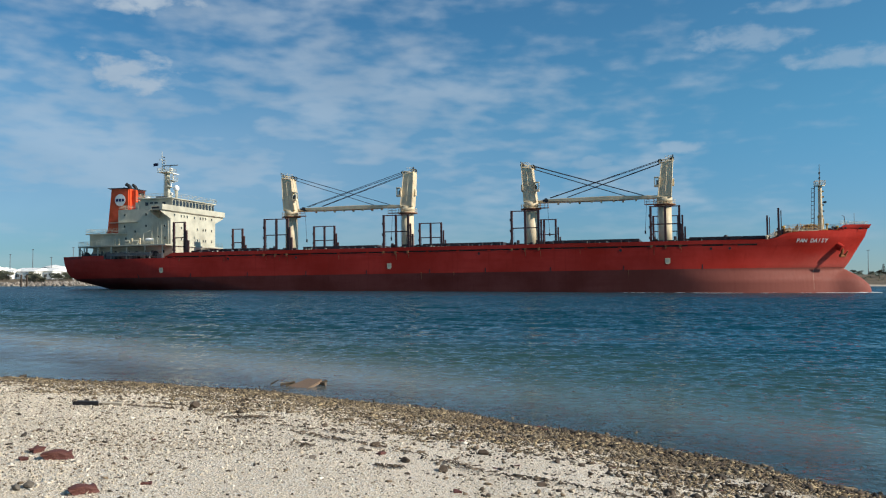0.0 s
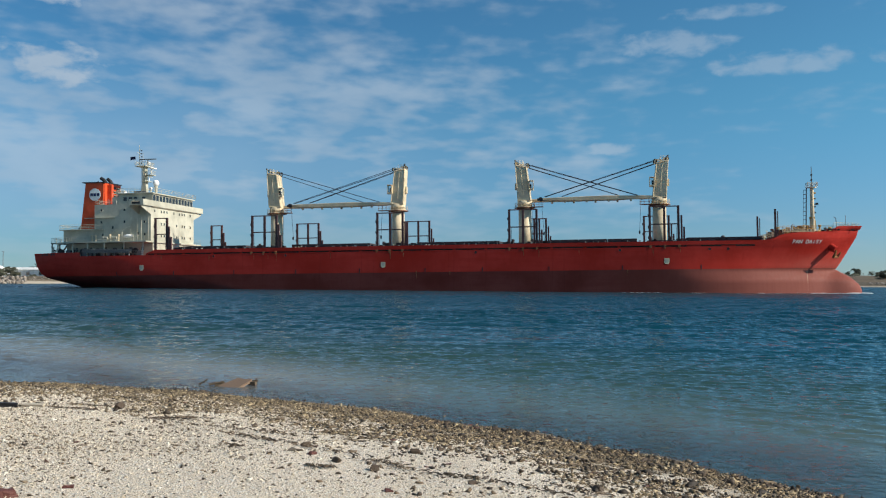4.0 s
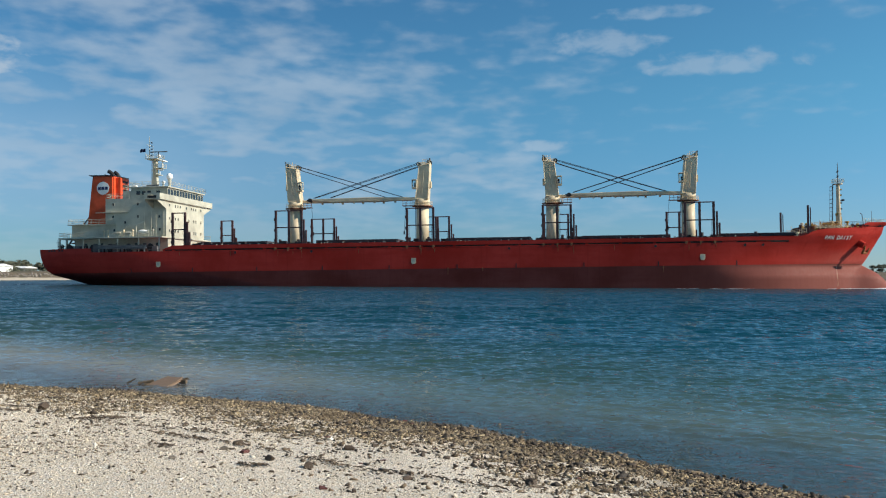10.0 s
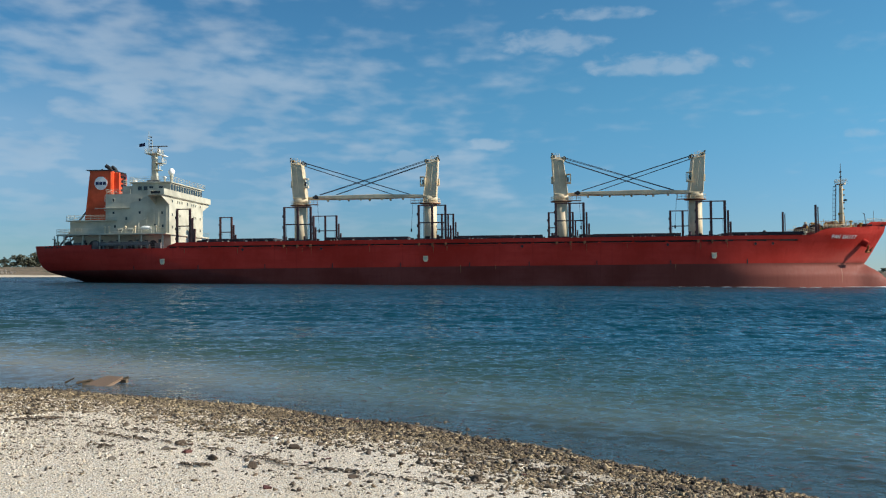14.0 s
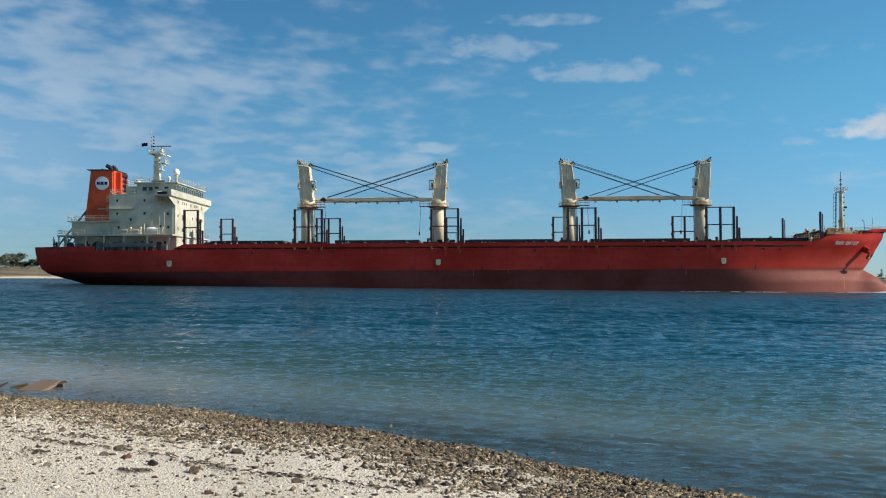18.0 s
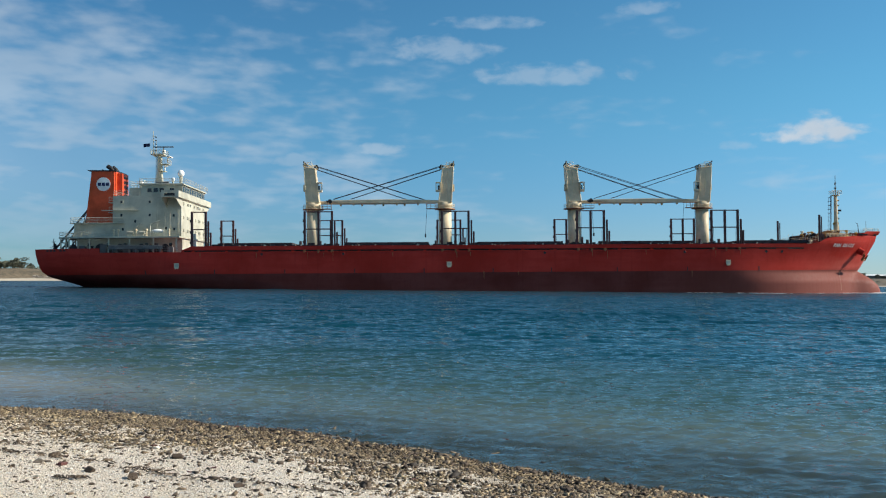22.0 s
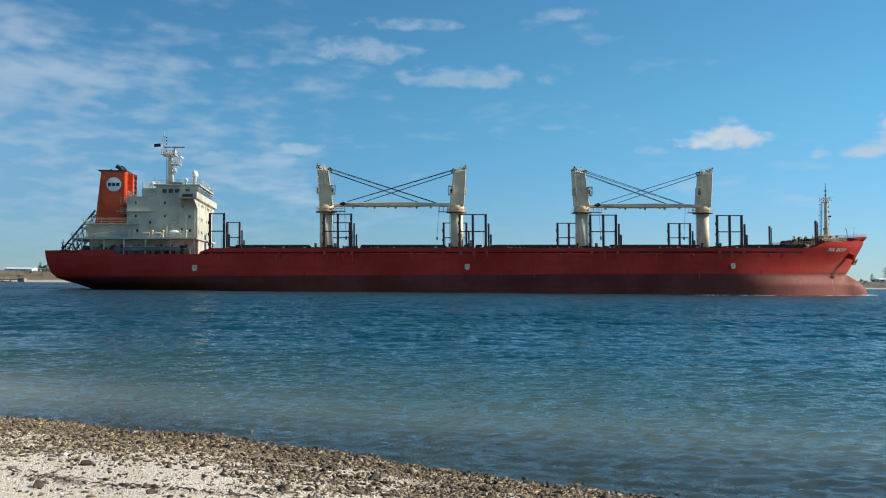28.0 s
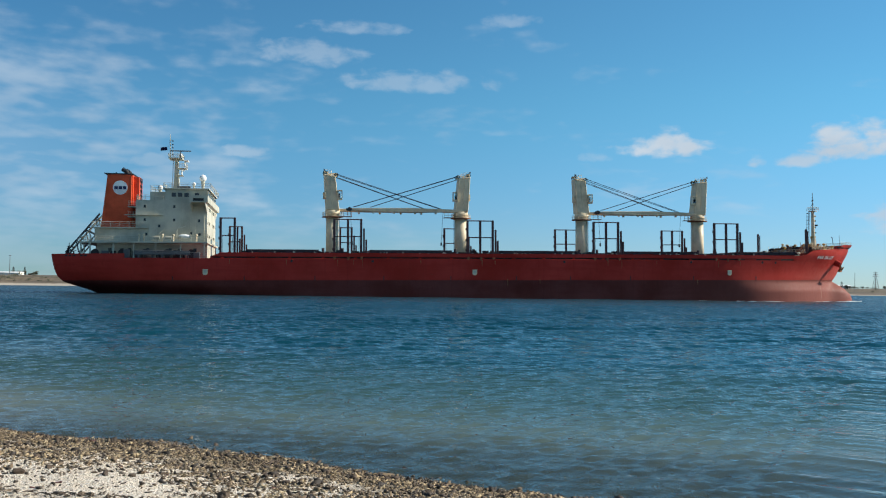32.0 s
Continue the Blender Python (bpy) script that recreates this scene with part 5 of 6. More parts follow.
for k in range(22):
    x = rng.uniform(157.8, 168.6)
    mushroom_vent(x, rng.uniform(-5.8, 7.0) * (1 - 0.06 * max(0, x - 160)), 8.25, rng.uniform(9.6, 11.0), rng.choice((CRANE, POST, RUST, GREY, OCHRE)))
for k in range(30):                                      # lockers, coiled rope and lashing bars between the winches
    x = rng.uniform(157.6, 166.5)
    y = rng.uniform(-6.0, 7.5) * (1 - 0.05 * max(0, x - 160))
    h = rng.uniform(9.7, 10.9)
    bm = bmesh.new()
    if k % 3 == 0:
        block(bm, x, x + rng.uniform(0.3, 0.7), y, y + 0.6, 8.25, h - 0.3, 0.05)
        part("deck_locker", bm, rng.choice((RUST, GREY, POST)), ship)
    elif k % 3 == 1:
        for j in range(4):
            for i in range(12):
                a, c = i * math.pi / 6, (i + 1) * math.pi / 6
                q, z = 0.5 - 0.03 * j, h - 0.9 + 0.16 * j
                tube(bm, (x + q * math.cos(a), y + q * math.sin(a), z), (x + q * math.cos(c), y + q * math.sin(c), z), 0.08, seg=5)
        block(bm, x - 0.55, x + 0.55, y - 0.55, y + 0.55, 8.25, h - 0.97)
        part("rope_coil", bm, rng.choice((OCHRE, RUST, POST)), ship, "coil of mooring rope on its pallet")
    else:
        for j in range(5):
            tube(bm, (x + 0.14 * j, y, 8.25), (x + 0.14 * j + rng.uniform(-0.25, 0.25), y + 0.2, h + rng.uniform(-0.4, 0.4)), 0.045, seg=5)
        part("lashing_bars", bm, RUST, ship)
railing([(156.6, -10.4, 8.25), (156.6, 10.4, 8.25)], 1.0, 1.2, CRANE)
railing([(158.4, -6.6, 9.5), (165.6, -4.6, 9.7)], 1.0, 0.9, OCHRE)
for k in range(16):                                      # thin vents, chocks and stays by the last hold
    x, y = rng.uniform(146, 156), rng.uniform(-11, 8)
    mushroom_vent(x, y, 6.45, rng.uniform(7.9, 8.9), rng.choice((CRANE, RUST, GREY, HATCH)))
side_rail = [(x, -(half_breadth(x, 9.0) - 0.25), 9.0) for x in (158.2, 160.2, 162.2, 164.2, 165.9)]
railing(side_rail, 0.75, 1.0, CRANE)
railing([(x, -y, z) for x, y, z in side_rail], 0.75, 1.0, CRANE)
railing([(x, -(half_breadth(x, 10.2) - 0.1), 10.3) for x in (168.5, 170.5, 172.5, 174.2)], 0.8, 0.8, CREAM)
railing([(x, (half_breadth(x, 10.2) - 0.1), 10.3) for x in (168.5, 170.5, 172.5, 174.2)], 0.8, 0.8, CREAM)
bm = bmesh.new()
tube(bm, (170.6, 0, 8.3), (170.2, 0, 12.3), 0.07, seg=6)
tube(bm, (170.2, 0, 12.3), (169.8, 0, 12.5), 0.06, seg=6)
tube(bm, (172.0, 0, 8.3), (172.0, 0, 12.9), 0.04, seg=5)
part("jackstaff", bm, GREY, ship)
for x in (167.6, 168.6, 169.4, 172.6):                   # fairleads through the bow bulwark
    for s in (-1, 1):
        y = half_breadth(x, 9.8)
        bm = bmesh.new()
        block(bm, x - 0.35, x + 0.35, s * (y - 0.15), s * (y + 0.07), 9.62, 9.92, 0.05)
        part("fairlead", bm, BLACK, bow_bulwark)
def on_skin(x, z, side, lift=0.02):
    """A pose lying on the plating: x along the skin, y up it, z outwards."""
    y = half_breadth(x, z)
    ex = Vector((1, side * (half_breadth(x + 0.3, z) - half_breadth(x - 0.3, z)) / 0.6, 0)).normalized()
    up = Vector((0, side * (half_breadth(x, z + 0.3) - half_breadth(x, z - 0.3)) / 0.6, 1)).normalized()
    if side > 0:
        ex = -ex
    out = ex.cross(up).normalized()
    up = out.cross(ex)
    m = Matrix((ex, up, out)).transposed().to_4x4()
    return Matrix.Translation(Vector((x, side * y, z)) + out * lift) @ m


for x in (144.6, 148.0, 60.8, 100.2, 128.0, 45.0):        # small round fairleads set in the side
    bm = bmesh.new()
    for k in range(14):
        a, c = math.tau * k / 14, math.tau * (k + 1) / 14
        tube(bm, (0.30 * math.cos(a), 0.30 * math.sin(a), 0), (0.30 * math.cos(c), 0.30 * math.sin(c), 0), 0.03, seg=5)
    rim = part("fairlead", bm, HULL_RED, hull)
    rim.matrix_basis = on_skin(x, 6.12, -1, 0.0)
    # black disc standing in for the shade inside the opening
    bm = bmesh.new()
    tube(bm, (0, 0, -0.02), (0, 0, 0.015), 0.27, seg=14)
    part("fairlead_hole", bm, BLACK, rim)


def letter(char, size):
    curve = bpy.data.curves.new("letter", "FONT")
    curve.body, curve.size, curve.extrude, curve.offset, curve.align_x = char, size, 0.012, 0.016, "CENTER"
    ob = new("letter", curve)
    me = bpy.data.meshes.new_from_object(ob.evaluated_get(bpy.context.evaluated_depsgraph_get()))
    bpy.data.objects.remove(ob)
    return me


for side in (-1, 1):
    word = "PAN DAISY"
    for k, char in enumerate(word):
        if char == " ":
            continue
        u = k if side < 0 else len(word) - 1 - k
        x = 160.35 + 5.35 * u / (len(word) - 1)
        me = letter(char, 1.12)
        ob = linked("letter", me, WHITE, forecastle)
        ob.matrix_basis = on_skin(x, 7.08, side, 0.014)
for side in (-1, 1):
    # anchor in its hawse, with bolster
    m = on_skin(168.1, 5.9, side, 0.0)
    bm = bmesh.new()
    tube(bm, (0, 0.55, -0.4), (0, 0.55, 1.35), 0.8, 0.6, 18)
    bolster = part("hawse_bolster", bm, HULL_RED, forecastle)
    bolster.matrix_basis = m
    bm = bmesh.new()
    tube(bm, (0, 0.6, 1.3), (0, -0.8, 1.75), 0.19, seg=8)
    tube(bm, (-0.6, -0.75, 1.75), (0.6, -0.75, 1.75), 0.27, seg=8)
    for s in (-1, 1):
        tube(bm, (s * 0.58, -0.75, 1.75), (s * 0.70, 0.45, 1.95), 0.28, 0.08, 8)
    anchor = part("anchor", bm, ANCHOR, forecastle, "rusty stockless anchor in its hawse")
    anchor.matrix_basis = m
    # plimsoll-like white shield marks and tug marks on the side
    for x in (28.7, 81.4, 136.7):
        bm = bmesh.new()
        prism(bm, [(-0.48, 0.56), (-0.48, -0.25), (-0.27, -0.56), (0.27, -0.56), (0.48, -0.25), (0.48, 0.56)], -0.006, 0.006)
        mark = part("shield_mark", bm, CRANE, hull, "white shield painted on the plating")
        mark.matrix_basis = on_skin(x, 3.92, side, 0.012) @ pose(0, 0, 0, -90)
        bm = bmesh.new()
        block(bm, -0.26, 0.26, -0.02, 0.02, -0.22, 0.32)
        inner = part("shield_bar", bm, CREAM, mark)
        inner.matrix_basis = pose(0, -0.004, 0)
    for x in (22.6, 36.0, 49.5, 63.0, 76.5, 90.0, 101.5, 114.5, 128.5, 143.0):
        bm = bmesh.new()
        block(bm, -0.09, 0.09, -0.45, 0.45, -0.01, 0.02)
        mark = part("tug_mark", bm, BLACK, hull)
        mark.matrix_basis = on_skin(x, 2.75, side, 0.0)
    for k in range(9):                                   # draught marks at the bow
        bm = bmesh.new()
        block(bm, -0.04, 0.04, -0.07, 0.07, -0.01, 0.015)
        mark = part("draught_mark", bm, CRANE, hull)
        mark.matrix_basis = on_skin(163.6, 1.7 - 0.42 * k, side, 0.0)
for y in (-4.6, -3.6, -2.6, -1.6, 1.4, 2.4, 3.4, 4.4):  # the name across the stern, not readable
    bm = bmesh.new()
    block(bm, -0.36, -0.30, y - 0.35, y + 0.35, 6.75, 7.2)
    part("bar", bm, BLACK, poop_bulwark)
for x in (2.6, 3.4, 4.2, 5.6, 6.4):
    bm = bmesh.new()
    block(bm, -0.3, 0.3, -0.16, 0.16, -0.01, 0.02)
    ob = part("bar", bm, BLACK, poop_bulwark)
    ob.matrix_basis = on_skin(x, 7.1, -1, 0.0)

rng = random.Random(31)
for x, z, tall in ((53.9, 6.4, 1.2), (57.0, 6.3, 0.9), (58.8, 6.4, 1.6), (82.9, 6.4, 1.3), (85.6, 6.3, 0.8), (88.2, 2.6, 1.5), (70.4, 6.4, 1.0), (109.6, 6.3, 1.1), (112.6, 6.4, 1.6),
                   (95.0, 2.5, 0.8), (120.3, 6.4, 0.9), (134.2, 6.4, 1.4), (139.2, 6.4, 1.0), (44.0, 6.4, 1.1), (33.2, 6.4, 0.9), (129.4, 2.4, 1.2)):
    bm = bmesh.new()                                     # rust running down from a scupper
    w = rng.uniform(0.05, 0.11)
    last = None
    for k in range(8):
        u = k / 7
        h = w * (1 - 0.75 * u) * rng.uniform(0.7, 1.3)
        d = rng.uniform(-0.02, 0.02)
        pair = bm.verts.new((d - h, -tall * u, 0)), bm.verts.new((d + h, -tall * u, 0))
        if last:
            bm.faces.new((last[0], last[1], pair[1], pair[0]))
        last = pair
    bmesh.ops.solidify(bm, geom=bm.faces[:], thickness=0.004)
    streak = part("rust_streak", bm, STAIN, hull)
    streak.matrix_basis = on_skin(x, z, -1, 0.008)

# rubbing strake below the bulwark slots
for side in (-1, 1):
    bm = bmesh.new()
    last = None
    for k in range(60):
        x = 30 + 92 * k / 59
        y = half_breadth(x, 6.6)
        ring = [bm.verts.new((x, side * (y + o), z)) for o, z in ((0.0, 6.62), (0.015, 6.60), (0.015, 6.50), (0.0, 6.48))]
        if last:
            for i in range(3):
                bm.faces.new((last[i], ring[i], ring[i + 1], last[i + 1]))
        last = ring
    bmesh.ops.recalc_face_normals(bm, faces=bm.faces)
    part("sheer_strake", bm, HULL_RED, ship)

# ---- the beach: stones, gravel, shell bits, weed, driftwood ----
before_beach = set(scene.objects)
def rough_stone(seed, flat=0.6, facets=2):
    """A worn, broken stone one metre long, resting on z = 0."""
    r = random.Random(seed)
    bm = bmesh.new()
    bmesh.ops.create_icosphere(bm, subdivisions=facets, radius=0.5)
    off = Vector((r.uniform(-9, 9), r.uniform(-9, 9), r.uniform(-9, 9)))
    cuts = [Vector((r.gauss(0, 1), r.gauss(0, 1), r.gauss(0, 0.7))).normalized() for _ in range(9)]
    for v in bm.verts:
        d = v.co.normalized()
        k = 1 + 0.22 * noise.noise(d * 1.6 + off) + 0.10 * noise.noise(d * 4 + off)
        co = d * 0.5 * k
        for c in cuts:
            over = co.dot(c) - 0.29
            if over > 0:
                co -= c * over * 0.97
        v.co = Vector((co.x, co.y * 0.78, co.z * flat))
    low = min(v.co.z for v in bm.verts)
    for v in bm.verts:
        v.co.z -= low * 0.72
    return bm


def broken_brick(seed):
    """A worn fragment of brick one metre long, resting on z = 0."""
    r = random.Random(seed + 40)
    bm = bmesh.new()
    block(bm, -0.5, 0.5, -0.32, 0.32, 0.0, 0.42)
    for v in bm.verts:
        v.co += Vector((r.uniform(-0.2, 0.08) * (1 if v.co.x > 0 else -1), r.uniform(-0.12, 0.1), r.uniform(-0.10, 0.08)))
    bmesh.ops.subdivide_edges(bm, edges=bm.edges[:], cuts=3, use_grid_fill=True)
    for v in bm.verts:
        v.co += noise.noise_vector(v.co * 2.2 + Vector((seed, 0, 0))) * 0.16 + noise.noise_vector(v.co * 6 + Vector((seed, 0, 0))) * 0.05
        v.co.z *= 0.75
    return bm


STONES = (
    (-6.19, 8.27, 0.20, "red"), (-5.79, 8.09, 0.29, "red"), (-6.06, 7.88, 0.13, "red"), (-4.62, 6.79, 0.24, "red"), (-4.32, 7.28, 0.12, "red"),
    (-5.17, 6.65, 0.12, "grey"), (-5.14, 6.76, 0.15, "grey"), (-6.85, 12.95, 0.26, "brown"), (-5.34, 10.79, 0.09, "brown"),
    (-5.23, 10.98, 0.09, "brown"), (-6.09, 11.35, 0.09, "brown"), (-4.26, 11.86, 0.11, "brown"), (-3.09, 9.86, 0.13, "grey"), (-3.09, 10.42, 0.15, "brown"),
    (-2.84, 9.73, 0.14, "red"), (-2.45, 9.39, 0.15, "brown"), (-1.97, 9.15, 0.17, "brown"), (-1.60, 8.07, 0.12, "red"), (-2.64, 11.27, 0.09, "brown"),
    (-3.39, 9.04, 0.10, "grey"), (-0.86, 10.15, 0.13, "brown"), (-0.89, 8.70, 0.11, "brown"))
MORE_STONES = (
    (-1.30, 7.98, 0.09, "brown"), (-2.26, 11.06, 0.09, "grey"), (-1.51, 10.80, 0.12, "brown"), (-1.10, 9.02, 0.08, "brown"), (-0.70, 10.27, 0.09, "grey"),
    (0.35, 9.06, 0.17, "brown"), (-0.99, 10.33, 0.07, "brown"), (-0.29, 10.39, 0.10, "brown"), (-1.77, 10.40, 0.15, "brown"), (-1.53, 14.39, 0.15, "red"),
    (-1.37, 13.78, 0.12, "red"), (-1.65, 14.59, 0.11, "red"), (-7.0, 9.6, 0.10, "grey"), (-6.5, 10.4, 0.08, "brown"))
KINDS = {"red": (RED_STONE, "broken red brick-like stone lying on shell sand"), "brown": (BROWN_STONE, "dark brown stone lying on shell sand"),
         "grey": (GREY_STONE, "weathered grey stone lying on shell sand")}
shapes = {}
for kind in KINDS:
    for k in range(3):
        bm = rough_stone(hash((len(kind), k)) % 1000, 0.55) if kind != "red" else broken_brick(k)
        me = bpy.data.meshes.new("stone")
        bm.to_mesh(me)
        bm.free()
        me.materials.append(KINDS[kind][0])
        shapes[kind, k] = me


def put_stone(x, y, size, kind, turn, group):
    ob = new("stone", shapes[kind, int(turn) % 3])
    ob.matrix_basis = Matrix.LocRotScale((x, y, float(beach_height(x, y)) - 0.012), Euler((0, 0, radians(turn))), (size, size * 0.9, size * 0.95))
    return tagged(ob, KINDS[kind][1], "stone", group)


rng = random.Random(4)
for x, y, size, kind in STONES + MORE_STONES:
    put_stone(x * 0.986, y * 0.986, size * (0.95 if kind == "red" else 1.15), kind, rng.uniform(0, 360), "stones on the beach")
for k in range(270):                                     # smaller strays, thicker near the gravel
    x = rng.uniform(-9, 3)
    d = rng.choice((rng.uniform(2.0, 4.5), rng.uniform(2.2, 7.5)))
    y = float(np.interp(x, SHORE_X, SHORE_Y)) - d / float(np.interp(x, (-12, -3, 2), (0.98, 0.84, 0.74)))
    put_stone(x, y, rng.uniform(0.03, 0.08), rng.choice(("brown", "brown", "brown", "brown", "grey", "grey", "red")), rng.uniform(0, 360), "small stones on the beach")


def scatter(name, count, place, size, squash, mat, label, seed, shape="ico"):
    """Many small stones as one mesh; place gives x, y and the sink of each."""
    r = np.random.RandomState(seed)
    if shape == "ico":
        bm = bmesh.new()
        bmesh.ops.create_icosphere(bm, subdivisions=1, radius=1.0)
    elif shape == "chip":
        bm = bmesh.new()
        bmesh.ops.create_cube(bm, size=1.5)
        bmesh.ops.triangulate(bm, faces=bm.faces[:])
    else:
        bm = bmesh.new()
        for q in ((1, 0, -0.3), (-0.7, 0.8, -0.3), (-0.6, -0.9, -0.3), (0, 0.1, 0.7)):
            bm.verts.new(q)
        for q in ((0, 2, 1), (0, 1, 3), (1, 2, 3), (2, 0, 3)):
            bm.verts.ensure_lookup_table()
            bm.faces.new([bm.verts[i] for i in q])
        bm.verts.index_update()
    base = np.array([v.co[:] for v in bm.verts])
    faces = np.array([[v.index for v in f.verts] for f in bm.faces])
    bm.free()
    x, y = place(r, count)
    count = len(x)
    s = size(r, count)
    co = base[None] * (1 + 0.36 * r.standard_normal((count, len(base), 1)).clip(-1.6, 1.6))
    co = co * np.stack([r.uniform(0.85, 2.0, count), r.uniform(0.45, 0.9, count), squash * r.uniform(0.7, 1.3, count)], -1)[:, None]
    a, b, c = r.uniform(0, 6.28, count), r.normal(0, 0.35, count), r.normal(0, 0.35, count)
    for (i, j), t in (((1, 2), b), ((0, 2), c), ((0, 1), a)):
        u, v = co[..., i] * np.cos(t)[:, None] - co[..., j] * np.sin(t)[:, None], co[..., i] * np.sin(t)[:, None] + co[..., j] * np.cos(t)[:, None]
        co[..., i], co[..., j] = u, v
    z = beach_height(x, y) + s * squash * 0.35
    co = co * s[:, None, None] + np.stack([x, y, z], -1)[:, None]
    idx = (faces[None] + (np.arange(count) * len(base))[:, None, None]).reshape(-1)
    me = bpy.data.meshes.new(name)
    me.vertices.add(count * len(base))
    me.vertices.foreach_set("co", co.reshape(-1))
    n = count * len(faces)
    me.loops.add(n * 3)
    me.loops.foreach_set("vertex_index", idx)
    me.polygons.add(n)
    me.polygons.foreach_set("loop_start", np.arange(n) * 3)
    me.update(calc_edges=True)
    return tagged(linked(name, me, mat), label, "gravel", kind="stuff")


def shore_band(lo, hi, left, right, power=1.0):
    """Places between two distances from the water's edge."""
    def place(r, n):
        x = r.uniform(left, right, n)
        u = r.uniform(0, 1, n) ** power
        edge = np.interp(x, (-14, -6, 0, 4), (1.25, 1.15, 0.85, 0.75)) * (1 + 0.18 * np.sin(x * 1.7) + 0.10 * np.sin(x * 4.1 + 1))
        d = lo + (hi * edge - lo) * u + np.abs(r.normal(0, 0.35, n)) * (u > 0.5)
        y = np.interp(x, SHORE_X, SHORE_Y) - d / np.interp(x, (-12, -3, 2), (0.98, 0.84, 0.74))
        clump = np.sin(x * 5.3 + 2 * np.sin(y * 2.1)) * np.sin(y * 6.1 + 1.5 * np.sin(x * 3.2)) + 0.6 * np.sin(x * 11 + y * 7) * np.sin(y * 13 - x * 3)
        keep = r.uniform(0, 1, n) < np.clip(1.0 - 0.55 * u + (0.25 + 0.5 * u) * clump, 0.06, 1)
        return x[keep], y[keep]
    return place


def sizes(mean, spread, most):
    return lambda r, n: np.clip(mean * np.exp(r.normal(0, spread, n)), mean * 0.45, most)


scatter("gravel", 12000, shore_band(0.2, 2.8, -15.5, 6, 1.3), sizes(0.0095, 0.5, 0.03), 0.75, GRAVEL, "tan gravel along the water's edge", 1, "chip")
scatter("broken_shell_gravel", 62000, shore_band(0.22, 3.0, -15.5, 6, 1.2), sizes(0.0195, 0.45, 0.045), 0.34, GRAVEL, "tan broken shell and stone along the water's edge", 21, "flake")
scatter("dark_gravel", 9000, shore_band(0.1, 2.7, -15.5, 6.5, 1.4), sizes(0.0105, 0.5, 0.032), 0.75, DARK_GRAVEL, "dark wet gravel at the water's edge", 2, "chip")
scatter("dark_broken_gravel", 46000, shore_band(0.1, 2.9, -15.5, 6.5, 1.3), sizes(0.0180, 0.45, 0.042), 0.42, DARK_GRAVEL, "dark broken stone along the water's edge", 22, "flake")
scatter("angular_stones", 2600, shore_band(0.15, 2.2, -2.5, 6.5, 1.2), sizes(0.026, 0.45, 0.06), 0.85, BROWN_STONE, "dark brown angular stones at the water's edge", 23, "flake")
scatter("strewn_stones", 420, shore_band(1.4, 4.2, -2.5, 4.5, 1.0), sizes(0.021, 0.45, 0.055), 0.8, BROWN_STONE, "dark brown angular stones strewn above the gravel", 25, "flake")
scatter("tan_stones", 900, shore_band(0.0, 2.2, -6, 6.5, 1.1), sizes(0.024, 0.4, 0.05), 0.8, GRAVEL, "tan angular stones in the gravel", 24, "flake")
scatter("sunken_gravel", 7000, shore_band(-3.0, -0.25, -17, 9, 0.6), sizes(0.022, 0.45, 0.07), 0.5, DARK_GRAVEL, "dark pebbles under the shallow water", 3)


def open_sand(r, n):
    x = r.uniform(-13, 3.5, n)
    y = r.uniform(5.6, 16, n)
    d = inland(x, y)
    keep = (d > 1.6) & (np.abs(np.degrees(np.arctan2(x, y)) + 14) < 32)
    return x[keep], y[keep]


def grit_places(r, n):
    x, y = open_sand(r, n)
    broad = np.sin(x * 0.9 + 1.3 * np.sin(y * 0.7)) * np.sin(y * 1.1 - 0.6 * x + 0.8) + 0.5 * np.sin(x * 2.7 + y * 1.9)
    keep = r.uniform(0, 1, len(x)) < np.clip(0.5 + 0.35 * broad, 0.1, 1) * np.interp(x, (-5.5, -2.5), (1.0, 0.22))
    return x[keep], y[keep]


def shell_places(r, n):
    x, y = open_sand(r, n)
    keep = r.uniform(0, 1, len(x)) < np.interp(x, (-5.5, -2.5), (1.0, 0.15))
    return x[keep], y[keep]


def chip_places(r, n):
    x, y = open_sand(r, n)
    keep = r.uniform(0, 1, len(x)) < np.clip(1.15 - (inland(x, y) - 2.0) / 4.5, 0.12, 1)
    return x[keep], y[keep]


scatter("dark_chips", 9000, chip_places, sizes(0.013, 0.5, 0.04), 0.5, DARK_GRAVEL, "dark chips of stone and weed strewn on the sand", 6, "chip")
scatter("shell_bits", 110000, shell_places, sizes(0.0085, 0.5, 0.03), 0.8, SHELLS, "white broken shells strewn over the sand", 4, "flake")
# brown pieces, some added as dark shadows among the shells
scatter("brown_grit", 130000, grit_places, sizes(0.0085, 0.5, 0.028), 0.7, GRITS, "brown grit and chips strewn over the sand", 5, "flake")


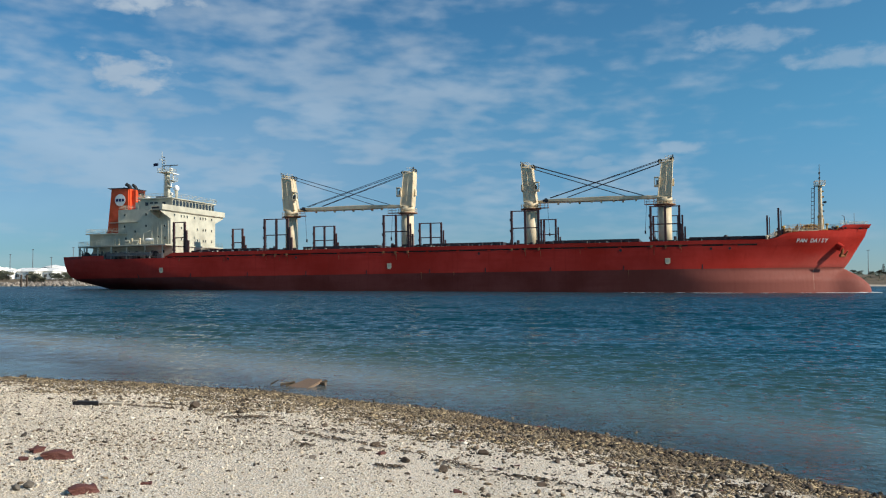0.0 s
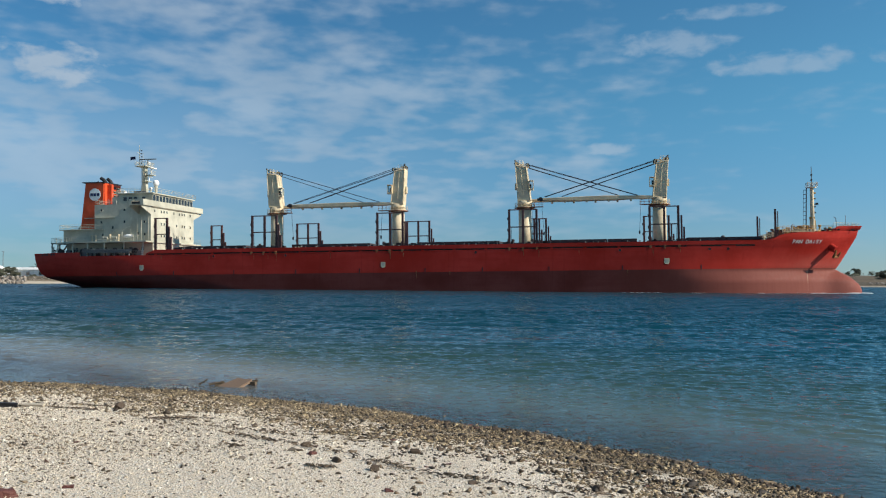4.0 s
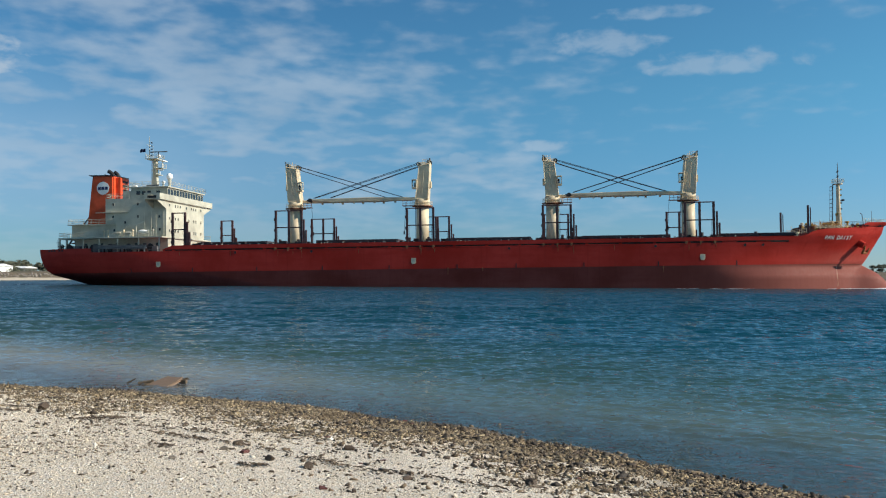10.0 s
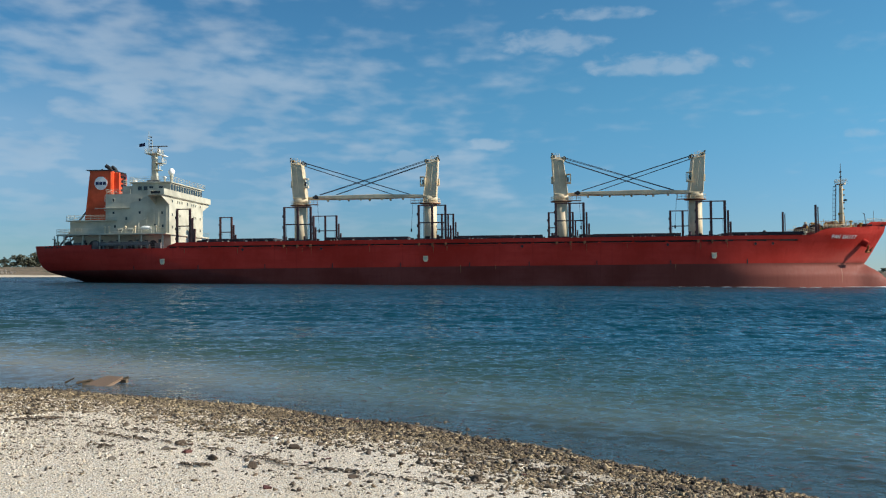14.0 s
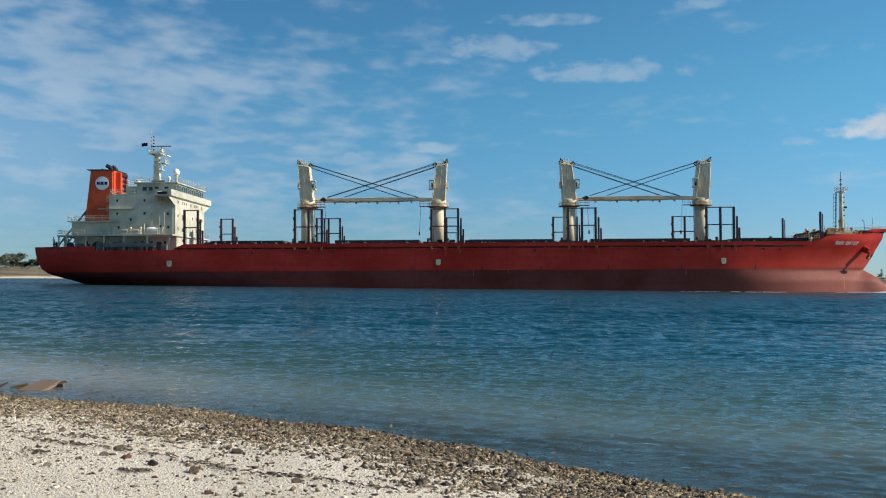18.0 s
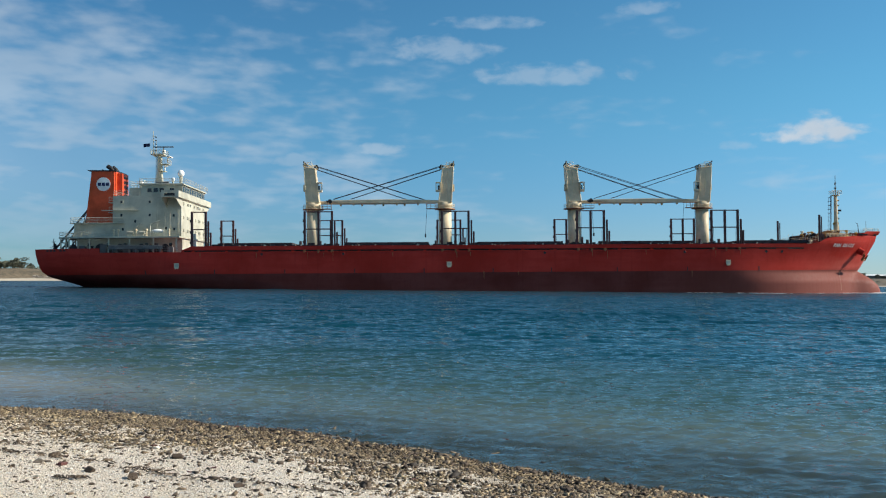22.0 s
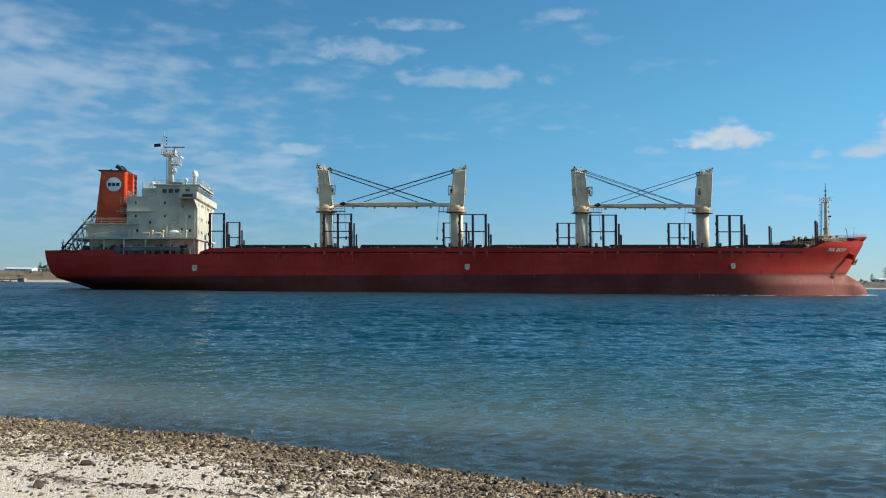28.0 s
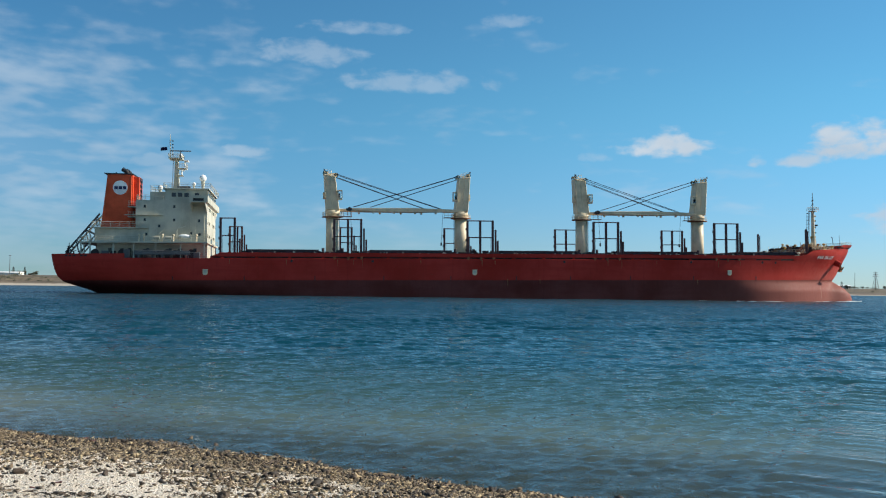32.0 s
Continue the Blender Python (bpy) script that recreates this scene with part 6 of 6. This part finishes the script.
def weed(ax, ay, bx, by, wide, count, seed):
    """A line of dry strands left by the tide."""
    r = random.Random(seed)
    bm = bmesh.new()
    for _ in range(count):
        u = r.random()
        x = ax + (bx - ax) * u + r.gauss(0, wide * 0.5)
        y = ay + (by - ay) * u + r.gauss(0, wide * 0.35)
        t = math.atan2(by - ay, bx - ax) + r.gauss(0, 1.0)
        n, step = 4, r.uniform(0.012, 0.035)
        last = None
        for k in range(n + 1):
            z = float(beach_height(x, y)) + 0.012 + 0.018 * math.sin(math.pi * k / n) * r.random()
            w = 0.003 + 0.005 * math.sin(math.pi * k / n)
            nx, ny = -math.sin(t) * w, math.cos(t) * w
            ring = [bm.verts.new((x + nx, y + ny, z)), bm.verts.new((x, y, z + w * 1.4)), bm.verts.new((x - nx, y - ny, z))]
            if last:
                for i, j in ((0, 1), (1, 2), (2, 0)):
                    bm.faces.new((last[i], last[j], ring[j], ring[i]))
            last = ring
            t += r.gauss(0, 0.35)
            x, y = x + step * math.cos(t), y + step * math.sin(t)
    bmesh.ops.recalc_face_normals(bm, faces=bm.faces)
    return tagged(part("seaweed", bm, WEED), "dry brown seaweed strands along the tide line", "seaweed", "seaweed on the beach", "stuff")


weed(-2.77, 10.01, -2.22, 9.70, 0.08, 16, 1)
weed(-2.10, 9.50, -1.80, 9.3, 0.14, 24, 2)
weed(-1.80, 9.30, -1.10, 8.80, 0.09, 26, 3)
weed(-3.86, 11.16, -3.25, 10.4, 0.14, 18, 4)
weed(-7.75, 13.0, -7.1, 12.95, 0.10, 30, 5)
weed(-2.66, 8.87, -2.42, 8.90, 0.05, 30, 6)
weed(-3.9, 9.75, -3.6, 9.65, 0.06, 25, 7)
weed(-0.2, 9.0, 0.4, 8.6, 0.08, 30, 8)
weed(-5.75, 11.8, -5.25, 12.0, 0.16, 70, 9)
weed(-7.6, 12.2, -6.9, 12.3, 0.10, 40, 10)
weed(-5.0, 11.2, -3.4, 10.9, 0.10, 40, 11)
weed(-4.1, 10.6, -2.9, 10.1, 0.12, 60, 12)
weed(-1.2, 9.0, 0.1, 8.3, 0.10, 50, 13)


def sunken_weed(seed, count, left, right, off, spread):
    """Olive weed lying on the bed in a line along the shore."""
    r = random.Random(seed)
    bm = bmesh.new()
    for _ in range(count):
        x = r.uniform(left, right)
        d = off + 0.25 * math.sin(x * 1.3 + seed) + r.gauss(0, spread)
        y = float(np.interp(x, SHORE_X, SHORE_Y)) + d / 0.78
        z, s, t = float(beach_height(x, y)) + 0.004, r.uniform(0.02, 0.055), r.uniform(0, 6.28)
        q = [bm.verts.new((x + s * math.cos(t + k * 1.57) * (1.8 if k % 2 else 0.7), y + s * math.sin(t + k * 1.57) * (1.8 if k % 2 else 0.7), z + r.uniform(0, 0.02))) for k in range(4)]
        bm.faces.new(q)
    return tagged(part("sunken_seaweed", bm, ALGAE), "dark olive weed lying under the shallow water", "seaweed", "seaweed under the water", "stuff")


sunken_weed(1, 2600, 0.5, 8.0, 1.0, 0.10)
sunken_weed(2, 2200, -1.5, 9.0, 2.0, 0.18)
sunken_weed(3, 900, -6.0, 2.0, 1.2, 0.15)


def slab(name, x, y, z, size, turn, mat, label, category, seed):
    bm = bmesh.new()
    block(bm, -0.5, 0.5, -0.5, 0.5, 0, 1)
    bmesh.ops.subdivide_edges(bm, edges=bm.edges[:], cuts=4, use_grid_fill=True)
    off = Vector((seed * 3.1, 0, 0))
    for v in bm.verts:
        n = noise.noise_vector(v.co * 2.2 + off)
        v.co = Vector((v.co.x * size[0] * (1 - 0.25 * (v.co.y + 0.5)) + n.x * 0.04 * size[0], v.co.y * size[1] + n.y * 0.08 * size[1],
                       v.co.z * size[2] + n.z * 0.12 * size[2]))
    ob = part(name, bm, mat)
    ob.matrix_basis = pose(x, y, z, 0, 0, turn)
    return tagged(ob, label, category)


drift = tagged(new("driftwood"), "flat weathered wood slab with dark broken ends in the shallows", "driftwood")
drift.matrix_basis = pose(-7.2, 18.6, -0.05)
for x, y, z, size, turn, mat, name in ((0.05, 0, 0.05, (0.60, 0.62, 0.06), -24, WOOD, "slab"), (-0.34, 0.06, 0.02, (0.22, 0.16, 0.10), 30, WEED, "broken_end"),
                                       (0.40, 0.15, 0.06, (0.20, 0.10, 0.07), -20, WEED, "broken_end")):
    ob = slab(name, x, y, z, size, turn, mat, "", "", 3 + len(drift.children))
    ob.parent = drift
    ob.matrix_basis = ob.matrix_basis @ pose(0, 0, 0, 14 if name == "slab" else 0)
for k, (ax, ay, bx, by) in enumerate(((-0.55, 0.0, -0.25, 0.12), (-0.50, -0.1, -0.2, 0.0), (0.2, 0.1, 0.50, 0.22), (0.1, 0.25, 0.45, 0.3), (-0.78, 0.0, -0.6, 0.03))):
    bm = bmesh.new()
    tube(bm, (ax, ay, 0.07), (bx, by, 0.13 + 0.01 * k), 0.022, 0.012, 6)
    part("stick", bm, WEED, drift)
slab("driftwood", -8.15, 12.03, float(beach_height(-8.15, 12.03)) - 0.01, (0.42, 0.10, 0.07), 4, BLACK, "dark stick of driftwood lying on the sand", "driftwood", 5)
slab("plank", -7.86, 12.25, float(beach_height(-7.86, 12.25)) - 0.012, (0.40, 0.16, 0.05), 3, PALE_WOOD, "pale bleached plank half sunk in the sand", "plank", 6)

for ob in scene.objects:                                 # lay the drawn beach out at its scale
    if ob not in before_beach and ob.parent is None:
        ob.matrix_basis = Matrix.Scale(BEACH, 4) @ ob.matrix_basis

# ---- the far bank ----
def bank_point(turn, back):
    """The place on the far bank in a direction, so many metres behind its waterline."""
    a = radians(turn)
    lo, hi = 150.0, 900.0
    for _ in range(40):
        mid = (lo + hi) / 2
        if mid * math.cos(a) < bank_line(mid * math.sin(a)):
            lo = mid
        else:
            hi = mid
    r = lo + back / math.cos(a)
    x, y = r * math.sin(a), r * math.cos(a)
    return x, y, float(ground_height(x, y))


def crown(bm, clumps, leaf, count, rng):
    """Leaf cards, bent and turned, in clumps given as centre and radii."""
    for cx, cy, cz, rx, rz in clumps:
        for _ in range(count):
            d = Vector((rng.gauss(0, 1), rng.gauss(0, 1), rng.gauss(0, 1))).normalized() * rng.uniform(0.55, 1.0)
            p = Vector((cx + d.x * rx, cy + d.y * rx, cz + d.z * rz))
            t = Vector((rng.gauss(0, 1), rng.gauss(0, 1), rng.gauss(0, 0.6))).normalized()
            u = t.orthogonal().normalized()
            s = leaf * rng.uniform(0.6, 1.4)
            q = [bm.verts.new(p + t * s), bm.verts.new(p + u * s * 0.6), bm.verts.new(p - t * s), bm.verts.new(p - u * s * 0.6 + t.cross(u) * s * 0.4)]
            bm.faces.new((q[0], q[1], q[2]))
            bm.faces.new((q[0], q[2], q[3]))


def scrub_tree(seed, tall, wide):
    rng = random.Random(seed)
    top = tagged(new("tree"), "dark green coastal tree with a spreading crown", "tree", "trees on the far bank")
    bm = bmesh.new()
    tube(bm, (0, 0, -0.3), (0.1, 0, tall * 0.45), 0.22, 0.15, 7)
    clumps = []
    for k in range(10):
        a = rng.uniform(0, 6.28)
        reach = wide * rng.uniform(0.15, 0.42)
        z = tall * rng.uniform(0.20, 0.84)
        tip = (math.cos(a) * reach, math.sin(a) * reach, z)
        tube(bm, (0.05, 0, tall * rng.uniform(0.25, 0.45)), tip, 0.12, 0.04, 5)
        clumps.append((*tip, wide * rng.uniform(0.17, 0.28), tall * rng.uniform(0.13, 0.20)))
    part("trunk", bm, BARK, top)
    bm = bmesh.new()
    crown(bm, clumps, 0.34, 90, rng)
    part("crown", bm, LEAF, top)
    return top


def pine_tree(seed, tall):
    rng = random.Random(seed)
    top = tagged(new("pine"), "tall narrow dark green island pine", "tree", "pines on the far bank")
    bm = bmesh.new()
    tube(bm, (0, 0, -0.3), (0, 0, tall), 0.25, 0.04, 7)
    levels = int(tall / 1.1)
    clumps = []
    for k in range(levels):
        z = 1.6 + (tall - 1.8) * k / levels
        reach = (1 - k / levels) ** 0.8 * tall * 0.19 + 0.25
        for j in range(5):
            a = 6.28 * j / 5 + k * 0.7
            tip = (math.cos(a) * reach, math.sin(a) * reach, z + 0.25)
            tube(bm, (0, 0, z), tip, 0.05, 0.02, 4)
            clumps.append((tip[0] * 0.7, tip[1] * 0.7, z + 0.15, reach * 0.42, 0.26))
    part("trunk", bm, BARK, top)
    bm = bmesh.new()
    crown(bm, clumps, 0.26, 9, rng)
    part("crown", bm, PINE, top)
    return top


TREES = [scrub_tree(31 + k, t, w) for k, (t, w) in enumerate(((5.5, 7.5), (4.2, 7.0), (6.5, 8.5), (3.2, 5.5)))]
PINES = [pine_tree(51, 10.5), pine_tree(52, 7.0)]
for k, ob in enumerate(TREES + PINES):
    ob.matrix_basis = pose(*bank_point(-2 + k * 1.5, 60))


def plant(ob, turn, back, size=1.0, spin=0.0):
    x, y, z = bank_point(turn, back)
    made = copy_thing(ob, Matrix.LocRotScale((x, y, z), Euler((0, 0, spin)), (size, size, size * 0.97)))
    made.scale = (size, size, size * 0.97)
    return made


rng = random.Random(77)
# direction span, how many, how far back, size span
for a, c, count, back, small, big in ((-41, -33.5, 30, 20, 0.4, 0.62), (-30.6, -28.6, 6, 40, 0.7, 0.95), (-28.3, -26.2, 4, 40, 0.5, 0.8), (-26, -18.4, 46, 32, 0.65, 1.05),
                                      (-18.3, -16, 6, 60, 0.35, 0.6), (-14, -9, 12, 80, 0.3, 0.55), (12.5, 16.5, 16, 90, 0.3, 0.5), (16.8, 18.6, 7, 60, 0.35, 0.6),
                                      (18.6, 21.5, 14, 24, 0.4, 0.65), (21.5, 27.5, 9, 50, 0.35, 0.6), (27.5, 33, 8, 90, 0.35, 0.6), (33, 38, 12, 110, 0.3, 0.5), (38, 44, 16, 130, 0.3, 0.55),
                                      (-34, -28.4, 16, 95, 0.8, 1.2)):
    for k in range(count):
        plant(rng.choice(TREES), rng.uniform(a, c), back + rng.uniform(-5, 12), rng.uniform(small, big), rng.uniform(0, 6))
for turn, back, size, which in ((-27.3, 60, 0.8, 0), (-26.6, 62, 0.8, 1), (-15.6, 60, 0.5, 1), (-14.6, 60, 0.4, 1), (-12.4, 80, 0.7, 1), (-11.2, 90, 0.55, 0), (-10.2, 84, 0.6, 1), (-9.6, 90, 0.6, 1),
                                (14.4, 60, 0.7, 1), (15.6, 60, 0.8, 1), (16.0, 62, 0.6, 1), (27.9, 40, 0.7, 1), (28.6, 40, 0.7, 1), (29.9, 44, 0.65, 1), (31.4, 60, 0.7, 1),
                                (38.2, 80, 0.8, 1), (40.2, 90, 0.7, 1)):
    plant(PINES[which], turn, back, size, turn)

# low scrub along the crest of the bank
bm = bmesh.new()
clumps = []
for k in range(330):
    turn = rng.choice((rng.uniform(-41, -8), rng.uniform(12, 45)))
    if turn < -33:
        continue
    x, y, z = bank_point(turn, rng.uniform(14, 48))
    r = rng.uniform(0.8, 2.2)
    clumps.append((x, y, z + r * 0.25, r, r * 0.45))
crown(bm, clumps, 0.30, 26, rng)
tagged(part("scrub", bm, LEAF), "low grey-green scrub along the far bank", "scrub", kind="stuff")

# rock revetment and broken rocks along the water
bm = bmesh.new()
for k in range(900):
    turn = rng.choice((rng.uniform(-41, -33.2), rng.uniform(-41, -33.2), rng.uniform(-33, -26), rng.uniform(-18, -14), rng.uniform(18, 24)))
    steep = turn < -33.2
    x, y, z = bank_point(turn, rng.uniform(0.0, 11.0) if steep else rng.uniform(6, 11))
    r = rng.uniform(0.3, 0.75) if steep else rng.uniform(0.2, 0.5)
    bmesh.ops.create_icosphere(bm, subdivisions=1, radius=r, matrix=Matrix.LocRotScale((x, y, z + r * 0.3), Euler((rng.random() * 6, rng.random() * 6, 0)), (1.2, 0.9, 0.7)))
tagged(part("revetment_rocks", bm, ROCK), "grey-brown rocks along the far waterline", "rocks", kind="stuff")


def shed(turn, back, wide, deep, tall, roof, name="shed", label="white low shed with a pitched roof", wall=WHITE, cover=WHITE):
    x, y, z = bank_point(turn, back)
    top = tagged(new(name), label, "building", "buildings on the far bank")
    top.matrix_basis = pose(x, y, z - 0.4, 0, 0, -10)
    bm = bmesh.new()
    block(bm, -wide / 2, wide / 2, -deep / 2, deep / 2, 0, tall)
    part("wall", bm, wall, top)
    bm = bmesh.new()
    v = [bm.verts.new(q) for q in ((-wide / 2 - 0.4, -deep / 2 - 0.4, tall), (wide / 2 + 0.4, -deep / 2 - 0.4, tall), (wide / 2 + 0.4, 0, tall + roof), (-wide / 2 - 0.4, 0, tall + roof),
                                   (-wide / 2 - 0.4, deep / 2 + 0.4, tall), (wide / 2 + 0.4, deep / 2 + 0.4, tall))]
    for q in ((0, 1, 2, 3), (3, 2, 5, 4), (0, 3, 4), (1, 5, 2), (0, 4, 5, 1)):
        bm.faces.new([v[i] for i in q])
    part("roof", bm, cover, top)
    n = max(1, int(wide / 5))
    for k in range(n):
        u = -wide / 2 + wide * (k + 0.5) / n
        bm = bmesh.new()
        block(bm, u - 0.7, u + 0.7, -deep / 2 - 0.04, -deep / 2 + 0.05, 1.0, min(2.2, tall - 0.3))
        part("window", bm, GLASS, top)
    return top


for turn, wide, tall, roof in ((-41.0, 16, 3.0, 1.4), (-39.4, 9, 3.4, 1.6), (-38.3, 7, 2.8, 1.2), (-37.2, 10, 3.2, 1.4), (-36.0, 7, 3.4, 1.3), (-35.0, 9, 2.8, 1.2), (-34.0, 7, 2.4, 1.0)):
    shed(turn, 48, wide, 9, tall, roof)
shed(-32.2, 40, 34, 10, 3.0, 0.9, label="long low white shed with a flat pale roof")
shed(-30.0, 52, 22, 8, 2.4, 0.8, label="long low grey shed", wall=GREY)
shed(-13.4, 60, 12, 6, 1.5, 0.5)
shed(-10.6, 75, 14, 6, 1.4, 0.5)
shed(34.2, 120, 40, 8, 2.2, 0.8, label="long low pale shed far behind the bank", wall=GREY)
shed(39.5, 160, 30, 8, 2.2, 0.8, label="long low pale shed far behind the bank")


def tank(turn, back, r, tall):
    x, y, z = bank_point(turn, back)
    top = tagged(new("storage_tank"), "white cylindrical storage tank", "tank", "tanks on the far bank")
    top.matrix_basis = pose(x, y, z - 0.3)
    bm = bmesh.new()
    tube(bm, (0, 0, 0), (0, 0, tall), r, r, 32)
    part("shell", bm, WHITE, top, smooth=False)
    bm = bmesh.new()
    tube(bm, (0, 0, tall), (0, 0, tall + r * 0.18), r, 0.4, 32)
    part("roof", bm, WHITE, top)


tank(-40.0, 90, 5, 5.0)
tank(-38.6, 95, 4, 4.6)
tank(-36.0, 90, 5, 5.4)
tank(-34.8, 92, 3, 4.6)


def pole(turn, back, tall, name="lamp_post", label="thin grey lamp post on the far bank"):
    x, y, z = bank_point(turn, back)
    top = tagged(new(name), label, "post", "posts on the far bank")
    top.matrix_basis = pose(x, y, z - 0.3)
    bm = bmesh.new()
    tube(bm, (0, 0, 0), (0, 0, tall), 0.16, 0.09, 6)
    part("post", bm, GREY, top)
    bm = bmesh.new()
    tube(bm, (-0.6, 0, tall - 0.2), (0.6, 0, tall - 0.2), 0.08, seg=5)
    part("cross_arm", bm, GREY, top)


for turn, back, tall in ((-38.4, 60, 10), (-37.2, 60, 12), (-36.2, 60, 9), (-35.0, 60, 13), (-34.4, 60, 10), (-31.8, 40, 12), (-17.0, 50, 10), (-12.0, 55, 8), (-10.4, 60, 9), (13.6, 60, 11), (21.2, 40, 8), (34.6, 70, 9), (36.2, 90, 7), (40.9, 70, 10)):
    pole(turn, back, tall)


def pylon(turn, back, tall):
    x, y, z = bank_point(turn, back)
    top = tagged(new("power_pylon"), "grey lattice power pylon in the distance", "pylon", "pylons in the distance")
    top.matrix_basis = pose(x, y, z)
    bm = bmesh.new()
    w = tall * 0.13
    for sx in (-1, 1):
        for sy in (-1, 1):
            tube(bm, (sx * w, sy * w, 0), (sx * 0.5, sy * 0.5, tall * 0.8), 0.22, 0.15, 5)
            tube(bm, (sx * 0.5, sy * 0.5, tall * 0.8), (0, 0, tall), 0.15, 0.1, 5)
    for k in range(6):
        u, v = k / 7.5, (k + 1) / 7.5
        a, c = w * (1 - u) + 0.5 * u, w * (1 - v) + 0.5 * v
        for s in (-1, 1):
            tube(bm, (-a, s * a, tall * 0.8 * u), (c, s * c, tall * 0.8 * v), 0.13, seg=4)
            tube(bm, (a, s * a, tall * 0.8 * u), (-c, s * c, tall * 0.8 * v), 0.13, seg=4)
    part("lattice", bm, GREY, top)
    for u, reach in ((0.72, 5), (0.84, 4.2), (0.95, 3.2)):
        bm = bmesh.new()
        tube(bm, (-reach, 0, tall * u), (reach, 0, tall * u), 0.2, seg=4)
        tube(bm, (-reach, 0, tall * u), (0, 0, tall * u + 1.2), 0.12, seg=4)
        tube(bm, (reach, 0, tall * u), (0, 0, tall * u + 1.2), 0.12, seg=4)
        part("cross_arm", bm, GREY, top)


pylon(42.0, 520, 22)
pylon(38.9, 700, 22)

# small jetty and its posts
jetty = tagged(new("jetty"), "low dark jetty with a pale block at its end", "jetty")
x, y, z = bank_point(-14.6, 2)
jetty.matrix_basis = pose(x, y, 0, 0, 0, -10)
bm = bmesh.new()
block(bm, -5, 10, -1.2, 1.2, 0.75, 1.0)
part("deck", bm, BROWN_STONE, jetty)
for k in range(5):
    bm = bmesh.new()
    tube(bm, (-4 + 3 * k, -0.9, -2.5), (-4 + 3 * k, -0.9, 0.75), 0.2, seg=7)
    part("pile", bm, BROWN_STONE, jetty)
bm = bmesh.new()
block(bm, 8.0, 10.4, -1.2, 1.2, -2, 1.55, 0.1)
part("end_block", bm, ROCK, jetty, "pale concrete end block")
for turn in (-37.8, -37.5):
    x, y, z = bank_point(turn, -6)
    bm = bmesh.new()
    tube(bm, (x, y, -3), (x, y, 3.6), 0.28, seg=8)
    tagged(part("mooring_pile", bm, BROWN_STONE), "dark timber mooring pile standing in the water", "pile", "mooring piles")

# ---- broken water along the hull, which goes with the ship ----
wake = tagged(new("bow_wave"), "thin white broken water along the moving hull", "wave")
rng = random.Random(3)
bm = bmesh.new()
for k in range(420):
    x = 174.9 - abs(rng.gauss(0, 4))
    z = -0.0153 * x
    y = -half_breadth(x, z) - rng.uniform(-0.05, 0.35)
    if x > 173.5:
        x, y = x + rng.uniform(0, 1.2), rng.uniform(-2.2, 0.6)
    r = rng.uniform(0.03, 0.10) * (2.2 if x > 172 else 1.0)
    bmesh.ops.create_icosphere(bm, subdivisions=1, radius=r, matrix=Matrix.LocRotScale((x, y, z + 0.03), None, (2.6, 1.0, 0.7)))
last, r = None, 0.02
for k in range(130):                                     # thin continuous curl along the forebody
    x = 128 + 45.5 * k / 129
    q = Vector((x, -half_breadth(x, -0.0153 * x) - 0.08, -0.0153 * x + 0.02))
    r = max(0.006, min(0.05, r + rng.uniform(-0.02, 0.0205)))
    if last and r > 0.012:
        tube(bm, last, q, r, r, 6)
    last = q
for k in range(90):
    x = rng.uniform(-9, 5)
    r = rng.uniform(0.03, 0.09)
    bmesh.ops.create_icosphere(bm, subdivisions=1, radius=r, matrix=Matrix.LocRotScale((x, rng.uniform(-5, 4), -0.0153 * x + 0.02), None, (4, 1.2, 0.6)))
tagged(part("foam", bm, FOAM, wake), kind="stuff")


def motions():
    """The ship steams to the right and turns slowly towards the beach; its bow wave goes with it."""
    rows = []
    for k in range(17):
        t = 2.0 * k
        x = -129.60 + 3.2689 * t + 0.000265 * (t - 16) ** 2
        turn = math.degrees(-0.07219 - 0.001936 * (t - 16))
        rows.append((t, pose(x, 191.18, 0.006, 0, -0.876, turn)))
    walk(ship, rows)
    walk(wake, rows)
    # the ripples drift slowly along the shore
    walk(water, [(0.0, pose(4.0, 1.5, 0)), (16.0, pose(0, 0, 0)), (32.0, pose(-4.0, -1.5, 0))])


motions()
